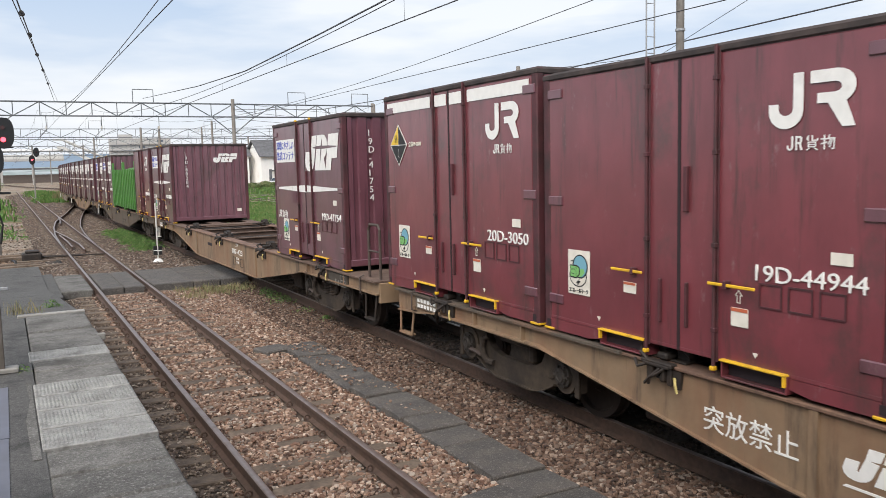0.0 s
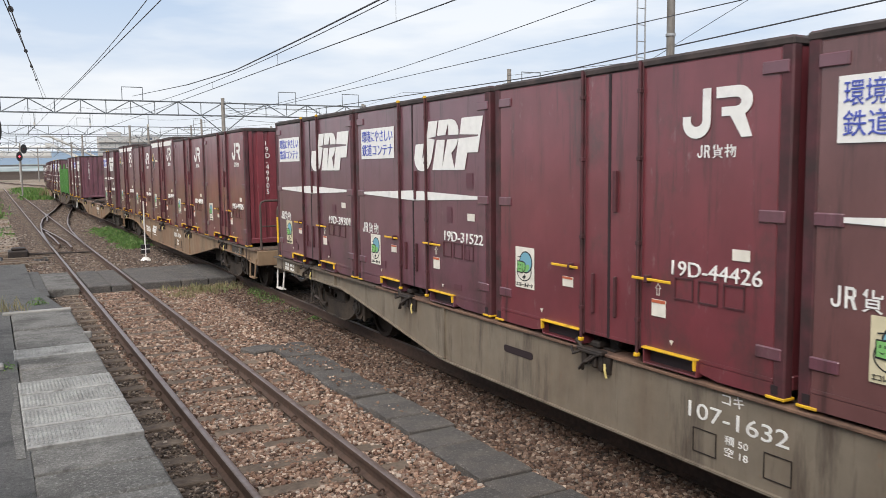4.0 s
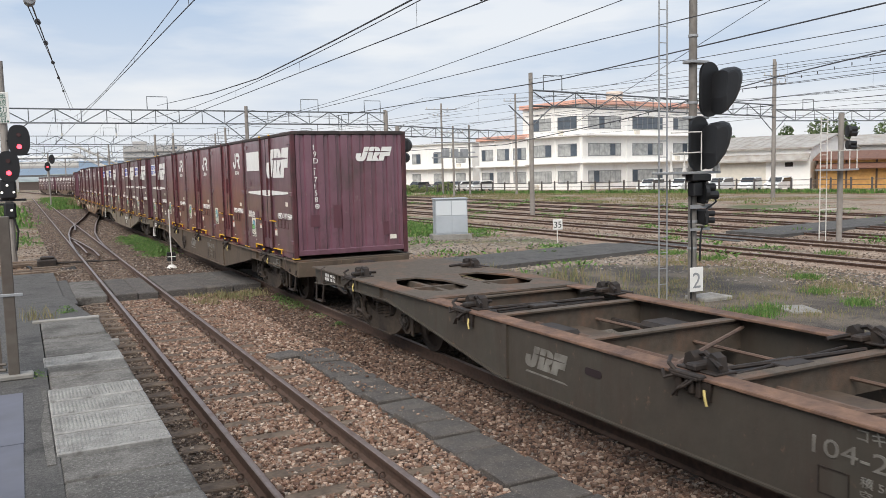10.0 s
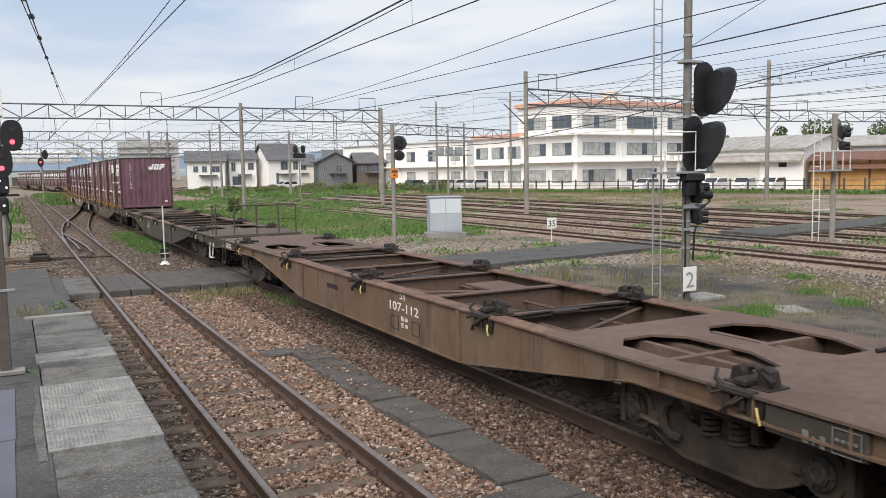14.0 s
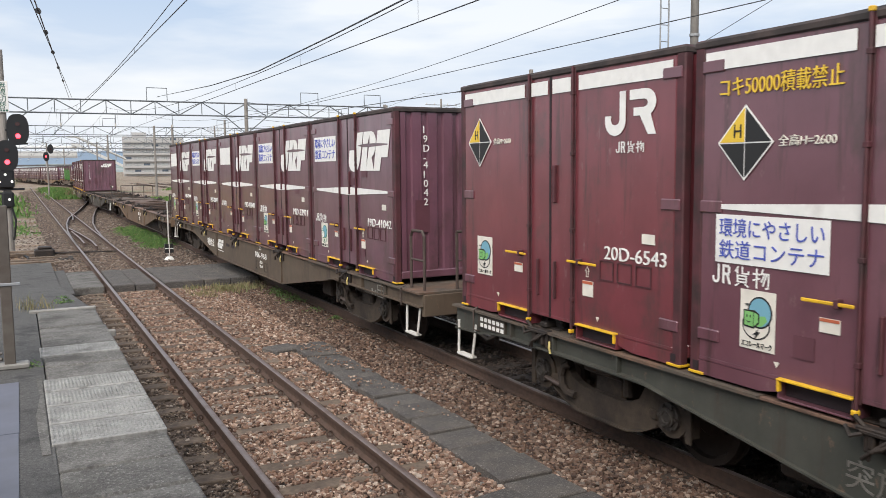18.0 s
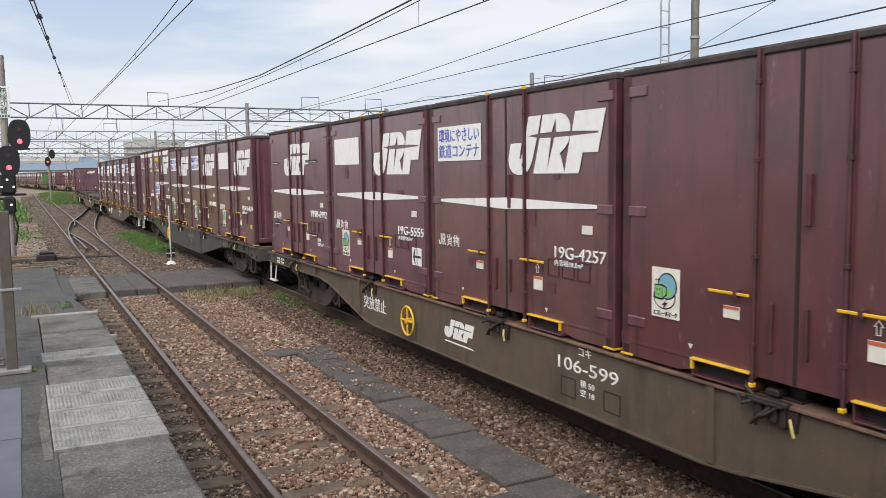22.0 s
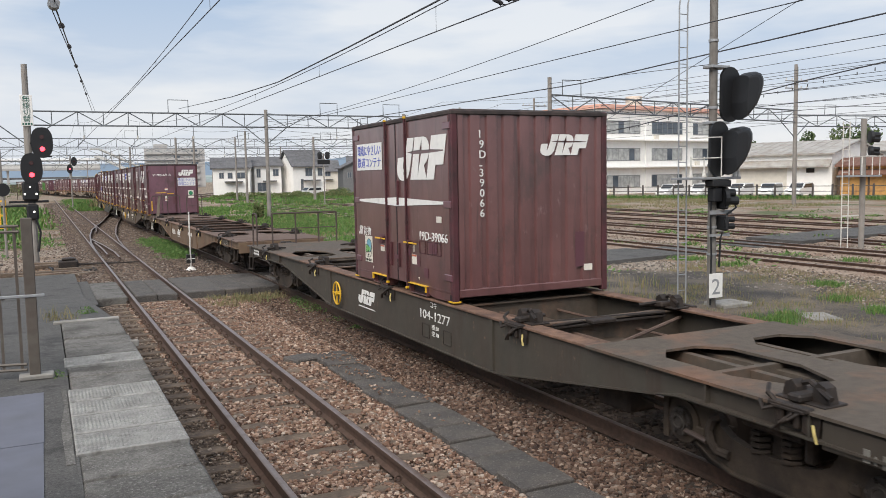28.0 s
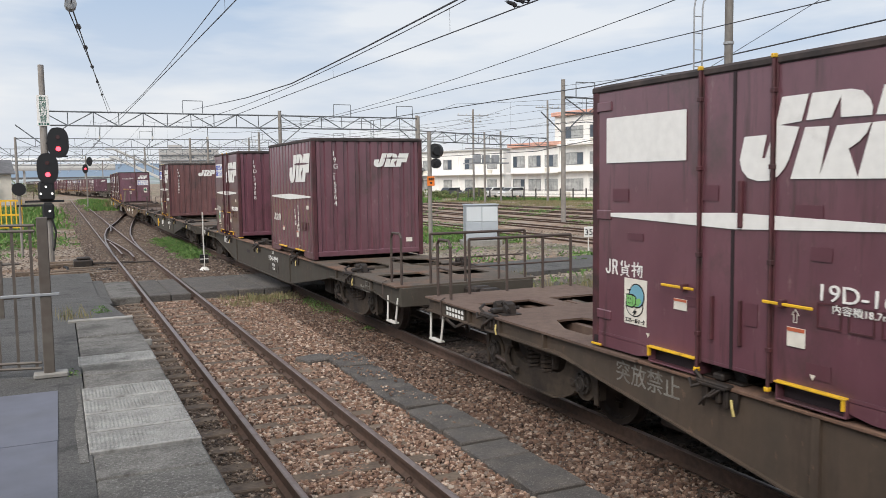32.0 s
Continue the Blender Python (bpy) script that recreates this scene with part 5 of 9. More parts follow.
def train():
    # leading wagons, already far ahead; mostly brown boxes, the haze put into their paint
    U = dict(w4=29.9, w3=50.57, w2=70.7, w1=91.1, w0=111.5, a=131.9, b=152.3, c=172.7, w5=9.5, w6=-10.9, w7=-31.3, w8=-51.7, w9=-72.1, w10=-92.5, w11=-112.9, w12=-133.65, w13=-154.28, w14=-174.85, w15=-195.25)
    for key, col, cols in (("c", "dust", (BROWN, BROWN, MAUVE, BROWN, MAUVE)), ("b", "ochre", (BROWN, BROWN, PLUM, BROWN, BROWN)), ("a", "tan", (BROWN, PLUM, BROWN, BROWN, BROWN)), ("w0", "peach", (PLUM, BROWN, BROWN, PLUM, MAUVE))):
        wagon(U[key], col, full=False)
        for k in range(5):
            container(U[key], slot(k + 1), "19D-%d" % (31000 + 977 * k + int(U[key])), "two" if cols[k] is RED else "three", "blank", cols[k], eco=0, light=True)
    w = U["w1"]
    wagon(w, "dust")
    container(w, slot(1), "19D-20315", "three", "words", PLUM)
    container(w, slot(2), "19D-33127", "three", "words", MAUVE)
    open_box(w, slot(3))
    open_box(w, slot(4))
    container(w, slot(5), "19D-46110", "two", None, RED, eco=0)
    w = U["w2"]
    wagon(w, "peach", "107-423", rail_rear=True, deck=RUSTDECK)
    container(w, pose(0, 8.35, DECK_Z + 0.012), "19D-80284", "three", "words", PLUM)
    container(w, pose(0, -6.62, DECK_Z + 0.012), "19D-41754", "three", "words", PLUM)
    w = U["w3"]
    wagon(w, "peach", "107-764", white_rear=True, full=False, rail_rear=True, offset=0.51, forbid=4.06, emblem=2.84, step=WAGON["peach"], tail=9.62, valve_y=-8.17, deep=True, loops=True)
    for k, (n, hz) in enumerate((("20D-3050", 1), ("19D-44944", 0), ("20D-4949", 1), ("19D-48950", 0), ("19D-49905", 0))):
        container(w, slot(k + 1, 0.51), n, "two", None, RED, hazard=bool(hz), top_band=bool(hz), eco=2 - (k % 2) * 1 if k else 1, end_logo=True)
    w = U["w4"]
    wagon(w, "tan", "107-1632", full=False, rail_front=True, brake_stand=True, load="荷重 40.7t/自重 18.6t", tail=9.57)
    container(w, slot(1), "19D-39301", "three", "words", PLUM, eco=2)
    container(w, slot(2), "19D-31522", "three", "words", PLUM)
    container(w, slot(3), "19D-44426", "two", None, RED)
    container(w, slot(4), "19D-80460", "three", "words", BROWN, eco=2, volume="内容積18.7m³")
    container(w, slot(5), "19D-31266", "three", "words", PLUM, dot=True, end_x=0.42)
    w = U["w5"]
    wagon(w, "dust", "104-2105", ink=FADED, full=False, rail_front=True, wheel=LOCK, emblem=1.56, slots=(), load="荷重 40.5t/自重 18.7t", tail=9.57)
    container(w, slot(1), "19D-40616", "three", "words", PLUM, volume="内容積18.7m³")
    container(w, slot(2), "19D-44325", "two", None, RED, eco=2)
    container(w, slot(3), "19D-52257", "two", None, RED)
    container(w, slot(4), "19D-47160", "two", None, RED, eco=3)
    container(w, slot(5), "19D-17158", "three", "blank", MAUVE, dot=True)
    wagon(U["w6"], "grey", "104-2571", ink=FADED, white_front=False, white_rear=True, rail_rear=True, emblem=2.67, slots=((1.48, 0.13),), load="荷重 40.5t/自重 18.7t")
    wagon(U["w7"], "ochre", "107-112", white_front=False, rail_rear=True, deck=RUSTDECK, load="荷重 40.7t/自重 18.6t")
    w = U["w8"]
    wagon(w, "dust", "106-968", white_rear=True, full=False, rail_rear=True, offset=0.6, forbid=4.34, emblem=3.08, slots=((1.81, 0.18), (1.26, 0.15)))
    for k, (n, pl, e) in enumerate((("19D-17144", "blank", 2), ("19D-33847", "words", 1), ("19D-17848", "blank", 0), ("19D-33911", "words", 1), ("19D-41042", "words", 3))):
        container(w, slot(k + 1, 0.6), n, "three", pl, MAUVE if k == 4 else PLUM, eco=e)
    w = U["w9"]
    wagon(w, "green", "104-310", ink=FADED, forbid=4.3, full=False, rail_front=True, wheel=YELLOW, slots=(), tail=9.57, valve_y=-6.35)
    container(w, slot(1, 0.05), "20D-6543", "two", None, RED, hazard=True, top_band=True)
    container(w, slot(2, 0.05), "20D-138", "three", "low", PLUM, hazard=True, top_band=True)
    container(w, slot(3, 0.05), "19D-30899", "three", "words", BROWN, eco=2)
    container(w, slot(4, 0.05), "19D-40062", "three", "words", BROWN, eco=3)
    container(w, slot(5, 0.05), "19D-16467", "three", "blank", PLUM, dot=True, end_x=0.51, volume="内容積18.7m³")
    w = U["w10"]
    wagon(w, "dust", "106-599", belly=4.35, full=False, rail_front=True, wheel=YELLOW, forbid=4.32, emblem=1.55, slots=(), load="荷重 40.7t/自重 18.9t")
    container(w, slot(1), "V19B-6992", "three", None, PLUM, eco=0, volume="内容積18.5m³", end_doors=True)
    container(w, slot(2), "19G-5555", "three", "blank", PLUM, volume="内容積18.8m³", arrow=True)
    container(w, slot(3), "19G-4257", "three", "words", BROWN, eco=0, volume="内容積18.8m³")
    container(w, slot(4), "19G-21771", "two", None, MAROON, eco=1)
    container(w, slot(5), "V19B-6915", "three", None, MAUVE, eco=0, volume="内容積18.5m³", end_doors=True)
    wagon(U["w11"], "ochre", "107-530", rail_front=True, brake_stand=True, deck=RUSTDECK, forbid=2.91, emblem=1.48, slots=(), num_y=1.07)
    wagon(U["w12"], "grey", "104-1277", white_front=False, wheel=YELLOW, emblem=1.6, slots=(), rail_front=True)
    container(U["w12"], pose(0, -0.21, DECK_Z + 0.012), "19D-39066", "three", "words", BROWN, end_x=0.41)
    wagon(U["w13"], "grey", "104-999", white_front=False, white_rear=True, forbid=5.13, notice_z=0.76, num_y=0.98, slots=((1.45, 0.19),), rail_rear=True, hatches=True, load="荷重 40.5t/自重 18.7t")
    container(U["w13"], pose(0, 4.37, DECK_Z + 0.012), "19D-34788", "three", "words", PLUM)
    container(U["w13"], pose(0, -3.26, DECK_Z + 0.012), "19G-15364", "three", None, PLUM, eco=0, ribbed=True)
    wagon(U["w14"], "mud", "107-86", hatches=True, rail_front=True, deck=RUSTDECK, forbid=5.35, notice_z=0.74, ink=FADED)
    container(U["w14"], pose(0, 3.87, DECK_Z + 0.012), "19D-16840", "three", "blank", PLUM, volume="内容積18.7m³")
    wagon(U["w15"], "dust")


train()


# ---- ground, ballast, tracks ----
def island_mat(name, ramp, rough=0.9):
    """Loose pieces that each take a colour of their own from a ramp."""
    m = bpy.data.materials.new(name)
    m.use_nodes = True
    nt = m.node_tree
    b = nt.nodes["Principled BSDF"]
    b.inputs["Roughness"].default_value = rough
    g, r = nt.nodes.new("ShaderNodeNewGeometry"), nt.nodes.new("ShaderNodeValToRGB")
    r.color_ramp.elements[0].color, r.color_ramp.elements[1].color = (*ramp[0][1], 1), (*ramp[-1][1], 1)
    for p, c in ramp[1:-1]:
        r.color_ramp.elements.new(p).color = (*c, 1)
    n, x = nt.nodes.new("ShaderNodeTexNoise"), nt.nodes.new("ShaderNodeMixRGB")
    n.inputs["Scale"].default_value = 45.0
    x.blend_type = "OVERLAY"
    x.inputs["Fac"].default_value = 0.25
    nt.links.new(g.outputs["Random Per Island"], r.inputs["Fac"])
    nt.links.new(r.outputs["Color"], x.inputs["Color1"])
    nt.links.new(n.outputs["Fac"], x.inputs["Color2"])
    nt.links.new(x.outputs["Color"], b.inputs["Base Color"])
    return m


STONE = island_mat("ballast_stone", [(0, (0.055, 0.036, 0.028)), (0.22, (0.150, 0.082, 0.056)), (0.48, (0.240, 0.148, 0.102)), (0.68, (0.195, 0.150, 0.120)), (0.82, (0.350, 0.225, 0.160)), (0.94, (0.50, 0.40, 0.32)), (1, (0.21, 0.19, 0.17))])
DIRTSTONE = island_mat("dirty_stone", [(0, (0.045, 0.035, 0.028)), (0.4, (0.115, 0.082, 0.062)), (0.75, (0.190, 0.140, 0.105)), (0.93, (0.30, 0.235, 0.18)), (1, (0.40, 0.34, 0.28))])
DARKSTONE = island_mat("oily_shaded_stone", [(0, (0.034, 0.026, 0.022)), (0.4, (0.060, 0.043, 0.035)), (0.8, (0.088, 0.062, 0.049)), (1, (0.13, 0.098, 0.078))])
DULLSTONE = island_mat("dull_stone", [(0, (0.085, 0.065, 0.052)), (0.4, (0.185, 0.138, 0.105)), (0.8, (0.285, 0.225, 0.178)), (1, (0.40, 0.345, 0.29))])
EARTHSTONE = island_mat("earthy_stone", [(0, (0.048, 0.036, 0.030)), (0.35, (0.115, 0.082, 0.064)), (0.7, (0.185, 0.130, 0.098)), (0.9, (0.25, 0.20, 0.165)), (1, (0.36, 0.32, 0.28))])
YARDSTONE = island_mat("grey_stone", [(0, (0.10, 0.09, 0.08)), (0.5, (0.20, 0.17, 0.145)), (1, (0.34, 0.31, 0.28))])
BLADE = island_mat("grass_blade", [(0, (0.055, 0.115, 0.025)), (0.5, (0.085, 0.185, 0.035)), (0.85, (0.13, 0.24, 0.05)), (1, (0.24, 0.23, 0.09))], 0.75)
DRYBLADE = island_mat("dry_grass", [(0, (0.16, 0.14, 0.07)), (0.5, (0.27, 0.22, 0.12)), (1, (0.11, 0.15, 0.05))], 0.8)
LEAF = island_mat("leaf_clump", [(0, (0.04, 0.068, 0.022)), (0.5, (0.075, 0.115, 0.038)), (1, (0.125, 0.165, 0.06))], 0.7)


def ground_mat():
    m = bpy.data.materials.new("yard_ground")
    m.use_nodes = True
    nt = m.node_tree
    N, L = nt.nodes.new, nt.links.new
    b = nt.nodes["Principled BSDF"]
    b.inputs["Roughness"].default_value = 0.95
    co = N("ShaderNodeTexCoord")

    def noise_ramp(scale, a, c, detail=6):
        n, r = N("ShaderNodeTexNoise"), N("ShaderNodeMapRange")
        n.inputs["Scale"].default_value, n.inputs["Detail"].default_value = scale, detail
        r.inputs["From Min"].default_value, r.inputs["From Max"].default_value = a, c
        L(co.outputs["Object"], n.inputs["Vector"])
        L(n.outputs["Fac"], r.inputs["Value"])
        return r.outputs["Result"]

    def mixed(f, c1, c2):
        x = N("ShaderNodeMixRGB")
        L(f, x.inputs["Fac"])
        for s, c in (("Color1", c1), ("Color2", c2)):
            if isinstance(c, tuple):
                x.inputs[s].default_value = (*c, 1)
            else:
                L(c, x.inputs[s])
        return x.outputs["Color"]

    earth = mixed(noise_ramp(9.0, 0.36, 0.64), (0.15, 0.117, 0.090), (0.37, 0.305, 0.24))
    earth = mixed(noise_ramp(0.30, 0.47, 0.60), earth, mixed(noise_ramp(5.0, 0.35, 0.65), (0.13, 0.08, 0.05), (0.27, 0.18, 0.11)))
    col = mixed(noise_ramp(0.16, 0.565, 0.64, 8), earth, mixed(noise_ramp(3.0, 0.3, 0.7), (0.055, 0.078, 0.028), (0.125, 0.135, 0.06)))
    L(col, b.inputs["Base Color"])
    bp, n = N("ShaderNodeBump"), N("ShaderNodeTexNoise")
    n.inputs["Scale"].default_value, n.inputs["Detail"].default_value = 22.0, 5.0
    bp.inputs["Strength"].default_value, bp.inputs["Distance"].default_value = 0.7, 0.03
    L(co.outputs["Object"], n.inputs["Vector"])
    L(n.outputs["Fac"], bp.inputs["Height"])
    L(bp.outputs["Normal"], b.inputs["Normal"])
    return m


YARD = ground_mat()
structure("ground", Solid().box(-3000, 3500, -600, 4500, -1.2, -0.26), YARD, "bare brown earth and gravel with patchy grass", "ground")


def sheet(x0, x1, y0, y1, dx, z, amp, freq, seed=0.0, crown=None):
    nx, ny = int((x1 - x0) / dx) + 1, int((y1 - y0) / dx) + 1
    s = Solid()
    for j in range(ny):
        for i in range(nx):
            x, y = x0 + i * dx, y0 + j * dx
            h = z + amp * noise.noise((x * freq, y * freq, seed))
            if crown:
                h += crown(x, y)
            s.v.append((x, y, h))
    s.f = [(j * nx + i, j * nx + i + 1, (j + 1) * nx + i + 1, (j + 1) * nx + i) for j in range(ny - 1) for i in range(nx - 1)]
    return s


NEAR_TRACK = lambda y: 2.335 + 0.0015 * (y - 5.0)
structure("ballast_bed", sheet(0.9, 8.6, -3.0, 135.0, 0.35, -0.185, 0.03, 1.1, crown=lambda x, y: -0.06 * max(0, (x - 7.2)) - 0.10 * max(0, 1.3 - x)), BALLASTBED, "brown stone ballast bed under two tracks", "ballast")


def pieces(n, place, size, flat_k, seed):
    """Many small angular stones as one mesh: place(rng, n) gives x, y, z."""
    rng = np.random.default_rng(seed)
    base = np.array([(1, 0.3, -0.4), (0.1, 1, -0.5), (-1, 0.2, -0.4), (0, -1, -0.5), (0.62, 0.5, 0.62), (-0.5, 0.68, 0.7), (-0.6, -0.55, 0.72), (0.6, -0.6, 0.6)], float)
    tris = np.array([(4, 5, 6), (4, 6, 7), (0, 1, 4), (1, 5, 4), (1, 2, 5), (2, 6, 5), (2, 3, 6), (3, 7, 6), (3, 0, 7), (0, 4, 7)])
    P = place(rng, n)
    n = len(P)
    r = size[0] + (size[1] - size[0]) * rng.random(n) ** 1.6
    sc = np.stack([r, r * (0.6 + 0.5 * rng.random(n)), r * flat_k * (0.7 + 0.6 * rng.random(n))], 1)
    v = base[None] * (0.78 + 0.44 * rng.random((n, len(base), 1))) * sc[:, None]
    a, t = rng.random(n) * 6.283, (rng.random(n) - 0.5) * 0.9
    ca, sa, ct, st = np.cos(a)[:, None], np.sin(a)[:, None], np.cos(t)[:, None], np.sin(t)[:, None]
    y, z = v[..., 1] * ct - v[..., 2] * st, v[..., 1] * st + v[..., 2] * ct
    x = v[..., 0]
    v = np.stack([x * ca - y * sa, x * sa + y * ca, z], 2) + P[:, None]
    f = (tris[None] + (np.arange(n) * len(base))[:, None, None]).reshape(-1, 3)
    me = bpy.data.meshes.new("stones")
    me.from_pydata(v.reshape(-1, 3).tolist(), [], f.tolist())
    return me


def stuff(name, me, material, label, category):
    me.materials.clear()
    me.materials.append(material)
    return tagged(new(name, me), label, category, kind="stuff")


def bed(x0, x1, y0, y1, z, keep=None, bias=1.0):
    def place(rng, n):
        x, y = x0 + (x1 - x0) * rng.random(n), y0 + (y1 - y0) * rng.random(n) ** bias
        p = np.stack([x, y, z + 0.03 * rng.random(n)], 1)
        return p[keep(x, y)] if keep else p
    return place


def off_rails(x, y):
    c = 2.335 + 0.0015 * (y - 5.0)
    ok = (np.abs(np.abs(x - c) - 0.567) > 0.10) & ~((x > 3.70 + 0.03 * np.sin(y * 5)) & (x < 4.26 + 0.03 * np.sin(y * 7 + 1)) & (y > 4.2) & (y < 12.5)) & ~((y > 20.2) & (y < 24.0))
    return ok & (np.abs(np.abs(x - 5.966) - 0.567) > 0.10)


def near_stones(x, y):
    c = 2.335 + 0.0015 * (y - 5.0)
    tie = (np.abs((y - 3.2 + 0.305) % 0.61 - 0.305) < 0.105) & (np.abs(x - c) < 1.02)
    bare = tie & (np.sin(x * 5.3 + y * 3.1) + np.sin(x * 17.0 - y * 11.0) * 0.6 > -0.15)
    return off_rails(x, y) & ~bare & (x > 1.62)


# ballast colours darkened to paint in the shade beside the train
SHADESTONE = island_mat("train_shade_stone", [(0, (0.028, 0.018, 0.014)), (0.22, (0.080, 0.044, 0.030)), (0.48, (0.130, 0.078, 0.054)), (0.68, (0.100, 0.074, 0.058)), (0.82, (0.19, 0.118, 0.082)), (0.94, (0.30, 0.23, 0.18)), (1, (0.115, 0.10, 0.09))])
stuff("ballast_stones", pieces(84000, bed(1.6, 4.30, 4.0, 24.0, -0.176, near_stones, 1.35), (0.011, 0.034), 0.72, 3), STONE, "loose brown and pinkish ballast stones", "ballast")
stuff("dusty_ballast", pieces(36000, bed(4.22, 5.44, 4.0, 24.0, -0.172, near_stones, 1.35), (0.011, 0.034), 0.72, 13), SHADESTONE, "ballast stones browned by brake dust", "ballast")
stuff("far_ballast", pieces(9000, bed(0.2, 8.4, 60.0, 130.0, -0.20, None, 1.1), (0.04, 0.09), 0.5, 14), EARTHSTONE, "brown ballast far along the tracks", "ballast")
stuff("dirty_ballast", pieces(20000, bed(0.80, 1.72, 3.0, 24.0, -0.19, off_rails, 1.35), (0.009, 0.028), 0.6, 8), DIRTSTONE, "dark gritty ballast beside the platform", "ballast")
stuff("trackside_ballast", pieces(13000, bed(-7.0, 1.0, 24.5, 56.0, -0.268, lambda x, y: x < 0.95, 1.3), (0.014, 0.05), 0.5, 12), EARTHSTONE, "brown stones beside the signal post", "gravel")
stuff("strewn_grit", pieces(700, bed(3.72, 4.24, 7.0, 12.7, -0.096, lambda x, y: np.sin(x * 9 + y * 5) + 0.35 * (y - 9.5) > 0.3, 1.0), (0.006, 0.026), 0.6, 9), STONE, "small stones strewn over the walkway slabs", "gravel")
stuff("ballast_stones", pieces(26000, bed(0.9, 5.5, 24.0, 62.0, -0.175, off_rails, 1.3), (0.018, 0.046), 0.6, 4), EARTHSTONE, "dull brown ballast stones further along", "ballast")
# stone colour holds both oil and the shade under the wagons
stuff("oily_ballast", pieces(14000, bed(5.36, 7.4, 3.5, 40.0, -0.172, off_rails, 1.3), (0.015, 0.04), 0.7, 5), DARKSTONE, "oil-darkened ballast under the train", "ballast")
stuff("yard_gravel", pieces(12000, bed(10.5, 20.0, 8.0, 52.0, -0.26, lambda x, y: ~((x < 15.6) & (y < 18.5)), 1.0), (0.02, 0.06), 0.6, 6), YARDSTONE, "grey gravel strewn over the yard", "gravel")


def rail_run(name, pts, parent, near=True):
    """Two meshes along a line of the rail's middle: the rusty body and the worn head."""
    def sweep(prof):
        s = Solid()
        n = len(prof)
        for i, p in enumerate(pts):
            d = (Vector(pts[min(i + 1, len(pts) - 1)]) - Vector(pts[max(i - 1, 0)])).normalized()
            w = Vector((d.y, -d.x, 0))
            for a, b in prof:
                s.v.append((p[0] + w.x * a, p[1] + w.y * a, b))
        for i in range(len(pts) - 1):
            for j in range(n):
                s.f.append((i * n + j, i * n + (j + 1) % n, (i + 1) * n + (j + 1) % n, (i + 1) * n + j))
        s.f += [tuple(range(n)), tuple(range((len(pts) - 1) * n, len(pts) * n))]
        return s
    body = part(name, sweep([(-0.062, -0.153), (0.062, -0.153), (0.062, -0.143), (0.012, -0.125), (0.010, -0.050), (0.033, -0.040), (0.0345, -0.006), (-0.0345, -0.006), (-0.033, -0.040), (-0.010, -0.050), (-0.012, -0.125), (-0.062, -0.143)]), RAILWEB, parent)
    part("rail_head", sweep([(-0.0325, -0.0065), (0.0325, -0.0065), (0.027, -0.001), (0.012, 0.0015), (-0.012, 0.0015), (-0.027, -0.001)]), RAILTOP, body, "worn bright rail head")
    return body


def track(name, centre, y0, y1, sleepers, label, step=4.0, z=0.0):
    t = tagged(new(name), label, "railway track", kind="structure")
    t.location.z = z
    ys = list(np.arange(y0, y1 + step, step))
    for s in (-1, 1):
        rail_run("rail", [(centre(y) + s * 0.566, y, 0) for y in ys], t)
    if sleepers:
        me = Solid().box(-1.03, 1.03, -0.10, 0.10, -0.28, -0.148, 0.012).mesh("sleeper", SLEEPER)
        clip = Solid().box(-0.12, -0.058, -0.06, 0.06, -0.16, -0.140, 0.006).ring((-0.088, 0, -0.112), 0.030, 0.010, "y", 10, 5).box(0.058, 0.12, -0.06, 0.06, -0.16, -0.140, 0.006).ring((0.088, 0, -0.112), 0.030, 0.010, "y", 10, 5).mesh("clip", RAILWEB)
        rng = random.Random(7)
        y = sleepers[0]
        while y < sleepers[1]:
            o = part("sleeper", me, SLEEPER, t, at=pose(centre(y) + rng.uniform(-0.03, 0.03), y, rng.uniform(-0.012, 0.008), 0, 0, rng.uniform(-0.8, 0.8)))
            if y < 26:
                for s in (-1, 1):
                    part("clip", clip, RAILWEB, o, at=pose(s * 0.566, 0, 0))
            y += 0.61
    return t


track("track_near", NEAR_TRACK, -8.0, 150.0, (3.2, 60.0), "railway track on brown ballast with worn rails")
tt = tagged(new("track_train"), "oily railway track that carries the freight train", "railway track", kind="structure")
for _s in (-1, 1):
    rail_run("rail", [(p.x + _s * 0.566, p.y, 0) for p in WAY], tt)
# sleepers coloured dark for oil and for shade under the wagons
_me = Solid().box(-1.05, 1.05, -0.11, 0.11, -0.28, -0.152, 0.012).mesh("sleeper", DARKSLEEPER)
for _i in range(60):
    part("sleeper", _me, DARKSLEEPER, tt, at=pose(TRACK_X, 3.0 + 0.62 * _i, 0))

# the turnout that leads from the near track over to the train's track
turn = tagged(new("turnout"), "curved turnout rails joining two tracks", "railway track", kind="structure")
rail_run("rail", [(x, y, 0) for x, y in ((2.93, 32.0), (3.0, 36.5), (3.12, 40.7), (3.37, 45.7), (3.86, 51.9), (4.62, 60.0), (5.42, 67.5), (6.05, 74.0), (6.5, 80.0))], turn)
rail_run("rail", [(x, y, 0) for x, y in ((1.80, 32.0), (1.84, 36.0), (1.91, 40.2), (2.15, 45.9), (2.53, 51.4), (3.05, 56.0), (3.75, 62.0), (4.55, 69.8), (5.2, 76.0), (5.45, 80.0))], turn)
rail_run("check_rail", [(2.42, 31.5, 0), (2.44, 34.0, 0), (2.30, 38.0, 0), (2.02, 43.0, 0)], turn)
rail_run("check_rail", [(2.12, 33.0, 0), (2.13, 36.0, 0), (2.06, 40.0, 0)], turn)
rail_run("wing_rail", [(2.62, 49.0, 0), (2.84, 53.0, 0), (2.96, 57.0, 0), (2.95, 60.0, 0)], turn)
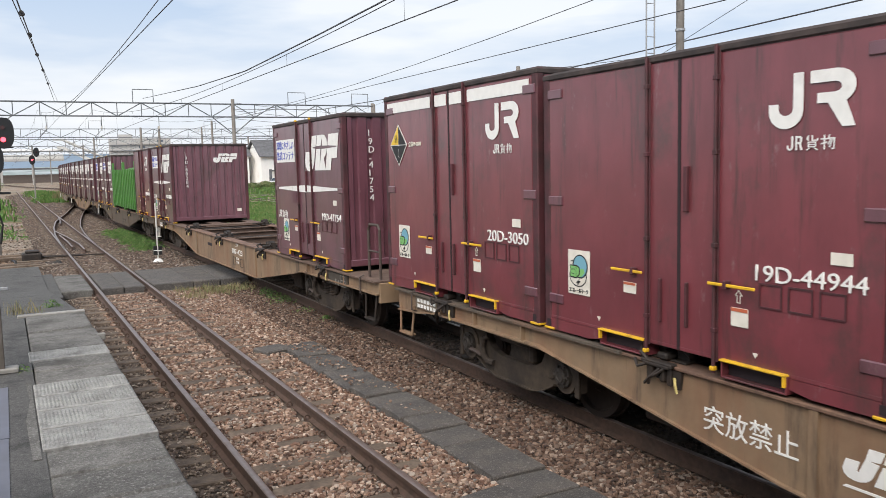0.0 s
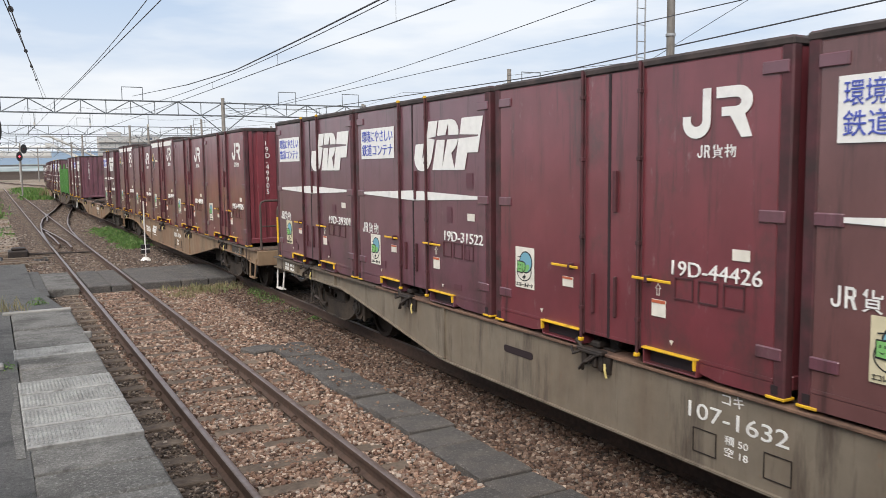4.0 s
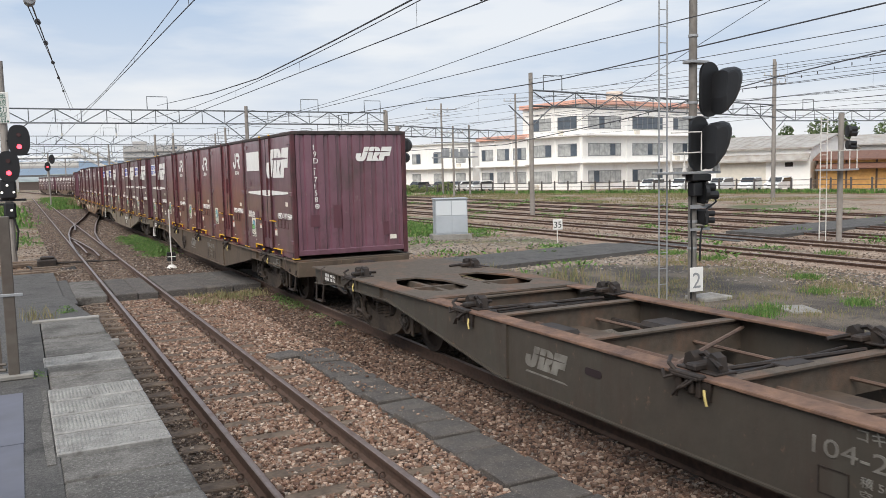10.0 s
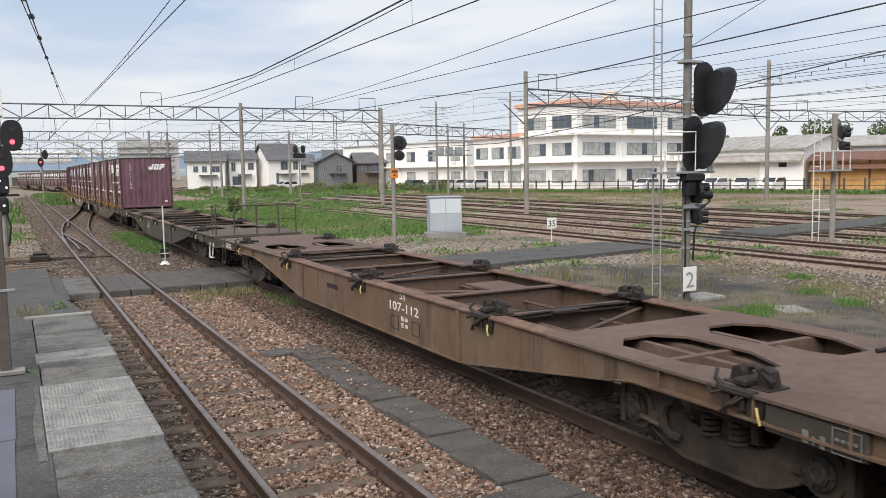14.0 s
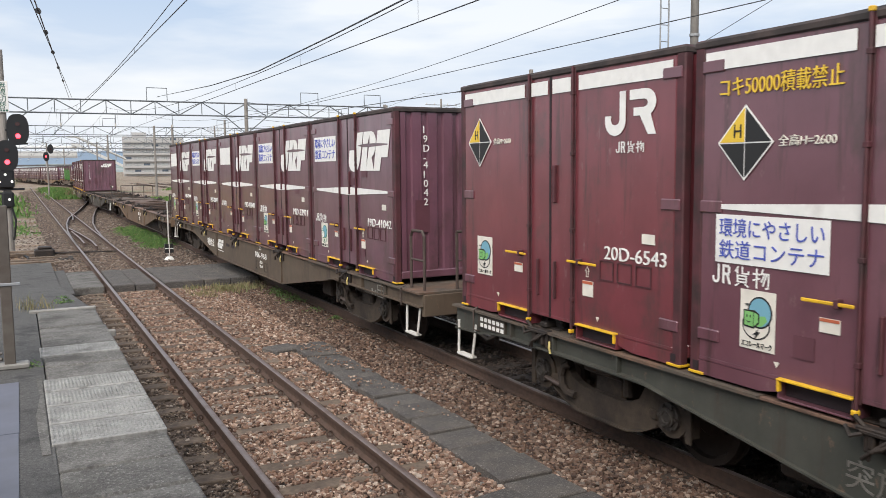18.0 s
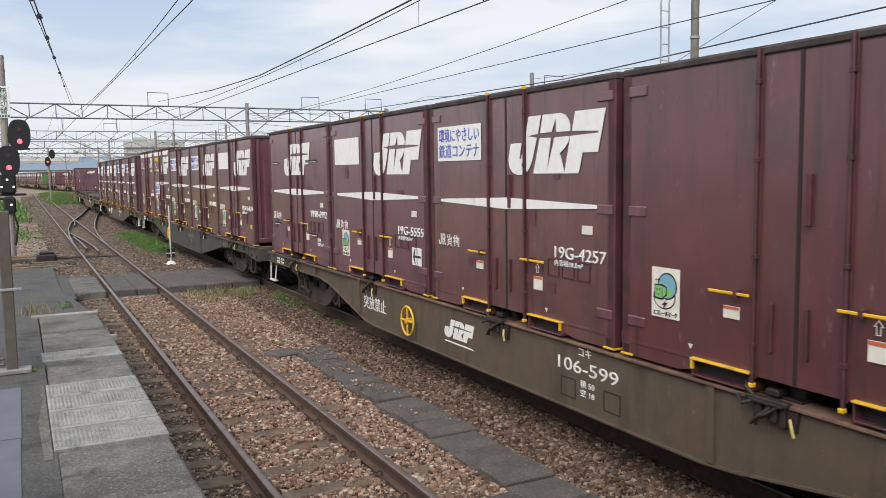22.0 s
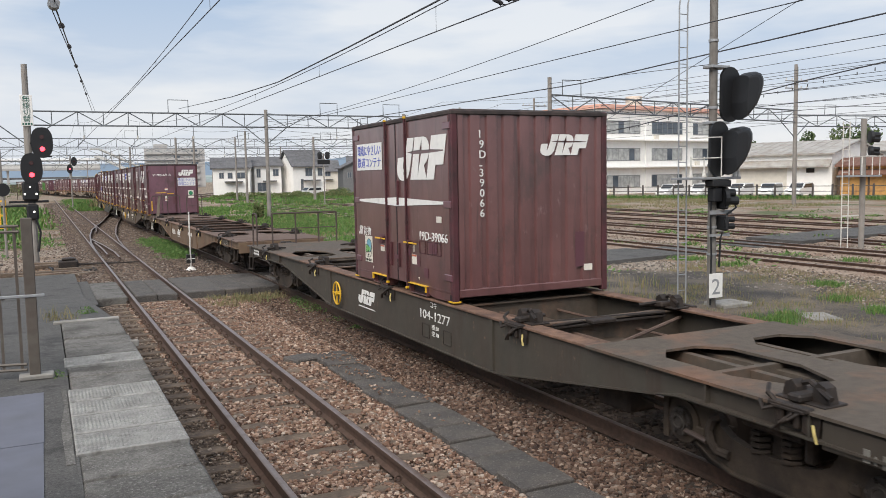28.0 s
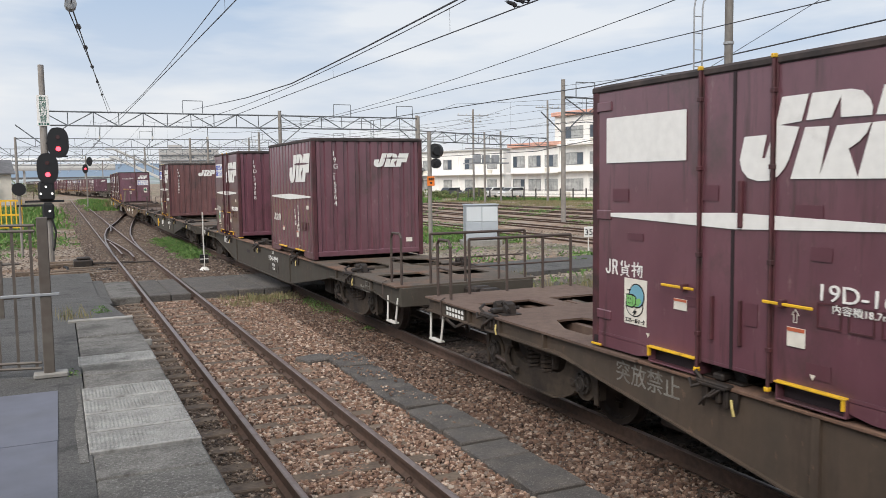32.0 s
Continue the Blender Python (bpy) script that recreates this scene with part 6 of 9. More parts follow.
_tie = Solid().box(-1.5, 1.5, -0.10, 0.10, -0.28, -0.150, 0.012).mesh("sleeper", SLEEPER)
for _i in range(26):
    part("sleeper", _tie, SLEEPER, turn, at=pose(2.5 + 0.004 * _i * _i, 31.5 + 0.95 * _i, 0))
mach = thing("point_machine", "rusty point machine and rods beside the rails", "point machine", m=pose(0.75, 30.2, -0.16))
part("housing", Solid().box(-0.35, 0.25, -0.35, 0.35, 0, 0.26, 0.04), LOCK, mach)
part("cover", Solid().box(-0.25, 0.18, -0.22, 0.22, 0.26, 0.34, 0.03), LOCK, mach)
part("rod", Solid().tube([(0.2, -0.1, 0.1), (2.3, -0.1, 0.08)], 0.025, 6), LOCK, mach)
part("rod", Solid().tube([(0.2, 0.25, 0.1), (1.6, 0.25, 0.08)], 0.02, 6), LOCK, mach)
part("base_beam", Solid().box(-0.5, 1.0, 0.5, 0.72, -0.06, 0.07, 0.01), SLEEPER, mach)
part("base_beam", Solid().box(-0.5, 0.9, -0.75, -0.53, -0.06, 0.06, 0.01), SLEEPER, mach)

for _i, (_x, _y, _w, _k) in enumerate(((0.1, 28.4, 1.0, 8), (-0.2, 29.1, 1.1, -5), (0.5, 31.6, 0.9, 14), (-0.4, 27.7, 0.9, 2), (0.3, 32.4, 1.0, -9), (1.1, 28.0, 0.5, 30))):
    tagged(part("loose_sleeper", Solid().box(-_w, _w, -0.11, 0.11, 0, 0.13, 0.02), SLEEPER, None, at=pose(_x, _y, -0.25, 0, 0, _k)), "weathered wooden sleeper lying beside the track", "sleeper", "loose sleepers")
for _i in range(3):
    tagged(part("signal_cable", Solid().tube([(-0.3 + 0.2 * _i, 33.0, -0.22), (0.2, 31.0 - 0.5 * _i, -0.20), (0.75, 29.8 - 0.3 * _i, -0.2), (1.5, 29.4 - 0.4 * _i, -0.13)], 0.022, 6), HOOD, None), "black cable on the ground by the point machine", "cable", "cables by the points")

# slabs of the walkway between the tracks
walkway = tagged(new("cable_walkway"), "dark concrete slabs between the tracks", "walkway", kind="structure")
_slab = Solid().box(-0.275, 0.275, -0.243, 0.243, -0.14, 0.0, 0.014).mesh("slab", DARKSLAB)
_r = random.Random(11)
for _i in range(16):
    part("slab", _slab, DARKSLAB, walkway, at=pose(3.98 + _r.uniform(-0.05, 0.05), 4.75 + 0.505 * _i, -0.092 + _r.uniform(-0.022, 0.015), _r.uniform(-1.6, 1.6), _r.uniform(-1.6, 1.6), _r.uniform(-3.5, 3.5)))
_half = Solid().box(-0.25, 0.25, -0.20, 0.20, -0.12, 0.0, 0.02).mesh("slab", DARKSLAB)
part("slab", _half, DARKSLAB, walkway, at=pose(3.42, 5.62, -0.075, 1, 2, 12))
part("slab", _half, DARKSLAB, walkway, at=pose(3.55, 12.4, -0.10, 1, 2, 20))

# the foot crossing
cross = tagged(new("foot_crossing"), "worn foot crossing panels laid level with the rails", "foot crossing", kind="structure")
for _x0, _x1, _m in ((1.02, 1.69, EDGEBLOCK), (1.88, 2.36, DARKSLAB), (2.375, 2.83, DARKSLAB), (3.02, 3.95, DARKSLAB), (3.97, 4.60, DARKSLAB), (4.62, 5.30, DARKSLAB), (5.50, 5.94, DARKSLAB), (5.96, 6.42, DARKSLAB), (6.64, 7.9, DARKSLAB)):
    part("panel", Solid().box(_x0, _x1, 20.45, 23.75, -0.20, -0.012 + 0.006 * math.sin(_x0 * 7), 0.02), _m, cross)

# ---- platform ----
PZ = 0.95
structure("crossing_approach", Solid().box(0.765, 1.015, 19.6, 24.4, -0.3, -0.015, 0.01), ASPHALT, "worn asphalt beside the foot crossing", "path")
# added out of view: roof, wall and posts that dim light near the camera
structure("canopy", Solid().box(-13.5, 0.3, -18, 1.7, 4.1, 4.25), SHADERGREY, "grey roof over the platform", "canopy")
structure("canopy_wall", Solid().box(-13.7, -13.5, -18, 1.7, PZ, 4.25), SHADERGREY, "grey wall behind the platform", "wall")
for _y in (-15.0, -9.0, -3.0):
    structure("canopy_post", Solid().box(-3.1, -2.95, _y - 0.08, _y + 0.08, PZ, 4.1, 0.01), SHADERGREY, "grey steel canopy post", "post")
structure("platform", Solid().box(-14, 0.125, -18, 11.0, -0.3, PZ, 0).prism([(11.0, -0.3), (11.0, PZ), (20.8, 0.02), (26.5, 0.0), (26.5, -0.3)], -14, 0.76, "x").box(0.125, 0.76, -18, 11.0, -0.3, PZ - 0.105), ASPHALT, "worn grey asphalt platform with a ramp at its end", "platform")
edge = tagged(new("platform_edge"), "concrete edge blocks with pale tactile tiles", "platform edge", kind="structure")
_rows = [(11.0, 9.86, 0), (9.86, 9.30, 0), (9.30, 8.76, 0), (8.76, 8.31, 1), (8.31, 7.86, 0), (7.86, 7.37, 0), (7.37, 6.93, 1), (6.93, 6.49, 1), (6.49, 6.01, 1), (6.01, 5.54, 1)] + [(5.54 - 0.5 * i, 5.04 - 0.5 * i, 0) for i in range(10)]


def tactile_tile(ya, yb, xa, xb):
    s = Solid().box(xa, xb, ya, yb, -0.07, 0.012, 0.006)
    ny, nx = 9, 26
    for j in range(ny):
        for i in range(nx):
            x, y = xa + (xb - xa) * (i + 0.5 + 0.25 * (j % 2)) / (nx + 0.3), ya + 0.02 + (yb - ya - 0.04) * (j + 0.5) / ny
            s.prism([(x - 0.0085, y), (x, y - 0.0165), (x + 0.0085, y), (x, y + 0.0165)], 0.0115, 0.0175, "z")
    return s


for _i, (_b, _a, _t) in enumerate(_rows):
    _xa, _xb = 0.13 - (0.02 if _t else 0), 0.80 - (0.0 if _i else 0.02)
    if _t:
        part("tactile_tile", tactile_tile(_a + 0.019, _b - 0.019, _xa, _xb), TACTILE, edge, at=pose(0, 0, PZ + 0.004))
    else:
        part("edge_block", Solid().box(_xa, _xb, _a + 0.017, _b - 0.017, -0.09, 0.008, 0.016), EDGEBLOCK, edge, at=pose(_r.uniform(-0.008, 0.008), 0, PZ + _r.uniform(-0.006, 0.006), 0, _r.uniform(-0.3, 0.3), 0))
part("end_kerb", Solid().box(0.05, 0.80, 11.005, 11.10, -0.1, 0.03, 0.01), CONCRETE, edge, at=pose(0, 0, PZ))
part("kerb_stone", Solid().box(0.78, 0.86, 9.30, 9.35, -0.05, 0.025, 0.01), CONCRETE, edge, at=pose(0, 0, PZ))
structure("rubber_mat", Solid().box(-1.4, -0.075, 2.0, 5.95, 0, 0.006).box(-1.4, -0.07, 5.96, 7.42, 0, 0.007), MATBLUE, "blue-grey repaired patch on the platform", "platform patch", at=pose(0, 0, PZ))
structure("mortar_strip", Solid().prism([(0.05, 5.4), (0.10, 5.4), (0.10, 7.5), (0.06, 7.5), (0.075, 6.9), (0.035, 6.3)], 0, 0.006, "z"), EDGEBLOCK, "pale mortar edge along the tiles", "mortar", at=pose(0, 0, PZ))

gate = thing("platform_fence", "brown steel fence with thin bars on the platform end", "fence", m=pose(-0.13, 8.02, PZ))
FENCE = mat("brown_fence", (0.115, 0.10, 0.085), 0.6, 0, 0.15, 10, (0.08, 0.06, 0.05), 4)
part("post", Solid().box(-0.045, 0.045, -0.045, 0.045, 0, 1.42, 0.006), FENCE, gate)
part("base", Solid().box(-0.13, 0.15, -0.08, 0.08, 0, 0.045, 0.01), CONCRETE, gate)
part("bracket", Solid().box(-0.35, 0.11, -0.055, -0.03, 0.73, 0.755, 0.004), STEELGREY, gate)
for _i in range(16):
    part("bar", shared("fbar", lambda: Solid().box(-0.012, 0.012, -0.012, 0.012, 0.08, 1.36).mesh("bar", FENCE)), FENCE, gate, at=pose(-0.10 - 0.145 * _i, 0.05 + 0.04 * _i, 0))
for _z in (0.08, 0.13, 1.30, 1.35):
    part("rail", Solid().tube([(-0.06, 0.03, _z), (-2.4, 0.66, _z)], 0.014, 6), FENCE, gate)
gate2 = thing("platform_fence", "low brown steel fence beside the ramp", "fence", m=pose(-0.55, 13.5, 0.45))
for _i in range(8):
    part("post", shared("fpost", lambda: Solid().box(-0.03, 0.03, -0.03, 0.03, -0.3, 1.1, 0.004).mesh("post", FENCE)), FENCE, gate2, at=pose(-1.1 * _i - 0.25, 0.0, 0))
for _z in (0.55, 1.05):
    part("rail", Solid().tube([(0.0, 0, _z), (-9, 0, _z)], 0.02, 6), FENCE, gate2)


# ---- signals ----
def signal_head(parent, x, y, z, lit, rx=0.36, rz=0.55):
    """An oval back plate with two lamps under hoods, looking towards -y."""
    o = [(x + rx * math.copysign(abs(math.cos(a)) ** 0.75, math.cos(a)), z + rz * math.copysign(abs(math.sin(a)) ** 0.8, math.sin(a))) for a in [2 * math.pi * i / 28 for i in range(28)]]
    h = part("head", Solid().prism(o, y - 0.02, y + 0.10, "y"), HOOD, parent, "black oval signal head")
    part("lamp", Solid().tube([(x, y - 0.05, z - rz * 0.42), (x, y - 0.02, z - rz * 0.42)], 0.085, 14), LAMPRED if lit else LAMPOFF, h, "red lamp" if lit else "")
    part("lamp", Solid().tube([(x, y - 0.05, z + rz * 0.35), (x, y - 0.02, z + rz * 0.35)], 0.075, 14), LAMPOFF, h)
    return h


sp = thing("signal_post", "signal post with two black heads lit red and a white board", "railway signal", m=pose(-0.30, 33.6, 0))
part("post", Solid().tube([(0, 0, -0.3), (0, 0, 6.95)], 0.13, 12, 0.10), POLE, sp)
signal_head(sp, 0.44, -0.2, 4.15, True)
signal_head(sp, 0.05, -0.25, 3.22, True)
part("arm", Solid().box(0.0, 0.75, -0.1, -0.04, 3.62, 3.68).box(0.0, 0.5, -0.1, -0.04, 4.1, 4.16), HOOD, sp)
b = part("board", Solid().box(-0.20, 0.20, -0.17, -0.14, 4.75, 5.85, 0.006), WHITE, sp, "white board with dark writing")
SIGNFACE = Matrix(((1, 0, 0, 0), (0, 0, -1, -0.171), (0, 1, 0, 0), (0, 0, 0, 1)))
INKGREEN = mat("dark_green_ink", (0.02, 0.10, 0.07), 0.5)
for _i, _ch in enumerate("無線切替"):
    lettering("writing", _ch, 0.19, SIGNFACE @ pose(-0.12, 5.60 - 0.235 * _i, 0), INKGREEN, b, 0.24)
part("bars", flat([bar(-0.16 + 0.09 * i, -0.10 + 0.09 * i, 4.78, 4.85) for i in range(4)], SIGNFACE), INKGREEN, b)
ind = part("indicator", Solid().box(-0.30, 0.24, -0.25, -0.10, 2.05, 2.75, 0.08), HOOD, sp, "black route indicator with white lamps")
for _x, _z in ((-0.22, 2.30), (0.16, 2.30), (-0.04, 2.55)):
    part("lamp", Solid().tube([(_x, -0.29, _z), (_x, -0.25, _z)], 0.038, 12), LAMPWHITE, ind, "white lamp")
low = part("lower_indicator", Solid().box(-0.20, 0.20, -0.25, -0.10, 1.35, 1.95, 0.08), HOOD, sp)
part("lamp", Solid().tube([(0.05, -0.29, 1.66), (0.05, -0.25, 1.66)], 0.038, 12), LAMPWHITE, low, "white lamp")
part("crossbar", Solid().box(-0.75, 0.55, -0.12, -0.06, 1.98, 2.06), HOOD, sp)
part("cable", Solid().tube([(0.1, -0.2, 1.4), (0.22, -0.2, 0.9), (0.12, -0.15, 0.2)], 0.04, 6), HOOD, sp)
dw = thing("dwarf_signal", "small black shunting signal beyond the fence", "railway signal", m=pose(-1.35, 37.0, 0))
part("post", Solid().tube([(0, 0, -0.3), (0, 0, 2.2)], 0.05, 8), POLE, dw)
part("disc", Solid().tube([(0, -0.06, 2.45), (0, 0.06, 2.45)], 0.26, 18), HOOD, dw)
part("arm", Solid().box(-0.1, 0.9, -0.04, 0.04, 1.75, 1.83), HOOD, dw)


def hooded_signal(parent, x, y, z):
    """A black pill-shaped back plate with one long tapering hood towards +x."""
    o = arc(x, z + 0.32, 0.25, 0, 180, 12) + arc(x, z - 0.32, 0.25, 180, 360, 12)
    h = part("head", Solid().prism(o, y + 0.02, y + 0.09, "y"), HOOD, parent, "black back plate")
    edge_line = [(0.06, 0.37), (0.20, 0.43), (0.40, 0.46), (0.53, 0.43), (0.60, 0.33), (0.60, 0.20), (0.53, -0.02), (0.40, -0.24), (0.25, -0.38), (0.12, -0.50), (0.02, -0.54), (0.0, -0.2)]
    s, n, k = Solid(), len(edge_line), 9
    for j in range(k):
        a = math.pi * j / (k - 1)
        for px, pz in edge_line:
            s.v.append((x + 0.04 + (px - 0.04) * (0.55 + 0.45 * math.sin(a)), y - 0.20 - 0.22 * math.cos(a), z + pz * (0.72 + 0.28 * math.sin(a))))
    s.f = [(j * n + i, j * n + (i + 1) % n, (j + 1) * n + (i + 1) % n, (j + 1) * n + i) for j in range(k - 1) for i in range(n)] + [tuple(range(n)), tuple(range((k - 1) * n, k * n))]
    part("hood", s, HOOD, h, "long black hood")
    return h


SX, SY = 12.70, 13.2
MASTGREY = mat("weathered_mast", (0.20, 0.19, 0.175), 0.75, 0.1, 0.2, 9, (0.12, 0.10, 0.085), 3.0, 0.55, 0.12, streak=0.3)
ms = thing("main_signal", "tall signal mast with two hooded black heads and shunting lamps", "railway signal", m=pose(SX, SY, -0.26))
part("mast", Solid().tube([(0.045, 0, 0), (0.045, 0, 9.2)], 0.092, 14, 0.080), MASTGREY, ms)
for _z in (1.15, 1.72, 3.02, 4.22, 5.6, 6.7, 7.8):
    part("mast_band", Solid().tube([(0.045, 0, _z), (0.045, 0, _z + 0.05)], 0.104, 14), STEELGREY, ms)
hooded_signal(ms, 0.36, -0.20, 4.51)
hooded_signal(ms, 0.05, -0.22, 3.38)
for _z in (3.90, 5.05, 2.70):
    part("clamp", Solid().box(-0.14, 0.36, -0.16, 0.12, _z, _z + 0.06, 0.01), STEELGREY, ms)
sh = part("platform_plate", Solid().box(-0.82, 0.58, -0.28, 0.3, 2.75, 2.80, 0.008), STEELGREY, ms, "small work platform")
for _x in (-0.78, -0.42, 0.42, 0.52):
    part("upright", Solid().tube([(_x, -0.25, 2.80), (_x, -0.25, 3.22)], 0.016, 6), STEPWHITE, sh)
    part("socket", Solid().tube([(_x, -0.25, 2.80), (_x, -0.25, 2.98)], 0.05, 8, 0.018), STEPWHITE, sh)
part("hoop", Solid().tube([(-0.78, -0.25, 3.18), (0.0, -0.30, 3.20), (0.0, -0.30, 2.82)], 0.016, 6).tube([(-0.78, -0.25, 3.60), (0.0, -0.3, 3.62), (0.0, -0.3, 3.18)], 0.016, 6), STEPWHITE, sh)
jb = part("junction_box", Solid().box(-0.22, 0.30, -0.30, -0.05, 2.60, 2.74, 0.02), HOOD, ms)
part("junction_box", Solid().box(-0.15, 0.10, -0.25, -0.05, 2.28, 2.58, 0.02), HOOD, ms)
for _z, _r0, _n in ((2.36, 0.19, 3), (1.84, 0.13, 2)):
    s = Solid()
    s.box(0.13, 0.20, -0.34, 0.0, _z - _r0 * 1.25, _z + _r0 * 1.25, 0.05)
    s.tube([(0.16, -0.17, _z), (0.24, -0.20, _z)], _r0 * 1.15, 18)
    lm = part("shunt_lamp", s, HOOD, ms, "black shunting lamp")
    for _k in range(_n):
        _a = radians(90 + 360 * _k / _n)
        _y, _q = -0.18 + 0.55 * _r0 * math.cos(_a), _z + 0.55 * _r0 * math.sin(_a)
        part("lamp_hood", Solid().tube([(0.22, _y, _q), (0.42, _y - 0.06, _q - 0.01)], _r0 * 0.42, 12, _r0 * 0.50, False).tube([(0.23, _y, _q), (0.25, _y, _q)], _r0 * 0.40, 12), HOOD, lm)
    part("lamp_arm", Solid().tube([(0.05, -0.10, _z - _r0 * 1.3), (0.20, -0.18, _z - _r0 * 1.4), (0.20, -0.18, _z - _r0)], 0.028, 7), MASTGREY, ms)
part("cable", Solid().tube([(-0.06, -0.10, 2.6), (-0.09, -0.10, 1.9), (-0.06, -0.10, 1.2), (-0.07, -0.09, 0.1)], 0.018, 6), HOOD, ms)
part("cable", Solid().tube([(0.40, -0.2, 2.5), (0.50, -0.22, 2.15), (0.25, -0.2, 2.0), (0.14, -0.15, 1.5), (0.12, -0.14, 0.9)], 0.022, 6), HOOD, ms)
part("bracket", Solid().box(-0.12, 0.45, -0.16, -0.1, 2.02, 2.10), STEELGREY, ms)
part("bracket", Solid().box(-0.12, 0.40, -0.16, -0.1, 1.55, 1.60), STEELGREY, ms)
pl = part("number_plate", Solid().box(-0.20, 0.17, -0.20, -0.185, 0.26, 0.78, 0.004), WHITE, ms, "white plate with a grey figure")
lettering("writing", "2", 0.34, Matrix(((1, 0, 0, -0.13), (0, 0, -1, -0.201), (0, 1, 0, 0.34), (0, 0, 0, 1))), STEELGREY, pl, 0.22)
part("plinth", Solid().box(0.15, 0.95, -0.3, 0.35, 0, 0.10, 0.02), CONCRETE, ms)
lad = thing("ladder", "thin white steel ladder with a bent top beside the mast", "ladder", m=pose(SX - 0.45, SY + 0.3, -0.26))
for _x in (-0.16, 0.06):
    part("stile", Solid().tube([(_x, 0, 0), (_x, 0, 6.35), (_x + 0.03, 0, 6.50), (_x + 0.14, 0, 6.58), (_x + 0.45, 0, 6.62)], 0.017, 6), STEELGREY, lad)
for _i in range(18):
    part("rung", shared("rung", lambda: Solid().tube([(-0.16, 0, 0), (0.06, 0, 0)], 0.010, 5).mesh("rung", STEELGREY)), STEELGREY, lad, at=pose(0, 0, 0.4 + 0.34 * _i))

ps = thing("signal_post", "grey post with two black signal lamps and an orange plate", "railway signal", m=pose(13.73, 30.6, -0.26))
part("post", Solid().tube([(0, 0, 0), (0, 0, 4.8)], 0.085, 10), POLE, ps)
for _z, _r0 in ((4.02, 0.30), (3.52, 0.20)):
    part("lamp_head", Solid().tube([(0.15, -0.2, _z), (0.30, -0.05, _z)], _r0, 16).tube([(0.2, -0.35, _z), (0.2, -0.15, _z)], _r0 * 0.6, 12), HOOD, ps, "black lamp head")
pl = part("plate", Solid().box(-0.16, 0.16, -0.11, -0.10, 2.62, 3.0, 0.004), mat("orange_plate", (0.85, 0.22, 0.03), 0.5), ps, "orange plate with dark bars")
part("bars", flat([bar(-0.10 + 0.08 * i, -0.04 + 0.08 * i, 2.84, 2.94) for i in range(3)] + [bar(-0.04, 0.05, 2.70, 2.77)], Matrix(((1, 0, 0, 0), (0, 0, -1, -0.111), (0, 1, 0, 0), (0, 0, 0, 1)))), BLACK, pl)
cab = thing("equipment_cabinet", "light grey steel equipment cabinet on a concrete base", "cabinet", m=pose(16.55, 31.6, -0.26, 0, 0, -18))
CABGREY = mat("cabinet_grey", (0.42, 0.46, 0.50), 0.5, 0, 0.06, 3, (0.33, 0.36, 0.40), 1.5)
part("plinth", Solid().box(-0.85, 0.85, -0.5, 0.5, 0, 0.24, 0.02), CONCRETE, cab)
part("body", Solid().box(-0.70, 0.70, -0.38, 0.38, 0.24, 1.74, 0.015), CABGREY, cab)
for _x0, _x1 in ((-0.66, -0.02), (0.02, 0.66)):
    for _z0, _z1 in ((0.30, 1.02), (1.06, 1.68)):
        part("panel", Solid().box(_x0, _x1, -0.395, -0.378, _z0, _z1, 0.006), mat("panel_white", (0.60, 0.64, 0.67), 0.5) if _z0 > 1 else CABGREY, cab)
part("lid", Solid().box(-0.74, 0.74, -0.43, 0.42, 1.74, 1.79, 0.012), CABGREY, cab)
km = thing("speed_sign", "white board with black figures on a thin post", "track sign", m=pose(18.18, 25.9, -0.26))
part("post", Solid().tube([(0, 0.02, 0), (0, 0.02, 0.85)], 0.022, 8), STEPWHITE, km)
b = part("board", Solid().box(-0.22, 0.22, -0.02, 0.0, 0.62, 1.02, 0.02), WHITE, km)
lettering("writing", "35", 0.24, Matrix(((1, 0, 0, -0.17), (0, 0, -1, -0.021), (0, 1, 0, 0.70), (0, 0, 0, 1))), BLACK, b, 0.33)
mk = thing("clearance_marker", "thin white post with a black and white chequered block", "track marker", m=pose(4.17, 27.0, -0.16))
part("rod", Solid().tube([(0, 0, 0.1), (0, 0, 1.85)], 0.022, 8), STEPWHITE, mk)
part("chequer", Solid().box(-0.13, 0.13, -0.05, 0.05, 0.22, 0.50, 0.004), BLACK, mk)
part("cross_line", flat([bar(-0.13, 0.13, 0.35, 0.372), bar(-0.011, 0.011, 0.22, 0.35), bar(-0.011, 0.011, 0.372, 0.50)], Matrix(((1, 0, 0, 0), (0, 0, -1, -0.051), (0, 1, 0, 0), (0, 0, 0, 1)))), WHITE, mk)
part("foot", Solid().tube([(0.0, 0, 0.0), (0.0, 0, 0.10)], 0.17, 10, 0.08), WHITE, mk)


# ---- overhead line gantries, poles and wires ----
def truss(parent, p0, p1, depth, n, material, r=0.05):
    """A flat lattice beam: two chords, uprights and diagonals."""
    a, b = Vector(p0), Vector(p1)
    dn = Vector((0, 0, -depth))
    part("upper_chord", Solid().tube([a, b], r * 1.15, 6), material, parent)
    part("lower_chord", Solid().tube([a + dn, b + dn], r * 1.15, 6), material, parent)
    for i in range(n):
        q0, q1 = a.lerp(b, i / n), a.lerp(b, (i + 1) / n)
        s = Solid().tube([q0, q1 + dn] if i % 2 == 0 else [q0 + dn, q1], r * 0.75, 5)
        s.tube([q1, q1 + dn], r * 0.65, 5)
        part("lattice", s, material, parent)


def goalpost(parent, x, y, z, w=1.4, h=0.95, r=0.035):
    part("top_frame", Solid().tube([(x, y, z), (x, y, z + h), (x + w, y, z + h), (x + w, y, z)], r, 6), GANTRY, parent)


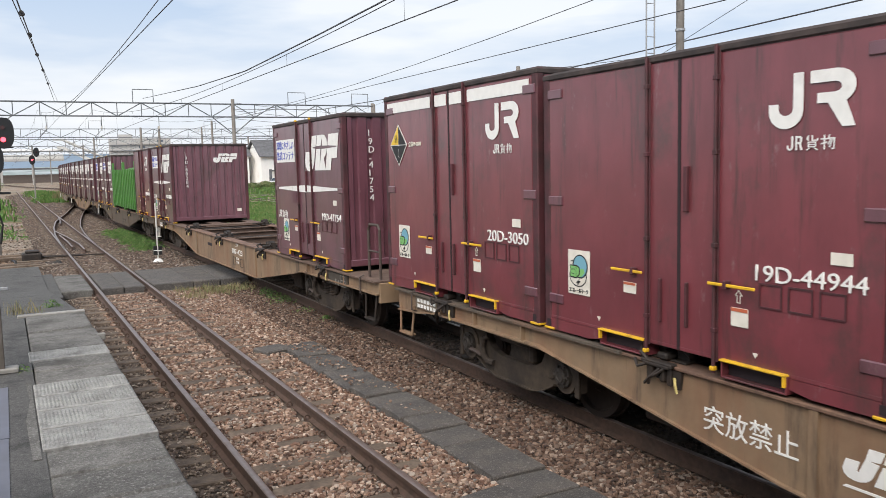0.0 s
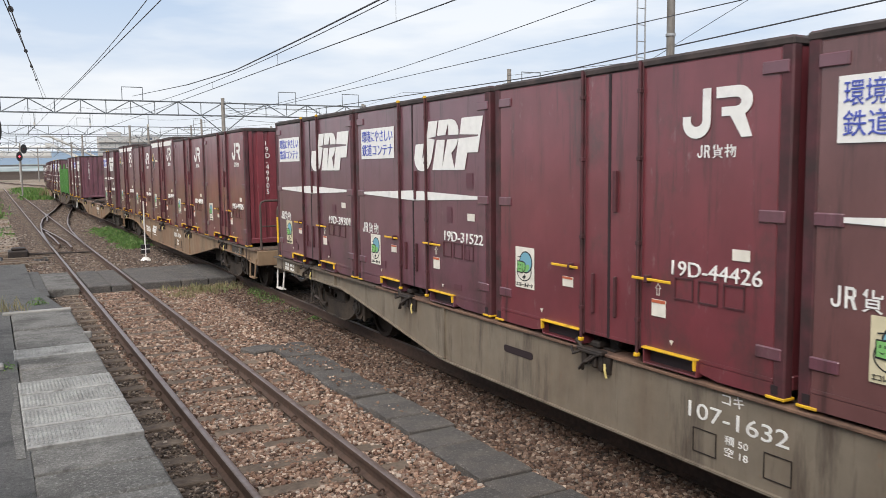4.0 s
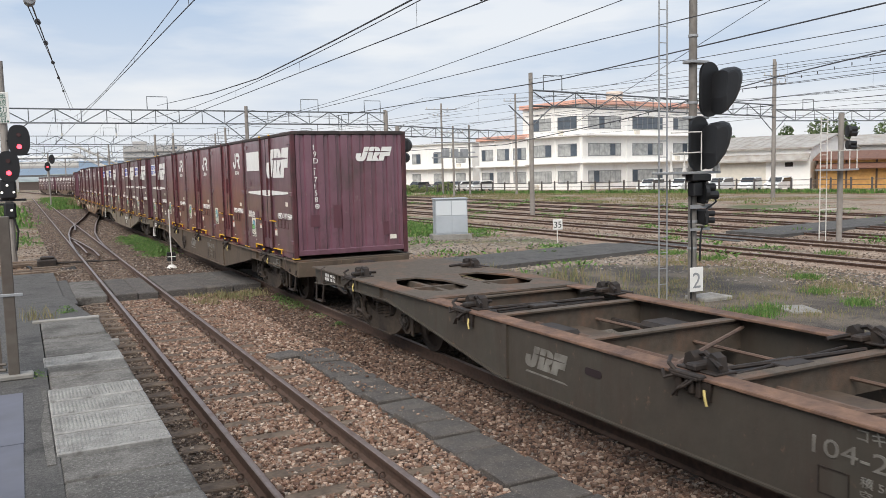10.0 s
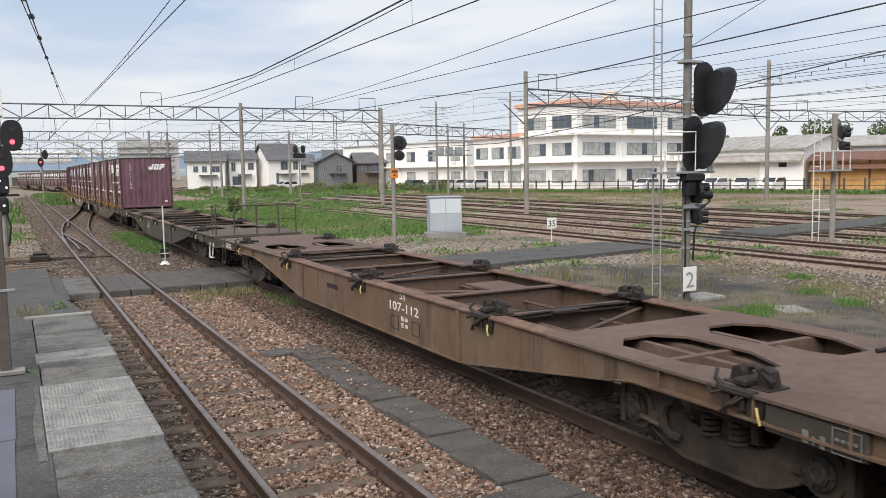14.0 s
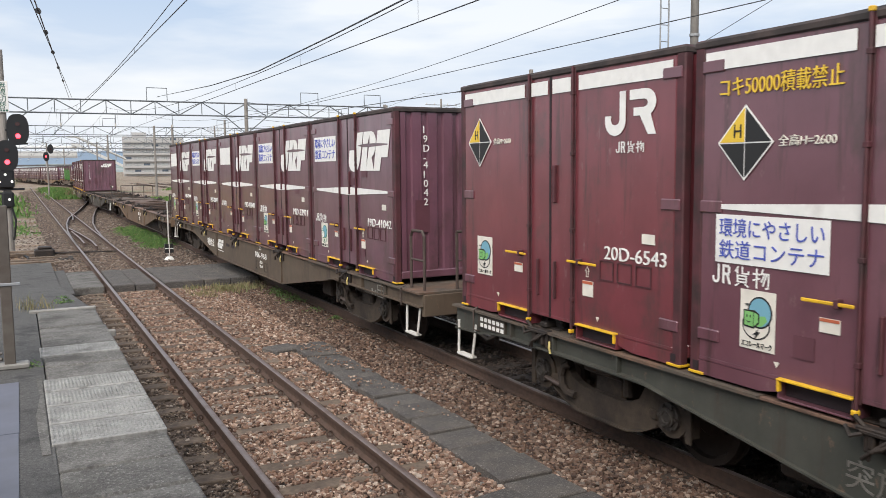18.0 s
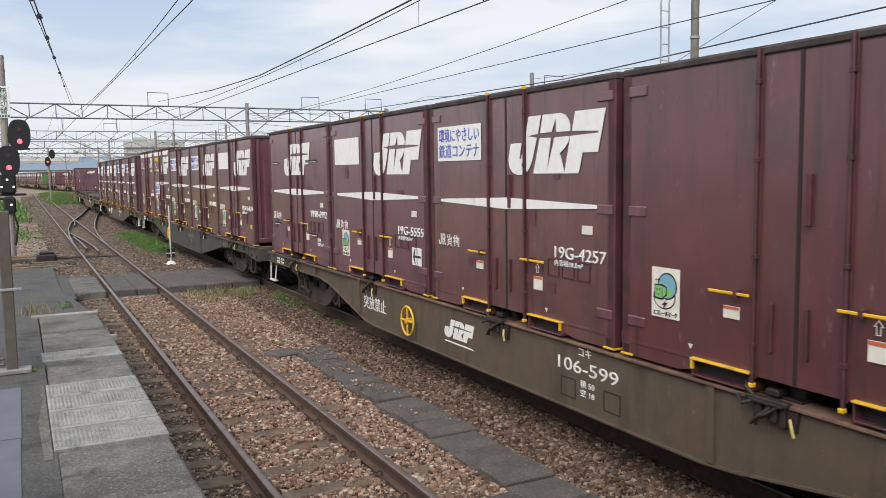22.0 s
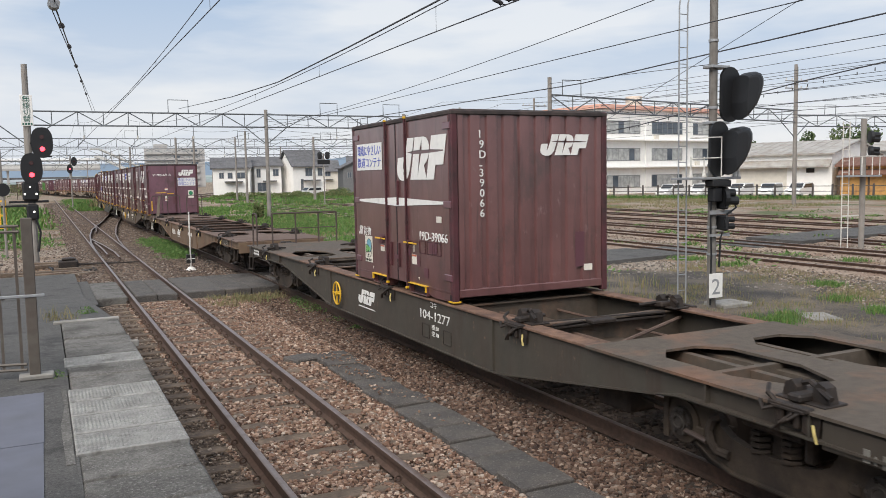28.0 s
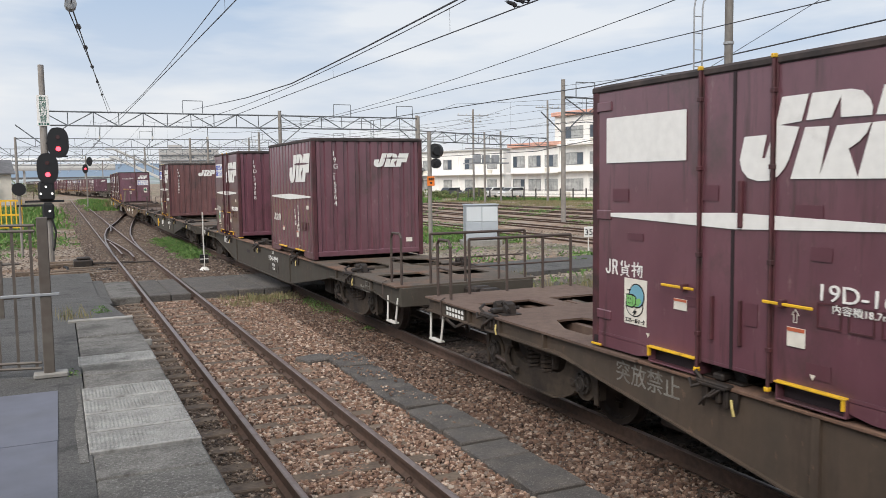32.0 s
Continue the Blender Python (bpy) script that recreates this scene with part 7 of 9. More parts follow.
def gantry(y, x0, x1, posts, top, depth, n, frames=(), skew=0.0, r=0.05, label="grey steel overhead line gantry across the tracks"):
    g = thing("line_gantry", label, "gantry", "line gantries", m=pose(0, y, 0))
    truss(g, (x0, 0, top), (x1, skew, top), depth, n, GANTRY, r)
    for x, h in posts:
        yy = skew * (x - x0) / (x1 - x0)
        part("post", Solid().tube([(x, yy, -0.3), (x, yy, h)], 0.16 if r > 0.045 else 0.2, 10, 0.13), POLE, g, "concrete post")
        part("knee_brace", Solid().tube([(x, yy, top - depth - 1.3), (x + 1.6, yy, top - depth)], r * 0.8, 5).tube([(x, yy, top - depth - 1.3), (x - 1.6, yy, top - depth)], r * 0.8, 5), GANTRY, g)
    for x in frames:
        goalpost(g, x, skew * (x - x0) / (x1 - x0), top)
    # hangers with insulators for the wires
    for x in (NEAR_TRACK(y), along(y).x if y < 390 else 0.0, 9.8, 20.8, 25.0):
        if x0 < x < x1:
            part("hanger", Solid().tube([(x + 0.5, 0, top - depth), (x + 0.5, 0, 5.6)], 0.025, 5).tube([(x + 0.5, 0, 5.7), (x, 0, 5.15)], 0.02, 5), GANTRY, g)
            part("insulator", Solid().tube([(x + 0.5, 0, 5.75), (x + 0.5, 0, 5.95)], 0.06, 8), STEPWHITE, g)
    return g


gantry(62.8, -0.7, 27.2, ((-0.7, 7.7), (15.7, 7.95), (27.2, 7.75)), 7.58, 0.95, 17, (8.6, 20.0, 25.3))
gantry(107.0, -4.0, 46.0, ((-4.0, 8.0), (17.5, 8.2), (33.0, 8.2), (46.0, 8.2)), 7.9, 1.0, 24, (9.5, 23.0, 34.0), r=0.045)
gantry(150.0, -9.0, 60.0, ((-9.0, 8.4), (14.0, 8.6), (40.0, 8.6), (60.0, 8.6)), 8.3, 1.1, 26, (6.0, 22.0), r=0.05)
gantry(196.0, -14.0, 70.0, ((-14.0, 8.8), (16.0, 8.8), (44.0, 8.8)), 8.6, 1.2, 28, (4.0, 26.0), r=0.06)
gantry(250.0, -20.0, 80.0, ((-20.0, 9.0), (12.0, 9.0), (46.0, 9.0)), 8.8, 1.2, 28, (), r=0.07)
gantry(43.3, 28.5, 56.5, ((28.5, 8.6), (56.5, 11.3)), 7.55, 0.95, 14, (29.6,), skew=5.9)
gantry(71.2, 30.7, 52.2, ((30.7, 8.5),), 7.1, 0.95, 12, (), skew=11.4)
gantry(52.0, 60.0, 95.0, ((75.0, 9.0),), 7.4, 0.95, 16, (63.0, 80.0), skew=-4.0)


def lattice_post(x, y, h):
    g = thing("lattice_mast", "grey steel lattice mast", "mast", "lattice masts", m=pose(x, y, -0.3))
    part("leg", Solid().tube([(-0.16, 0, 0), (-0.16, 0, h)], 0.035, 5), GANTRY, g)
    part("leg", Solid().tube([(0.16, 0, 0), (0.16, 0, h)], 0.035, 5), GANTRY, g)
    s = Solid()
    for i in range(int(h / 0.4)):
        s.tube([(-0.16 if i % 2 else 0.16, 0, i * 0.4), (0.16 if i % 2 else -0.16, 0, i * 0.4 + 0.4)], 0.018, 4)
    part("lacing", s, GANTRY, g)


lattice_post(30.1, 81.5, 9.0)


def pole(x, y, h, arms=(), r=0.14, label="grey concrete line pole"):
    g = thing("line_pole", label, "pole", "line poles", m=pose(x, y, -0.3))
    part("shaft", Solid().tube([(0, 0, 0), (0, 0, h)], r, 10, r * 0.8), POLE, g)
    for z, w in arms:
        a = part("cross_arm", Solid().box(-w, w, -0.04, 0.04, z, z + 0.09), STEELGREY, g)
        for k in (-1, -0.45, 0.45, 1):
            part("insulator", Solid().tube([(k * w * 0.92, 0, z + 0.09), (k * w * 0.92, 0, z + 0.26)], 0.045, 6), STEPWHITE, a)
    return g


pole(52.2, 82.6, 11.8, ((10.9, 1.6),))
pole(56.6, 49.2, 11.4, ((10.2, 1.3), (9.6, 1.3)))
pole(49.5, 89.0, 8.6, ((7.9, 1.0),))
pole(45.3, 85.3, 8.2, ((7.4, 1.4),))
pole(47.8, 93.0, 11.5, ((10.7, 2.2), (9.9, 1.2)))
pole(21.5, 96.0, 8.6, ())
pole(25.0, 118.0, 9.0, ((8.4, 1.0),))
pole(13.2, 92.0, 7.6, ())
pole(-6.0, 75.0, 8.5, ())
pole(-9.5, 95.0, 8.0, ())
pole(-12.0, 88.0, 7.2, ())
st = thing("transformer_stage", "grey transformer stage between three poles", "transformer", m=pose(47.2, 88.5, -0.3))
part("deck", Solid().box(-2.6, 2.6, -1.0, 1.0, 4.6, 4.75), STEELGREY, st)
for _x in (-1.6, -0.4, 0.9):
    part("tank", Solid().box(_x, _x + 0.75, -0.4, 0.4, 4.75, 5.7, 0.08), STEELGREY, st)
for _z in (5.2, 6.4):
    part("beam", Solid().box(-2.8, 2.8, -0.06, 0.06, _z, _z + 0.12), STEELGREY, st)
stand = thing("signal_stand", "shunting signal mast with a railed white platform", "railway signal", m=pose(26.8, 20.3, -0.26))
part("mast", Solid().tube([(0, 0, 0), (0, 0, 4.7)], 0.10, 12), POLE, stand)
part("stage", Solid().box(-0.95, 0.55, -0.35, 0.35, 2.62, 2.68), STEELGREY, stand)
for _x in (-0.9, -0.45, 0.1, 0.5):
    part("upright", Solid().tube([(_x, -0.3, 2.68), (_x, -0.3, 3.35)], 0.02, 6), STEPWHITE, stand)
part("top_rail", Solid().tube([(-0.9, -0.3, 3.35), (0.5, -0.3, 3.35)], 0.02, 6), STEPWHITE, stand)
for _x in (-0.95, -0.6):
    part("stile", Solid().tube([(_x, 0.1, 0), (_x, 0.1, 4.6)], 0.02, 6), STEPWHITE, stand)
for _i in range(11):
    part("rung", shared("rung2", lambda: Solid().tube([(-0.95, 0.1, 0), (-0.6, 0.1, 0)], 0.013, 5).mesh("rung", STEPWHITE)), STEPWHITE, stand, at=pose(0, 0, 0.4 + 0.4 * _i))
for _z, _r0 in ((4.05, 0.16), (3.55, 0.12)):
    part("lamp", Solid().tube([(0.12, -0.15, _z), (0.2, -0.2, _z)], _r0 * 1.4, 14).tube([(0.2, -0.2, _z + 0.07), (0.42, -0.3, _z + 0.05)], _r0 * 0.7, 10).tube([(0.2, -0.2, _z - 0.08), (0.42, -0.3, _z - 0.10)], _r0 * 0.7, 10), HOOD, stand)
part("mid_bar", Solid().box(-0.95, 0.0, 0.05, 0.1, 1.2, 1.25), STEPWHITE, stand)


def wires():
    w = thing("overhead_wires", "dark overhead line wires above the tracks", "overhead wire")

    def line(pts, r, sag=0.0, name="wire"):
        out = []
        for i in range(len(pts) - 1):
            a, b = Vector(pts[i]), Vector(pts[i + 1])
            n = 10 if sag else 3
            for k in range(n):
                f = k / n
                p = a.lerp(b, f)
                p.z -= sag * 4 * f * (1 - f)
                out.append(p)
        out.append(Vector(pts[-1]))
        part(name, Solid().tube(out, r, 5), WIRE, w)
        return out

    def catenary(x, zc, zm, ys, clips=True, r=0.0085):
        for y0, y1 in zip(ys, ys[1:]):
            xf = x if callable(x) else (lambda y: x)
            line([(xf(y0), y0, zc), (xf(y1), y1, zc)], r, 0, "contact_wire")
            if zm is None:
                continue
            sag = 0.00128 * ((y1 - y0) / 2) ** 2
            line([(xf(y0 + (y1 - y0) * k / 4), y0 + (y1 - y0) * k / 4, zm - sag * 4 * k / 4 * (1 - k / 4)) for k in range(5)], r * 0.9, 0.00128 * ((y1 - y0) / 8) ** 2, "messenger_wire")
            if clips:
                n = int((y1 - y0) / 6)
                for k in range(1, n):
                    y = y0 + (y1 - y0) * k / n
                    f = k / n
                    part("dropper", Solid().tube([(xf(y), y, zc), (xf(y), y, zm - sag * 4 * f * (1 - f))], 0.0035, 4), WIRE, w)
    ys = (-12.8, 62.8, 107.0, 150.0, 196.0)
    catenary(NEAR_TRACK, 5.12, 7.0, ys)
    catenary(lambda y: along(y).x, 5.02, 7.05, ys, r=0.010)
    catenary(9.8, 5.04, None, ys)
    line([(9.8, y, 5.12 + 0.00128 * (y - 32.0) ** 2) for y in range(-12, 77, 4)], 0.008, 0, "messenger_wire")
    line([(14.0, 19.0, 3.95), (14.0, 9.0, 7.05)], 0.007)
    catenary(21.0, 5.1, 6.9, (-20.0, 43.0, 107.0, 150.0))
    catenary(25.0, 5.1, 6.9, (-20.0, 43.0, 107.0, 150.0))
    catenary(32.0, 5.1, 6.9, (-20.0, 46.0, 107.0))
    # heavy feeder that ends on the first gantry, and its neighbours
    line([(5.97, -14.0, 6.2), (5.97, 12.5, 5.50), (5.97, 16.5, 5.40), (5.97, 22.4, 5.30), (6.3, 30.0, 5.62), (9.3, 62.8, 7.9)], 0.016)
    line([(0.20, -4.0, 4.70), (0.34, 14.0, 5.36), (3.57, 62.8, 7.47)], 0.012)
    line([(0.10, -4.0, 4.72), (0.26, 14.0, 5.40), (3.75, 62.8, 7.55)], 0.009)
    for f in (0.05, 0.12, 0.22, 0.34, 0.5):
        p = Vector((0.34, 14.0, 5.36)).lerp(Vector((3.57, 62.8, 7.47)), f)
        part("insulator", Solid().tube([p - Vector((0.01, 0.10, 0.005)), p + Vector((0.01, 0.10, 0.005))], 0.045, 8), WIRE, w)
    p = Vector((0.33, 13.9, 5.35))
    part("insulator", Solid().tube([p - Vector((0.0, 0.18, 0.01)), p + Vector((0, 0.18, 0.01))], 0.085, 10), STEELGREY, w)
    line([(14.0, -6.0, 5.9), (14.0, 9.8, 5.48), (14.0, 19.6, 5.22), (14.5, 40.0, 5.6), (15.7, 62.8, 7.2)], 0.016)
    line([(20.0, -8.0, 6.1), (20.0, 20.7, 6.15), (28.4, 43.3, 8.2)], 0.012)
    line([(24.0, -8.0, 7.4), (24.0, 16.75, 6.04), (24.0, 20.74, 5.71), (24.0, 29.3, 4.76), (24.6, 40.1, 4.1), (30.7, 71.0, 4.6)], 0.022, 0, "cable")
    for k in range(26):
        f = k / 25
        p = Vector((24.0, 14.0, 6.2)).lerp(Vector((24.0, 30.0, 4.70)), f)
        part("cable_clip", Solid().tube([p, p - Vector((0, 0, 0.10))], 0.02, 4), WIRE, w)
    for i, (z0, z1) in enumerate(((10.5, 11.0), (9.9, 10.5), (9.2, 9.9), (8.2, 8.8), (7.6, 8.1))):
        line([(60.0 - 1.5 * i, -10.0, z0 + 0.3), (56.0 + 0.4 * i, 49.2, z0), (52.2, 82.6, z1)], 0.020, 0.25)
        line([(36.0 + 3.0 * i, -10.0, z0 - 1.2), (40.0 + 2.5 * i, 45.0, z1 - 2.0), (44.0 + 1.5 * i, 90.0, z1 - 1.5)], 0.014, 0.3)
    for i, z in enumerate((7.2, 6.6, 6.0)):
        line([(28.5, 43.3, z), (90.0, 40.0, z + 1.2)], 0.014, 0.5)
        line([(15.7, 62.8, z + 0.5), (46.0, 88.0, z + 1.4)], 0.014, 0.4)
    for i in range(4):
        line([(46 + i, 88.0, 8.0 + 0.8 * i), (24 + 3 * i, 150.0, 8.4 + 0.5 * i)], 0.02, 0.6)


wires()

# birds that sit on the wire
birds = []
BIRD = mat("dark_feathers", (0.03, 0.028, 0.03), 0.8)


def bird(y, k):
    g = thing("small_bird", "small dark bird perched on an overhead wire", "bird", "birds on the wire", m=pose(5.99 + 0.0, y, 5.075 + 0.0, 0, 0, 30 * k))
    part("body", Solid().tube([(0, -0.07, 0.02), (0, -0.03, 0.045), (0, 0.03, 0.055), (0, 0.07, 0.07)], 0.036, 8, 0.024), BIRD, g)
    part("tail", Solid().prism([(-0.012, -0.06), (0.012, -0.06), (0.018, -0.16), (-0.018, -0.16)], 0.012, 0.022, "z"), BIRD, g)
    part("beak", Solid().tube([(0, 0.08, 0.075), (0, 0.115, 0.07)], 0.010, 6, 0.002), BIRD, g)


for _k, _y in enumerate((9.75, 10.05, 10.2, 10.42)):
    bird(_y, _k)

# ---- the yard beyond the train ----
for _i, _x in enumerate((21.0, 24.9, 28.6, 32.4, 36.2, 40.2)):
    track("track_yard_%d" % (_i + 1), (lambda y, _x=_x: _x + 0.012 * max(0.0, y - 60.0)), -25.0, 190.0, (10.0, 44.0) if _i < 2 else None, "rusty yard track seen from the side", 12.0, -0.12)
RUSTBED = mat("rusty_track_bed", (0.215, 0.140, 0.098), 0.95, 0, 0.45, 18, (0.36, 0.30, 0.24), 0.8, 0.55, 0.14, 0.9, 30, dirt=(((0.10, 0.06, 0.04), 9.0, 0.56, 1.0), ((0.42, 0.36, 0.29), 14.0, 0.60, 1.0)))
for _i, _x in enumerate((21.0, 24.9, 28.6, 32.4, 36.2, 40.2)):
    structure("track_bed_%d" % (_i + 1), Solid().prism([(_x - 1.45, -0.262), (_x - 1.1, -0.215), (_x + 1.1, -0.215), (_x + 1.45, -0.262)], -25.0, 125.0, "y"), RUSTBED, "rust-stained ballast under a yard track", "track bed")
structure("service_path", Solid().prism([(11.0, 20.6), (19.5, 21.7), (19.5, 24.6), (11.0, 23.6)], -0.28, -0.13, "z").prism([(26.4, 22.6), (42.0, 24.6), (42.0, 27.2), (26.4, 25.4)], -0.28, -0.10, "z").prism([(19.9, 21.8), (22.1, 22.05), (22.1, 24.9), (19.9, 24.6)], -0.28, -0.19, "z").prism([(23.8, 22.3), (26.0, 22.55), (26.0, 25.3), (23.8, 25.1)], -0.28, -0.19, "z"), ASPHALT, "dark paved path across the yard", "path")
WETEARTH = mat("dark_hard_standing", (0.046, 0.038, 0.031), 0.8, 0, 0.5, 30, (0.140, 0.112, 0.082), 0.7, 0.53, 0.10, 0.9, 45, dirt=(((0.025, 0.022, 0.02), 1.8, 0.54, 1.0), ((0.22, 0.19, 0.16), 30.0, 0.57, 1.0)))
structure("service_slab", Solid().prism([(9.0, 4.0), (18.0, 4.0), (20.0, 12.0), (18.4, 17.0), (15.0, 20.2), (9.0, 19.6)], -0.29, -0.235, "z"), WETEARTH, "dark worn hard standing beside the mast", "hard standing")
_cv = Solid().box(-0.3, 0.3, -0.4, 0.4, 0, 0.05, 0.01).mesh("cover_slab", CONCRETE)
for _i in (0, 3, 7):
    tagged(part("cover_slab", _cv, CONCRETE, None, at=pose(13.6 + 0.75 * _i, 11.2 - 0.35 * _i, -0.25, 0, 0, -24)), "pale concrete cable cover on the ground", "cover slab", "cable covers")


def grass(n, place, h, seed, wide=0.012):
    """Tapered, bent blades as one mesh."""
    rng = np.random.default_rng(seed)
    P = place(rng, n)
    n = len(P)
    hh = h[0] + (h[1] - h[0]) * rng.random(n)
    a, bend, b2 = rng.random(n) * 6.283, (rng.random(n) - 0.5) * 0.9, (rng.random(n) - 0.5) * 0.9
    w = wide * (0.7 + 0.6 * rng.random(n))
    dx, dy = np.cos(a) * w, np.sin(a) * w
    z0 = P[:, 2]
    v = np.stack([
        np.stack([P[:, 0] - dx, P[:, 1] - dy, z0], 1), np.stack([P[:, 0] + dx, P[:, 1] + dy, z0], 1),
        np.stack([P[:, 0] + dx * 0.8 + bend * hh * 0.3, P[:, 1] + dy * 0.8 + b2 * hh * 0.3, z0 + hh * 0.6], 1), np.stack([P[:, 0] - dx * 0.8 + bend * hh * 0.3, P[:, 1] - dy * 0.8 + b2 * hh * 0.3, z0 + hh * 0.6], 1),
        np.stack([P[:, 0] + bend * hh, P[:, 1] + b2 * hh, z0 + hh], 1)], 1)
    k = (np.arange(n) * 5)[:, None]
    quads, tris = (np.array([[0, 1, 2, 3]]) + k).tolist(), (np.array([[3, 2, 4]]) + k).tolist()
    me = bpy.data.meshes.new("blades")
    me.from_pydata(v.reshape(-1, 3).tolist(), [], quads + tris)
    return me


def clumps(cx, cy, rx, ry, z, n_c, spread):
    def place(rng, n):
        c = np.stack([cx + rx * (rng.random(n_c) * 2 - 1), cy + ry * (rng.random(n_c) * 2 - 1)], 1)
        i = rng.integers(0, n_c, n)
        xy = c[i] + rng.normal(0, spread, (n, 2))
        return np.column_stack([xy, np.full(n, z)])
    return place


def weeds(n, cx, cy, rx, ry, z, n_c, spread, h, leaf, seed):
    """Low round cushions of small leaves as one mesh."""
    rng = np.random.default_rng(seed)
    c = np.stack([cx + rx * (rng.random(n_c) * 2 - 1), cy + ry * (rng.random(n_c) * 2 - 1)], 1)
    size = 0.5 + rng.random(n_c)
    i = rng.integers(0, n_c, n)
    d = rng.normal(0, 1, (n, 2)) * (spread * size[i])[:, None]
    r2 = (d ** 2).sum(1) / (2 * (spread * size[i]) ** 2)
    top = h * size[i] * np.exp(-r2) * (0.35 + 0.9 * rng.random(n))
    P = np.column_stack([c[i] + d, z + top + 0.01])
    u, w = rng.normal(0, 1, (n, 3)), rng.normal(0, 1, (n, 3))
    u[:, 2] += 0.4
    u /= np.linalg.norm(u, axis=1)[:, None]
    w -= u * (u * w).sum(1)[:, None]
    w /= np.linalg.norm(w, axis=1)[:, None]
    s = (leaf * (0.6 + 0.9 * rng.random(n)))[:, None]
    v = np.stack([P - u * s, P + w * s * 0.35, P + u * s, P - w * s * 0.35], 1)
    me = bpy.data.meshes.new("weeds")
    me.from_pydata(v.reshape(-1, 3).tolist(), [], (np.array([[0, 1, 2, 3]]) + (np.arange(n) * 4)[:, None]).tolist())
    return me


def weed_patch(label, *a):
    return stuff("weed_patch", weeds(*a), LEAFY, label, "weeds")


def patch(label, material, n, place, h, seed, wide=0.012):
    return stuff("grass_patch", grass(n, place, h, seed, wide), material, label, "grass")


LEAFY = island_mat("low_weed", [(0, (0.055, 0.115, 0.028)), (0.5, (0.095, 0.195, 0.042)), (0.85, (0.15, 0.25, 0.06)), (1, (0.20, 0.19, 0.09))], 0.75)
for _i, (_x, _y, _n, _q) in enumerate(((17.5, 14.2, 900, 0.30), (12.9, 11.3, 1300, 0.55), (15.1, 11.0, 600, 0.28), (19.3, 21.0, 900, 0.45), (19.1, 19.0, 700, 0.40), (15.8, 12.5, 500, 0.3), (20.2, 11.2, 700, 0.4), (16.6, 9.3, 700, 0.5), (22.8, 17.5, 500, 0.4), (22.9, 12.5, 500, 0.4))):
    patch("green grass tuft in the yard gravel", BLADE, _n, clumps(_x, _y, _q, _q * 0.8, -0.25, 9, 0.16), (0.03, 0.17), 300 + _i, 0.006)
patch("thin straw grass on the hard standing", DRYBLADE, 6500, clumps(14.2, 11.6, 3.2, 4.2, -0.245, 60, 0.28), (0.03, 0.15), 320, 0.005)
patch("thin straw grass along the yard bank", DRYBLADE, 3500, clumps(17.6, 15.5, 1.4, 5.0, -0.245, 40, 0.25), (0.03, 0.14), 321, 0.006)
stuff("bank_ballast", pieces(15000, bed(14.5, 20.3, 6.5, 26.0, -0.255, lambda x, y: (x > 15.8 + 0.44 * (y - 12.0)) & ~((y > 20.6 + 0.13 * (x - 11.0)) & (y < 23.7 + 0.13 * (x - 11.0))), 1.0), (0.02, 0.055), 0.7, 61), DULLSTONE, "pale brown stones banked beside the yard tracks", "ballast")
stuff("yard_track_ballast", pieces(15000, bed(20.3, 34.0, 8.0, 40.0, -0.235, lambda x, y: ~((y > 20.6 + 0.13 * (x - 11.0)) & (y < 23.7 + 0.13 * (x - 11.0))), 1.1), (0.02, 0.05), 0.6, 62), DULLSTONE, "rusty stones along the yard tracks", "ballast")
weed_patch("low green weeds between the yard tracks", 9000, 30.0, 44.0, 19.0, 26.0, -0.26, 120, 0.5, 0.16, 0.08, 42)
weed_patch("green weeds along the train's track", 1300, 5.15, 16.6, 0.12, 2.2, -0.15, 16, 0.09, 0.09, 0.016, 23)
weed_patch("weeds growing on the platform ramp", 420, 0.52, 13.0, 0.10, 0.2, 0.70, 3, 0.07, 0.11, 0.016, 24)
weed_patch("small weeds at the fence foot", 90, 0.05, 8.0, 0.05, 0.12, PZ - 0.004, 4, 0.03, 0.03, 0.010, 26)
weed_patch("bright green grass between the tracks", 16000, 4.62, 36.8, 0.34, 5.4, -0.16, 60, 0.20, 0.14, 0.035, 21)
patch("bright green grass strip behind the train", BLADE, 30000, clumps(15.6, 46.0, 4.4, 12.0, -0.27, 150, 0.75), (0.05, 0.20), 27, 0.03)
weed_patch("green weeds beside the signal post", 9000, -4.5, 62.0, 5.0, 26.0, -0.27, 90, 0.6, 0.22, 0.09, 44)
patch("straw coloured weeds between the yard tracks", DRYBLADE, 15000, clumps(50.0, 72.0, 9.0, 26.0, -0.27, 130, 0.9), (0.05, 0.20), 41, 0.03)
patch("dry and green weeds beside the crossing", DRYBLADE, 1100, clumps(4.3, 19.2, 0.9, 0.8, -0.14, 40, 0.12), (0.03, 0.13), 22, 0.007)
patch("dry weeds at the platform edge", DRYBLADE, 170, clumps(0.16, 12.2, 0.14, 1.0, 0.78, 12, 0.05), (0.06, 0.24), 25, 0.004)
patch("dry grass strip behind the train", DRYBLADE, 6000, clumps(15.0, 52.0, 4.5, 16.0, -0.27, 90, 0.6), (0.05, 0.20), 37, 0.02)
patch("tall weeds behind the train", DRYBLADE, 900, clumps(12.2, 17.6, 1.8, 2.2, -0.25, 16, 0.25), (0.10, 0.5), 29, 0.006)
patch("yellowing weeds along the yard fence", DRYBLADE, 8000, lambda rng, n: np.column_stack([(lambda f: 49.0 + 22.0 * f)(q := rng.random(n)) - 3.5 * rng.random(n), 96.0 - 44.0 * q - 3.0 * rng.random(n), np.full(n, -0.27)]), (0.05, 0.22), 30, 0.03)
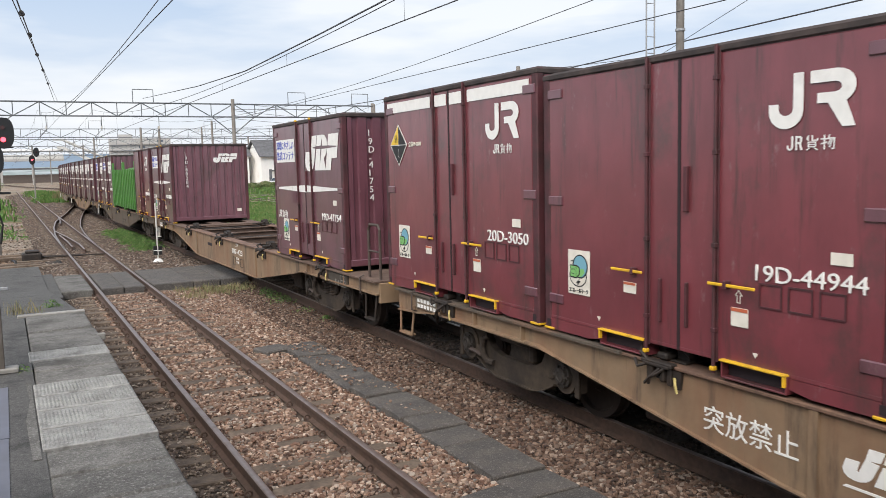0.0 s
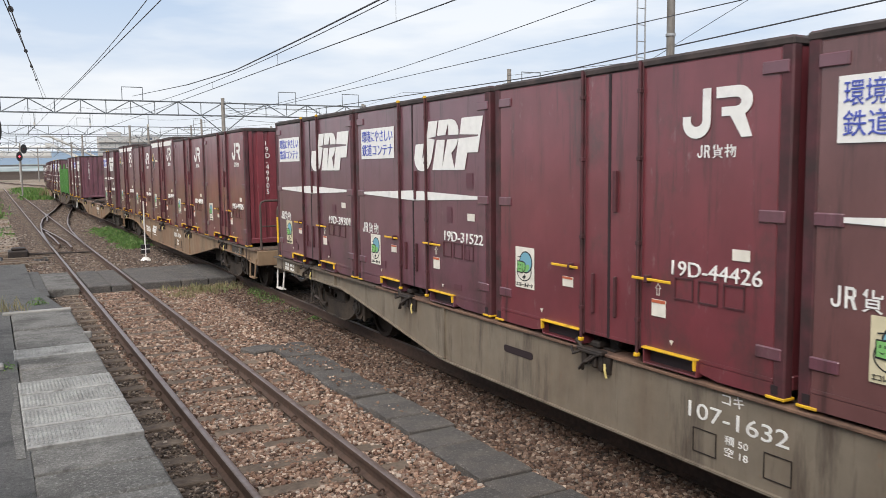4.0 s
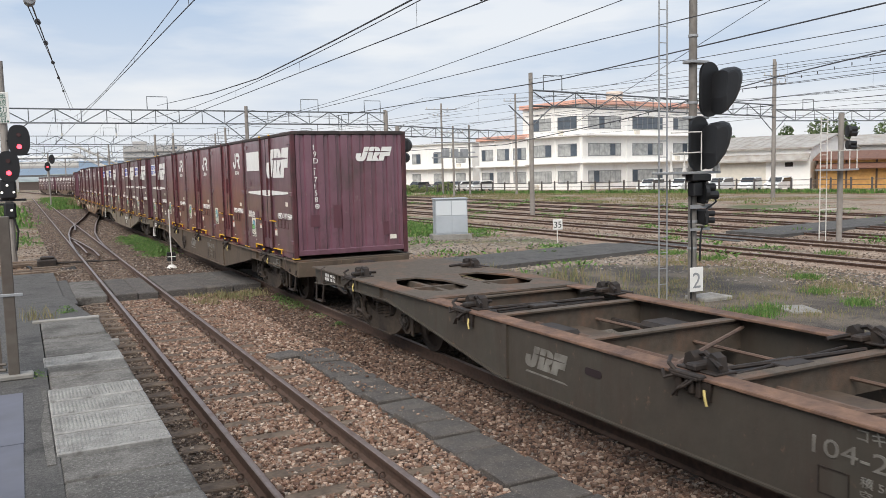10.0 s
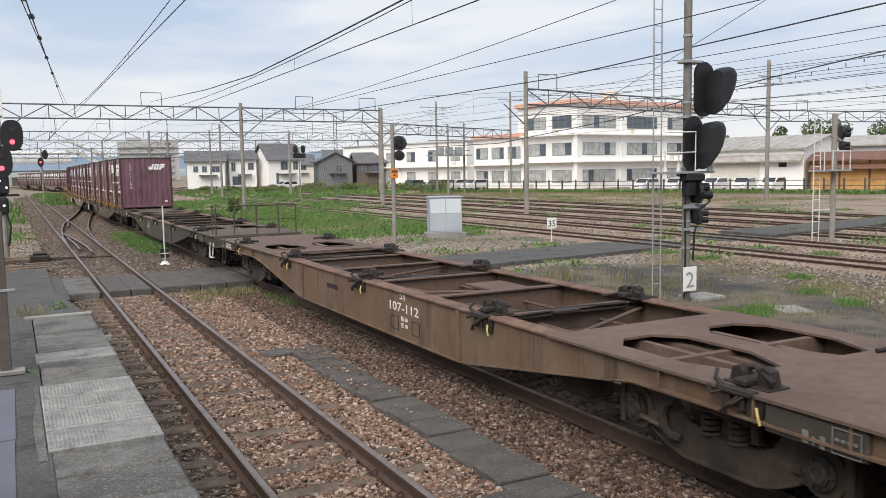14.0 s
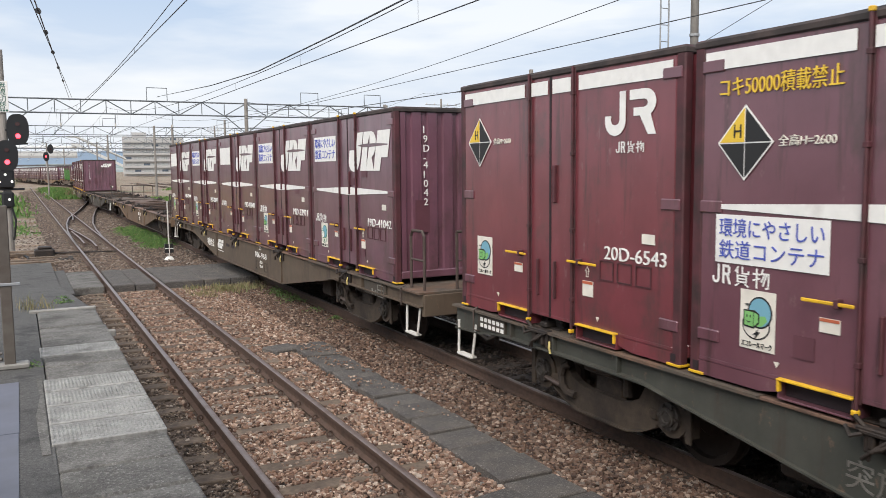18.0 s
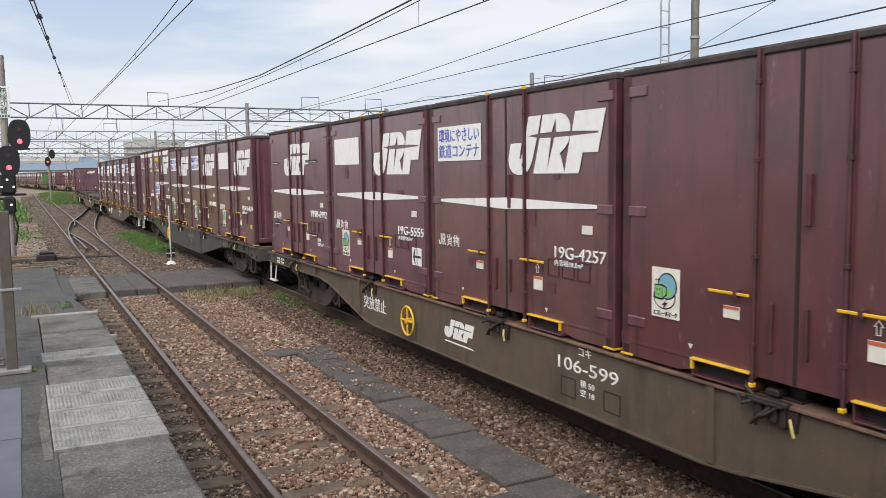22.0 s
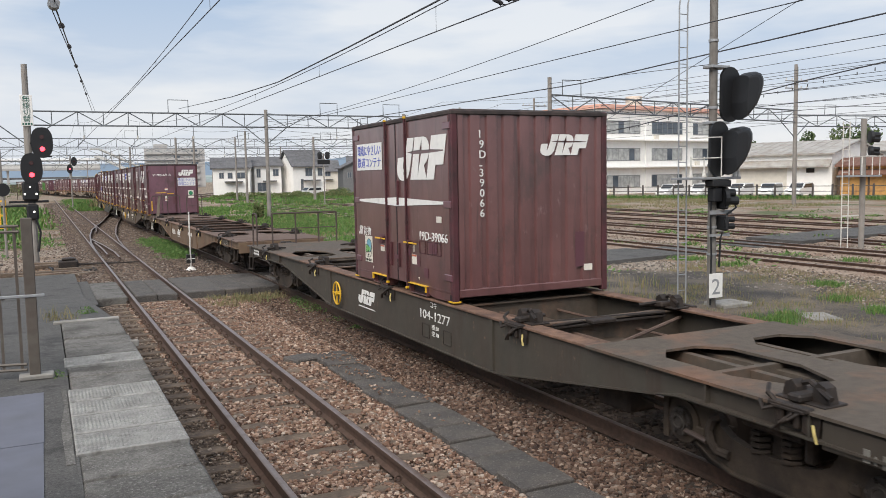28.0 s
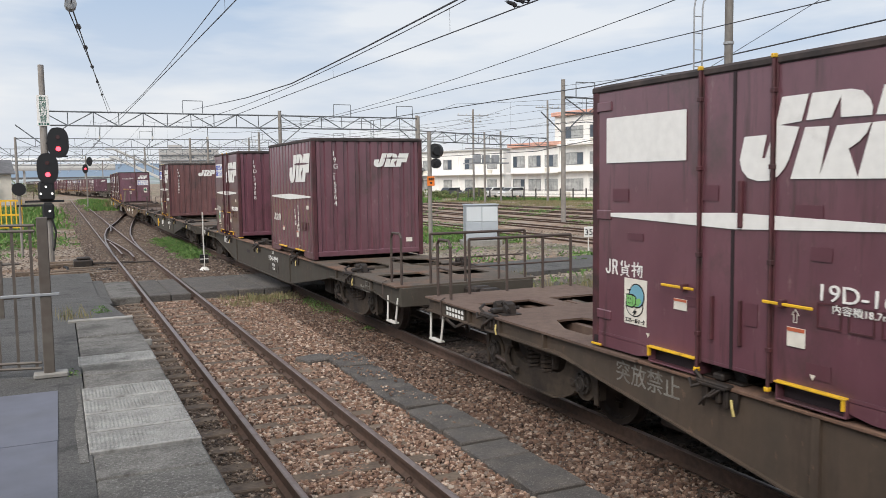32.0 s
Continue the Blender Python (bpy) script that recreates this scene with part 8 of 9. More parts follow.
patch("green weeds below the yard fence", BLADE, 9000, lambda rng, n: (lambda q: np.column_stack([49.6 + 23.5 * q - 1.2 * rng.random(n) + 0.5 * np.sin(q * 90), 97.5 - 52.5 * q - 1.0 * rng.random(n), np.full(n, -0.27)]))(np.floor(rng.random(n) * 60) / 60 + 0.006 * rng.normal(0, 1, n)), (0.12, 0.55), 322, 0.05)
patch("green grass among the far yard tracks", BLADE, 14000, clumps(19.5, 76.0, 8.0, 17.0, -0.27, 110, 1.0), (0.06, 0.24), 323, 0.05)
patch("green weeds by the far yard tracks", BLADE, 8000, clumps(34.0, 112.0, 14.0, 22.0, -0.27, 90, 1.0), (0.15, 0.5), 31, 0.07)
patch("green meadow beyond the signal post", BLADE, 16000, clumps(-6.5, 78.0, 5.2, 30.0, -0.27, 200, 0.9), (0.2, 0.6), 32, 0.06)
patch("green weeds where the tracks fork", BLADE, 7000, clumps(4.9, 118.0, 1.4, 28.0, -0.2, 90, 0.5), (0.15, 0.5), 33, 0.05)
patch("tall yellow green shrub grass at the fork", DRYBLADE, 1500, clumps(5.9, 95.0, 0.5, 3.0, -0.2, 12, 0.3), (0.4, 1.3), 34, 0.05)


# ---- trees and bushes ----
def crown_mesh(n, boxes, size, seed, leafm=None):
    """Leaf clumps: many small bent quads filling a few uneven lobes."""
    rng = np.random.default_rng(seed)
    k = rng.integers(0, len(boxes), n)
    B = np.array(boxes, float)[k]
    d = rng.normal(0, 1, (n, 3))
    d /= np.linalg.norm(d, axis=1)[:, None]
    P = B[:, :3] + d * (B[:, 3:6] * (0.55 + 0.5 * rng.random((n, 1))))
    u, w = rng.normal(0, 1, (n, 3)), rng.normal(0, 1, (n, 3))
    u /= np.linalg.norm(u, axis=1)[:, None]
    w -= u * (u * w).sum(1)[:, None]
    w /= np.linalg.norm(w, axis=1)[:, None]
    s = (size * (0.6 + 0.8 * rng.random(n)))[:, None]
    v = np.stack([P - u * s, P + w * s * 0.5, P + u * s, P - w * s * 0.5], 1)
    me = bpy.data.meshes.new("leaves")
    me.from_pydata(v.reshape(-1, 3).tolist(), [], (np.array([[0, 1, 2, 3]]) + (np.arange(n) * 4)[:, None]).tolist())
    me.materials.append(leafm or LEAF)
    return me


BARK = mat("bark", (0.09, 0.065, 0.045), 0.9, 0, 0.2, 8)


def tree(x, y, h, seed, w=1.0):
    rng = random.Random(seed)
    g = thing("tree", "broad dark green tree behind the sheds", "tree", "trees", m=pose(x, y, -0.3))
    part("trunk", Solid().tube([(0, 0, 0), (0.1, 0, h * 0.25), (0.0, 0.1, h * 0.5), (0.1, 0, h * 0.8)], 0.035 * h, 8, 0.01 * h), BARK, g)
    lobes = []
    for i in range(7):
        a, r = rng.uniform(0, 6.28), rng.uniform(0.1, 0.34) * h * w
        p = (r * math.cos(a), r * math.sin(a), h * rng.uniform(0.5, 0.9))
        part("limb", Solid().tube([(0, 0, h * 0.35), (p[0] * 0.5, p[1] * 0.5, p[2] * 0.8), p], 0.014 * h, 6, 0.005 * h), BARK, g)
        q = h * rng.uniform(0.12, 0.2)
        lobes.append((*p, q * 1.3 * w, q * 1.3 * w, q))
    part("crown", crown_mesh(1900, lobes, 0.030 * h, seed), LEAF, g)


for _x, _y, _h, _w in ((101.6, 86.0, 8.0, 0.55), (110.5, 85.0, 9.0, 0.9), (118.0, 80.0, 9.2, 1.0), (96.0, 90.0, 7.4, 0.5)):
    tree(_x, _y, _h, int(_x), _w)


HEDGE = island_mat("hedge_leaf", [(0, (0.075, 0.115, 0.035)), (0.5, (0.135, 0.185, 0.06)), (0.85, (0.21, 0.225, 0.10)), (1, (0.27, 0.23, 0.13))], 0.8)


def bush(x, y, rx, ry, h, seed):
    rng = random.Random(seed)
    g = thing("bush", "uneven green hedge bush along the yard", "bush", "bushes", m=pose(x, y, -0.3))
    part("stem", Solid().tube([(0, 0, 0), (0, 0, h * 0.5)], 0.06, 6), BARK, g)
    lobes = [(rng.uniform(-rx, rx), rng.uniform(-ry, ry), h * rng.uniform(0.3, 0.7), rx * 0.45, ry * 0.45, h * 0.4) for _ in range(7)]
    part("foliage", crown_mesh(1700, lobes, 0.11, seed, HEDGE), HEDGE, g)


for _i in range(18):
    _f = _i / 17
    bush(27.0 + 27.0 * _f, 140.0 - 34.0 * _f, 1.9, 1.4, (0.7 if _i < 7 else 1.1) + 0.4 * math.sin(_i * 2.3), 60 + _i)
bush(14.6, 62.0, 0.4, 0.4, 1.2, 90)
for _i in range(9):
    bush(-4.0 - 4.6 * _i, 176.0 - 5.0 * _i, 3.2, 2.2, 3.0 + 1.3 * math.sin(_i * 1.9), 130 + _i)
bush(6.6, 97.0, 1.0, 1.6, 1.3, 91)
bush(8.0, 90.0, 0.9, 1.5, 1.0, 92)
for _i in range(6):
    bush(-9.0 - 2.0 * (_i % 3), 90.0 + 12.0 * _i, 1.8, 1.8, 1.6, 95 + _i)

# ---- the boundary fence ----
FENCEPOST = mat("dark_fence_post", (0.09, 0.08, 0.075), 0.8, 0, 0.15, 8)
bf = thing("boundary_fence", "dark post and rail fence along the yard", "fence")
_fp = Solid().box(-0.07, 0.07, -0.07, 0.07, -0.3, 1.25, 0.01).mesh("post", FENCEPOST)
for _i in range(34):
    _f = _i / 33
    part("post", _fp, FENCEPOST, bf, at=pose(48.5 + 24.0 * _f, 99.0 - 54.0 * _f, 0))
for _z in (0.55, 1.05):
    part("rail", Solid().tube([(48.5, 99.0, _z), (72.5, 45.0, _z)], 0.035, 5), FENCEPOST, bf)

# ---- buildings ----
PLASTER = mat("white_render", (0.88, 0.865, 0.83), 0.85, 0, 0.04, 2, (0.78, 0.74, 0.69), 0.5, 0.68, 0.14, streak=0.4)
CORAL = mat("coral_parapet", (0.74, 0.42, 0.33), 0.8, 0, 0.08, 2)
SILL = mat("grey_ledge", (0.50, 0.49, 0.46), 0.85, 0, 0.1, 3)
ALU = mat("window_frame", (0.27, 0.27, 0.27), 0.45, 0.4)
CURTAIN = mat("curtained_pane", (0.46, 0.465, 0.45), 0.25, 0, 0.35, 1.4, (0.30, 0.31, 0.31), 0.9)
DARKPANE = mat("dark_pane", (0.09, 0.11, 0.135), 0.10, 0, 0.3, 0.7)
SLATE = mat("dark_roof_tile", (0.135, 0.135, 0.142), 0.8, 0, 0.25, 3, (0.09, 0.088, 0.09), 0.8)
TIN = mat("ribbed_tin_roof", (0.40, 0.385, 0.36), 0.6, 0, 0.15, 1.5, (0.28, 0.24, 0.2), 0.7)
ORANGE = mat("orange_board", (0.56, 0.31, 0.095), 0.75, 0, 0.15, 3, (0.36, 0.19, 0.07), 1)
REDROOF = mat("red_brown_roof", (0.17, 0.085, 0.058), 0.7, 0, 0.2, 3)
DARKWOOD = mat("dark_wood", (0.10, 0.065, 0.045), 0.8, 0, 0.2, 4)
GREYWALL = mat("grey_wall", (0.42, 0.41, 0.40), 0.85, 0, 0.08, 2)
CREAMWALL = mat("cream_wall", (0.66, 0.62, 0.54), 0.85, 0, 0.08, 2)


def window(parent, x0, x1, z0, z1, panes, y=0.0, pane=CURTAIN):
    """A window set back in a wall whose outer face is y = 0, looking towards -y."""
    w = part("window", Solid().box(x0, x1, y - 0.05, y - 0.0, z0 - 0.06, z0).box(x0, x1, y - 0.05, y - 0.0, z1, z1 + 0.05).box(x0 - 0.05, x0, y - 0.05, y, z0 - 0.06, z1 + 0.05).box(x1, x1 + 0.05, y - 0.05, y, z0 - 0.06, z1 + 0.05), ALU, parent)
    part("mullion", Solid().box(x0, x1, y - 0.012, y - 0.003, z0, z1), ALU, w)
    for i in range(panes):
        a, b = x0 + (x1 - x0) * i / panes, x0 + (x1 - x0) * (i + 1) / panes
        part("pane", Solid().box(a + 0.045, b - 0.045, y - 0.026, y - 0.0135, z0 + 0.03, z1 - 0.03), DARKPANE if (i * 7 + int(x0 * 3) + int(z0)) % 5 == 0 else pane, w)
    return w


def wing(name, label, m, length, depth, storeys, h, bays, roof, parapet=None, ac=True, gap=0.14):
    """A block with its long face along +x, looking towards -y."""
    g = thing(name, label, "building", "buildings beyond the yard", m=m)
    part("wall", Solid().box(0, length, 0, depth, 0, h * storeys + 0.5), PLASTER, g)
    part("roof", Solid().box(-0.3, length + 0.3, -0.3, depth + 0.3, h * storeys + 0.5, h * storeys + 0.72, 0.03), roof, g)
    if parapet:
        part("parapet", Solid().box(-0.4, length + 0.4, -0.5, depth + 0.4, h * storeys + 0.45, h * storeys + 1.05, 0.04), parapet, g)
    for s in range(1, storeys):
        part("ledge", Solid().box(-0.2, length + 0.2, -0.85, 0.0, s * h - 0.10, s * h + 0.12, 0.02), PLASTER, g)
    for s in range(storeys):
        for i in range(bays):
            a, b = length * i / bays + length / bays * gap, length * (i + 1) / bays - length / bays * gap
            window(g, a, b, s * h + 0.95, s * h + 2.6, 2 if b - a < 2.5 else 3 if b - a < 4 else 6, pane=DARKPANE if s == 2 and i % 2 else CURTAIN)
            if ac and (i + s) % 3 == 0:
                part("ac_unit", Solid().box(a + 0.3, a + 1.1, -0.4, -0.05, s * h + 0.1, s * h + 0.75, 0.03), CREAMWALL, g)
    for i in range(bays + 1):
        x = min(max(length * i / bays, 0.15), length - 0.15)
        part("pilaster", Solid().box(x - 0.15, x + 0.15, -0.12, 0.0, 0, h * storeys + 0.4), PLASTER, g)
    return g


A0 = math.degrees(math.atan2(0.15, 0.99))
wing("office_building", "white three-storey office building with a coral parapet", pose(68.7, 92.0, -0.3, 0, 0, A0), 27.0, 12.0, 3, 3.75, 3, SILL, CORAL)
wing("office_building", "white office wing with curtained windows and a coral parapet", pose(67.15, 102.3, -0.3, 0, 0, A0 - 90), 10.2, 0.9, 3, 3.75, 2, SILL, CORAL)
wing("office_building", "white two-storey office wing with a coral roof edge", pose(65.3, 114.0, -0.3, 0, 0, A0 - 90), 11.4, 9.0, 2, 3.55, 3, SILL, CORAL)
wing("depot_building", "long white two-storey depot building", pose(57.0, 150.0, -0.3, 0, 0, A0 - 82), 33.0, 10.0, 2, 3.5, 6, SILL, None, gap=0.31)
tank = thing("roof_tank", "cream water tank on the office roof", "water tank", m=pose(80.0, 99.0, 11.9))
part("base", Solid().box(-1.5, 1.5, -1, 1, -0.6, 0.2), SILL, tank)
part("tank", Solid().tube([(0, 0, 0.2), (0, 0, 2.0)], 1.2, 14), CREAMWALL, tank)


def shed(x, y, yaw, length, depth, eave, ridge, wall, roof, label, band=None):
    g = thing("shed", label, "shed", m=pose(x, y, -0.3, 0, 0, yaw))
    part("wall", Solid().prism([(0, 0), (depth, 0), (depth, eave), (depth / 2, ridge), (0, eave)], 0, length, "x"), wall, g)
    part("roof", Solid().prism([(-0.5, eave - 0.22), (depth / 2, ridge + 0.05), (depth + 0.5, eave - 0.22), (depth + 0.5, eave - 0.05), (depth / 2, ridge + 0.25), (-0.5, eave - 0.05)], -0.4, length + 0.4, "x"), roof, g)
    for i in range(int(length / 1.1)):
        part("roof_rib", shared("rib%g%g%g" % (depth, eave, ridge), lambda: Solid().tube([(0, -0.5, eave - 0.03), (0, depth / 2, ridge + 0.27)], 0.03, 4).mesh("roof_rib", roof)), roof, g, at=pose(0.5 + 1.1 * i, 0, 0))
    if band:
        part("awning", Solid().prism([(0.0, eave * 0.80), (-0.9, eave * 0.66), (-0.9, eave * 0.70), (0.0, eave * 0.84)], 0, length, "x"), band, g)
    return g


wh = shed(75.6, 76.9, -68.0, 13.0, 19.0, 4.85, 6.3, PLASTER, TIN, "white warehouse with a ribbed tin roof", TIN)
part("sign_plate", Solid().box(10.2, 11.1, -0.06, -0.01, 2.6, 3.1), LOCK, wh)
part("roller_door", Solid().box(2.0, 8.0, -0.05, -0.005, 0.1, 3.2), CREAMWALL, wh)
os_ = shed(80.6, 64.0, -62.0, 9.0, 8.0, 3.4, 4.0, ORANGE, REDROOF, "orange boarded shed with a red-brown roof", REDROOF)
for _x in (0.0, 3.0, 6.0, 9.0):
    part("post", Solid().box(_x - 0.1, _x + 0.1, -0.06, 0.0, 0, 3.4), DARKWOOD, os_)
part("band", Solid().box(0, 9.0, -0.05, 0.0, 2.2, 2.9), DARKWOOD, os_)
o2 = shed(86.2, 56.2, -50.0, 14.0, 8.0, 3.7, 4.9, ORANGE, DARKWOOD, "second orange shed with dark bands", None)
part("band", Solid().box(0, 14.0, -0.05, 0.0, 0.1, 1.4), DARKWOOD, o2)
part("band", Solid().box(0, 14.0, -0.05, 0.0, 2.6, 3.0), DARKWOOD, o2)
shed(101.0, 75.0, -60.0, 22.0, 10.0, 5.4, 6.5, GREYWALL, TIN, "grey building with a shallow tin roof")


def house(x, y, yaw, w, d, eave, ridge, wall, roof, label, wins, gable=False):
    g = thing("house", label, "house", "houses beyond the yard", m=pose(x, y, -0.3, 0, 0, yaw))
    # the ridge runs along the front, or from front to back where the gable looks out
    span, run, axis = (w, d, "y") if gable else (d, w, "x")
    part("wall", Solid().prism([(0, 0), (span, 0), (span, eave), (span / 2, ridge - 0.15), (0, eave)], 0, run, axis), wall, g)
    part("roof", Solid().prism([(-0.5, eave - 0.30), (span / 2, ridge), (span + 0.5, eave - 0.30), (span + 0.5, eave - 0.12), (span / 2, ridge + 0.2), (-0.5, eave - 0.12)], -0.45, run + 0.45, axis), roof, g)
    for x0, x1, z0, z1 in wins:
        window(g, x0, x1, z0, z1, 2, pane=DARKPANE)
    part("porch", Solid().box(w * 0.3, w * 0.8, -1.0, 0.0, 2.6, 2.8, 0.03), roof, g)
    return g


W2 = ((1.0, 2.6, 3.6, 4.9), (4.6, 6.2, 3.6, 4.9), (1.0, 2.4, 0.8, 2.0), (5.0, 6.6, 0.6, 2.2))
DARKWALL = mat("dark_grey_boarding", (0.16, 0.165, 0.17), 0.85, 0, 0.12, 3)
BROWNWALL = mat("brown_boarded_wall", (0.13, 0.105, 0.092), 0.85, 0, 0.15, 3)
house(26.2, 142.0, -10.0, 6.0, 7.0, 5.2, 6.7, PLASTER, SLATE, "low white house with a long dark eave", ((1.0, 1.7, 3.3, 4.2), (2.4, 3.1, 3.3, 4.2), (3.8, 5.2, 3.3, 4.2)))
house(33.4, 143.0, -6.0, 4.6, 7.0, 5.5, 6.8, PLASTER, SLATE, "white rendered house with dark upper windows", ((0.4, 1.0, 3.4, 4.8), (3.2, 4.1, 3.6, 4.7), (0.5, 1.9, 1.0, 2.4)))
house(39.4, 140.0, 6.0, 6.0, 6.6, 5.3, 7.9, PLASTER, SLATE, "pale gabled house with a steep slate roof", ((2.3, 3.5, 3.5, 4.8), (4.6, 5.4, 3.5, 4.8), (1.4, 1.8, 0.6, 2.9)))
house(48.3, 139.5, -12.0, 5.9, 8.0, 4.9, 6.3, DARKWALL, SLATE, "dark grey house with its gable to the yard", ((3.0, 4.1, 2.9, 4.2), (0.8, 1.5, 3.0, 4.0)), True)
house(55.2, 139.0, -14.0, 5.2, 7.0, 4.6, 6.2, BROWNWALL, SLATE, "dark brown house beside the hedge", ((0.6, 1.6, 3.0, 4.0), (2.6, 4.4, 2.9, 4.0)))
house(60.0, 170.0, -20.0, 14.0, 9.0, 5.5, 7.6, CREAMWALL, SLATE, "cream house behind the depot", W2)
house(-22.0, 118.0, 12.0, 10.0, 8.0, 5.0, 7.0, GREYWALL, SLATE, "grey house behind the meadow", W2)
house(-14.5, 128.0, 8.0, 9.0, 7.0, 4.6, 6.2, CREAMWALL, SLATE, "low house behind the meadow", W2)
house(-30.0, 104.0, 20.0, 10.0, 9.0, 4.8, 6.8, GREYWALL, SLATE, "dark roofed house at the meadow's side", W2)
for _i in (4, 6, 8):
    house(66.0 + 9.5 * _i - 40, 205.0 + 9 * (_i % 3), -15.0 + 4 * (_i % 3), 8.5, 8.0, 5.0 + 0.6 * (_i % 2), 7.2 + 0.5 * (_i % 3), (PLASTER, CREAMWALL, GREYWALL)[_i % 3], SLATE, "distant house in a row behind the yard", W2[:2])

ap = thing("apartment_block", "pale grey apartment block far beyond the yard", "building", m=pose(42.5, 392.0, 0, 0, 0, -8))
part("wall", Solid().box(0, 26, 0, 12, 0, 17.6).box(4, 10, 3, 9, 17.6, 19.5), GREYWALL, ap)
for _s in range(6):
    part("balcony", Solid().box(0.5, 23.5, -1.0, 0, 2.8 * _s + 0.9, 2.8 * _s + 1.9), GREYWALL, ap)
    for _i in range(6):
        window(ap, 1.0 + 3.85 * _i, 3.6 + 3.85 * _i, 2.8 * _s + 1.95, 2.8 * _s + 2.9, 1, pane=CURTAIN)

# footbridge with its covered stair, far along the line
fb = thing("footbridge", "pale covered footbridge and stair over the tracks", "footbridge", m=pose(-6.0, 262, 0))
PALE = mat("pale_cladding", (0.62, 0.62, 0.60), 0.7, 0, 0.08, 1.5)
part("deck", Solid().box(-60, 22, -1.6, 1.6, 6.4, 7.0), GREYWALL, fb)
part("roof", Solid().prism([(-2.0, 9.2), (0, 9.7), (2.0, 9.2), (2.0, 9.35), (0, 9.9), (-2.0, 9.35)], -60, 22, "x"), PALE, fb)
part("side", Solid().box(-60, 22, -1.6, -1.5, 7.0, 8.2), PALE, fb)
for _x in range(-58, 22, 8):
    part("pier", Solid().box(_x - 0.3, _x + 0.3, -0.6, 0.6, -0.3, 6.4), GREYWALL, fb)
    part("roof_post", Solid().box(_x - 0.08, _x + 0.08, -1.55, -1.4, 7.0, 9.2), GREYWALL, fb)
stx = part("stair", Solid().prism([(20.5, 10.4), (22.0, 10.4), (34.0, 4.4), (34.0, 3.6), (21.8, 9.5), (20.5, 9.5)], -3.2, -2.0, "y"), PALE, fb, "pale sloping stair side")
part("stair_roof", Solid().prism([(19.5, 12.6), (22.0, 12.6), (35.0, 6.2), (35.0, 5.8), (21.8, 12.2), (19.5, 12.2)], -3.6, 0.6, "y"), PALE, fb)
for _i in range(5):
    part("stair_post", Solid().box(22.5 + 2.4 * _i, 22.7 + 2.4 * _i, -3.1, -2.9, 9.6 - 1.06 * _i, 12.8 - 0.96 * _i), GREYWALL, fb)
stn = thing("station_roof", "long grey station roofs far along the line", "station", m=pose(0, 320, 0))
for _i in range(4):
    part("canopy", Solid().box(-70, 30 - 14 * _i, 14 * _i, 14 * _i + 5, 4.4, 4.9), SLATE, stn)
    part("wall", Solid().box(-70, 28 - 14 * _i, 14 * _i + 2, 14 * _i + 2.4, -0.3, 2.6), BROWNWALL, stn)


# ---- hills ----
# distance haze is painted into the hills as a pale blue
HILL = mat("haze_tinted_hill", (0.185, 0.245, 0.315), 1.0, 0, 0.06, 0.004, (0.16, 0.22, 0.285), 0.002)


def hills(dist, h0, h1, seed, m, label):
    s = Solid()
    n = 120
    for i in range(n + 1):
        a = radians(-70 + 160 * i / n)
        x, y = dist * math.sin(a), dist * math.cos(a)
        h = h0 + h1 * (0.5 + 0.5 * noise.noise((i * 0.11, seed, 0))) + 0.25 * h1 * noise.noise((i * 0.45, seed, 3))
        s.v += [(x, y, -2), (x * 1.12, y * 1.12, max(h, 4)), (x * 1.3, y * 1.3, -2)]
    for i in range(n):
        k = 3 * i
        s.f += [(k, k + 3, k + 4, k + 1), (k + 1, k + 4, k + 5, k + 2)]
    return structure("hills", s, m, label, "hills", kind="structure")


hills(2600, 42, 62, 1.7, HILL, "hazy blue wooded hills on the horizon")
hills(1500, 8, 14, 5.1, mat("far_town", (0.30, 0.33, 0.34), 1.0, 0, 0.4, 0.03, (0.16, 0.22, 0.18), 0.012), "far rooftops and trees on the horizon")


# ---- parked cars ----
CARWHITE = mat("white_car_paint", (0.78, 0.78, 0.77), 0.25, 0, 0.03, 3)
CARDARK = mat("dark_car_paint", (0.08, 0.085, 0.10), 0.25, 0, 0.05, 3)
TYRE = mat("tyre", (0.02, 0.02, 0.02), 0.85)
GLASSY = mat("car_glass", (0.03, 0.035, 0.04), 0.06)


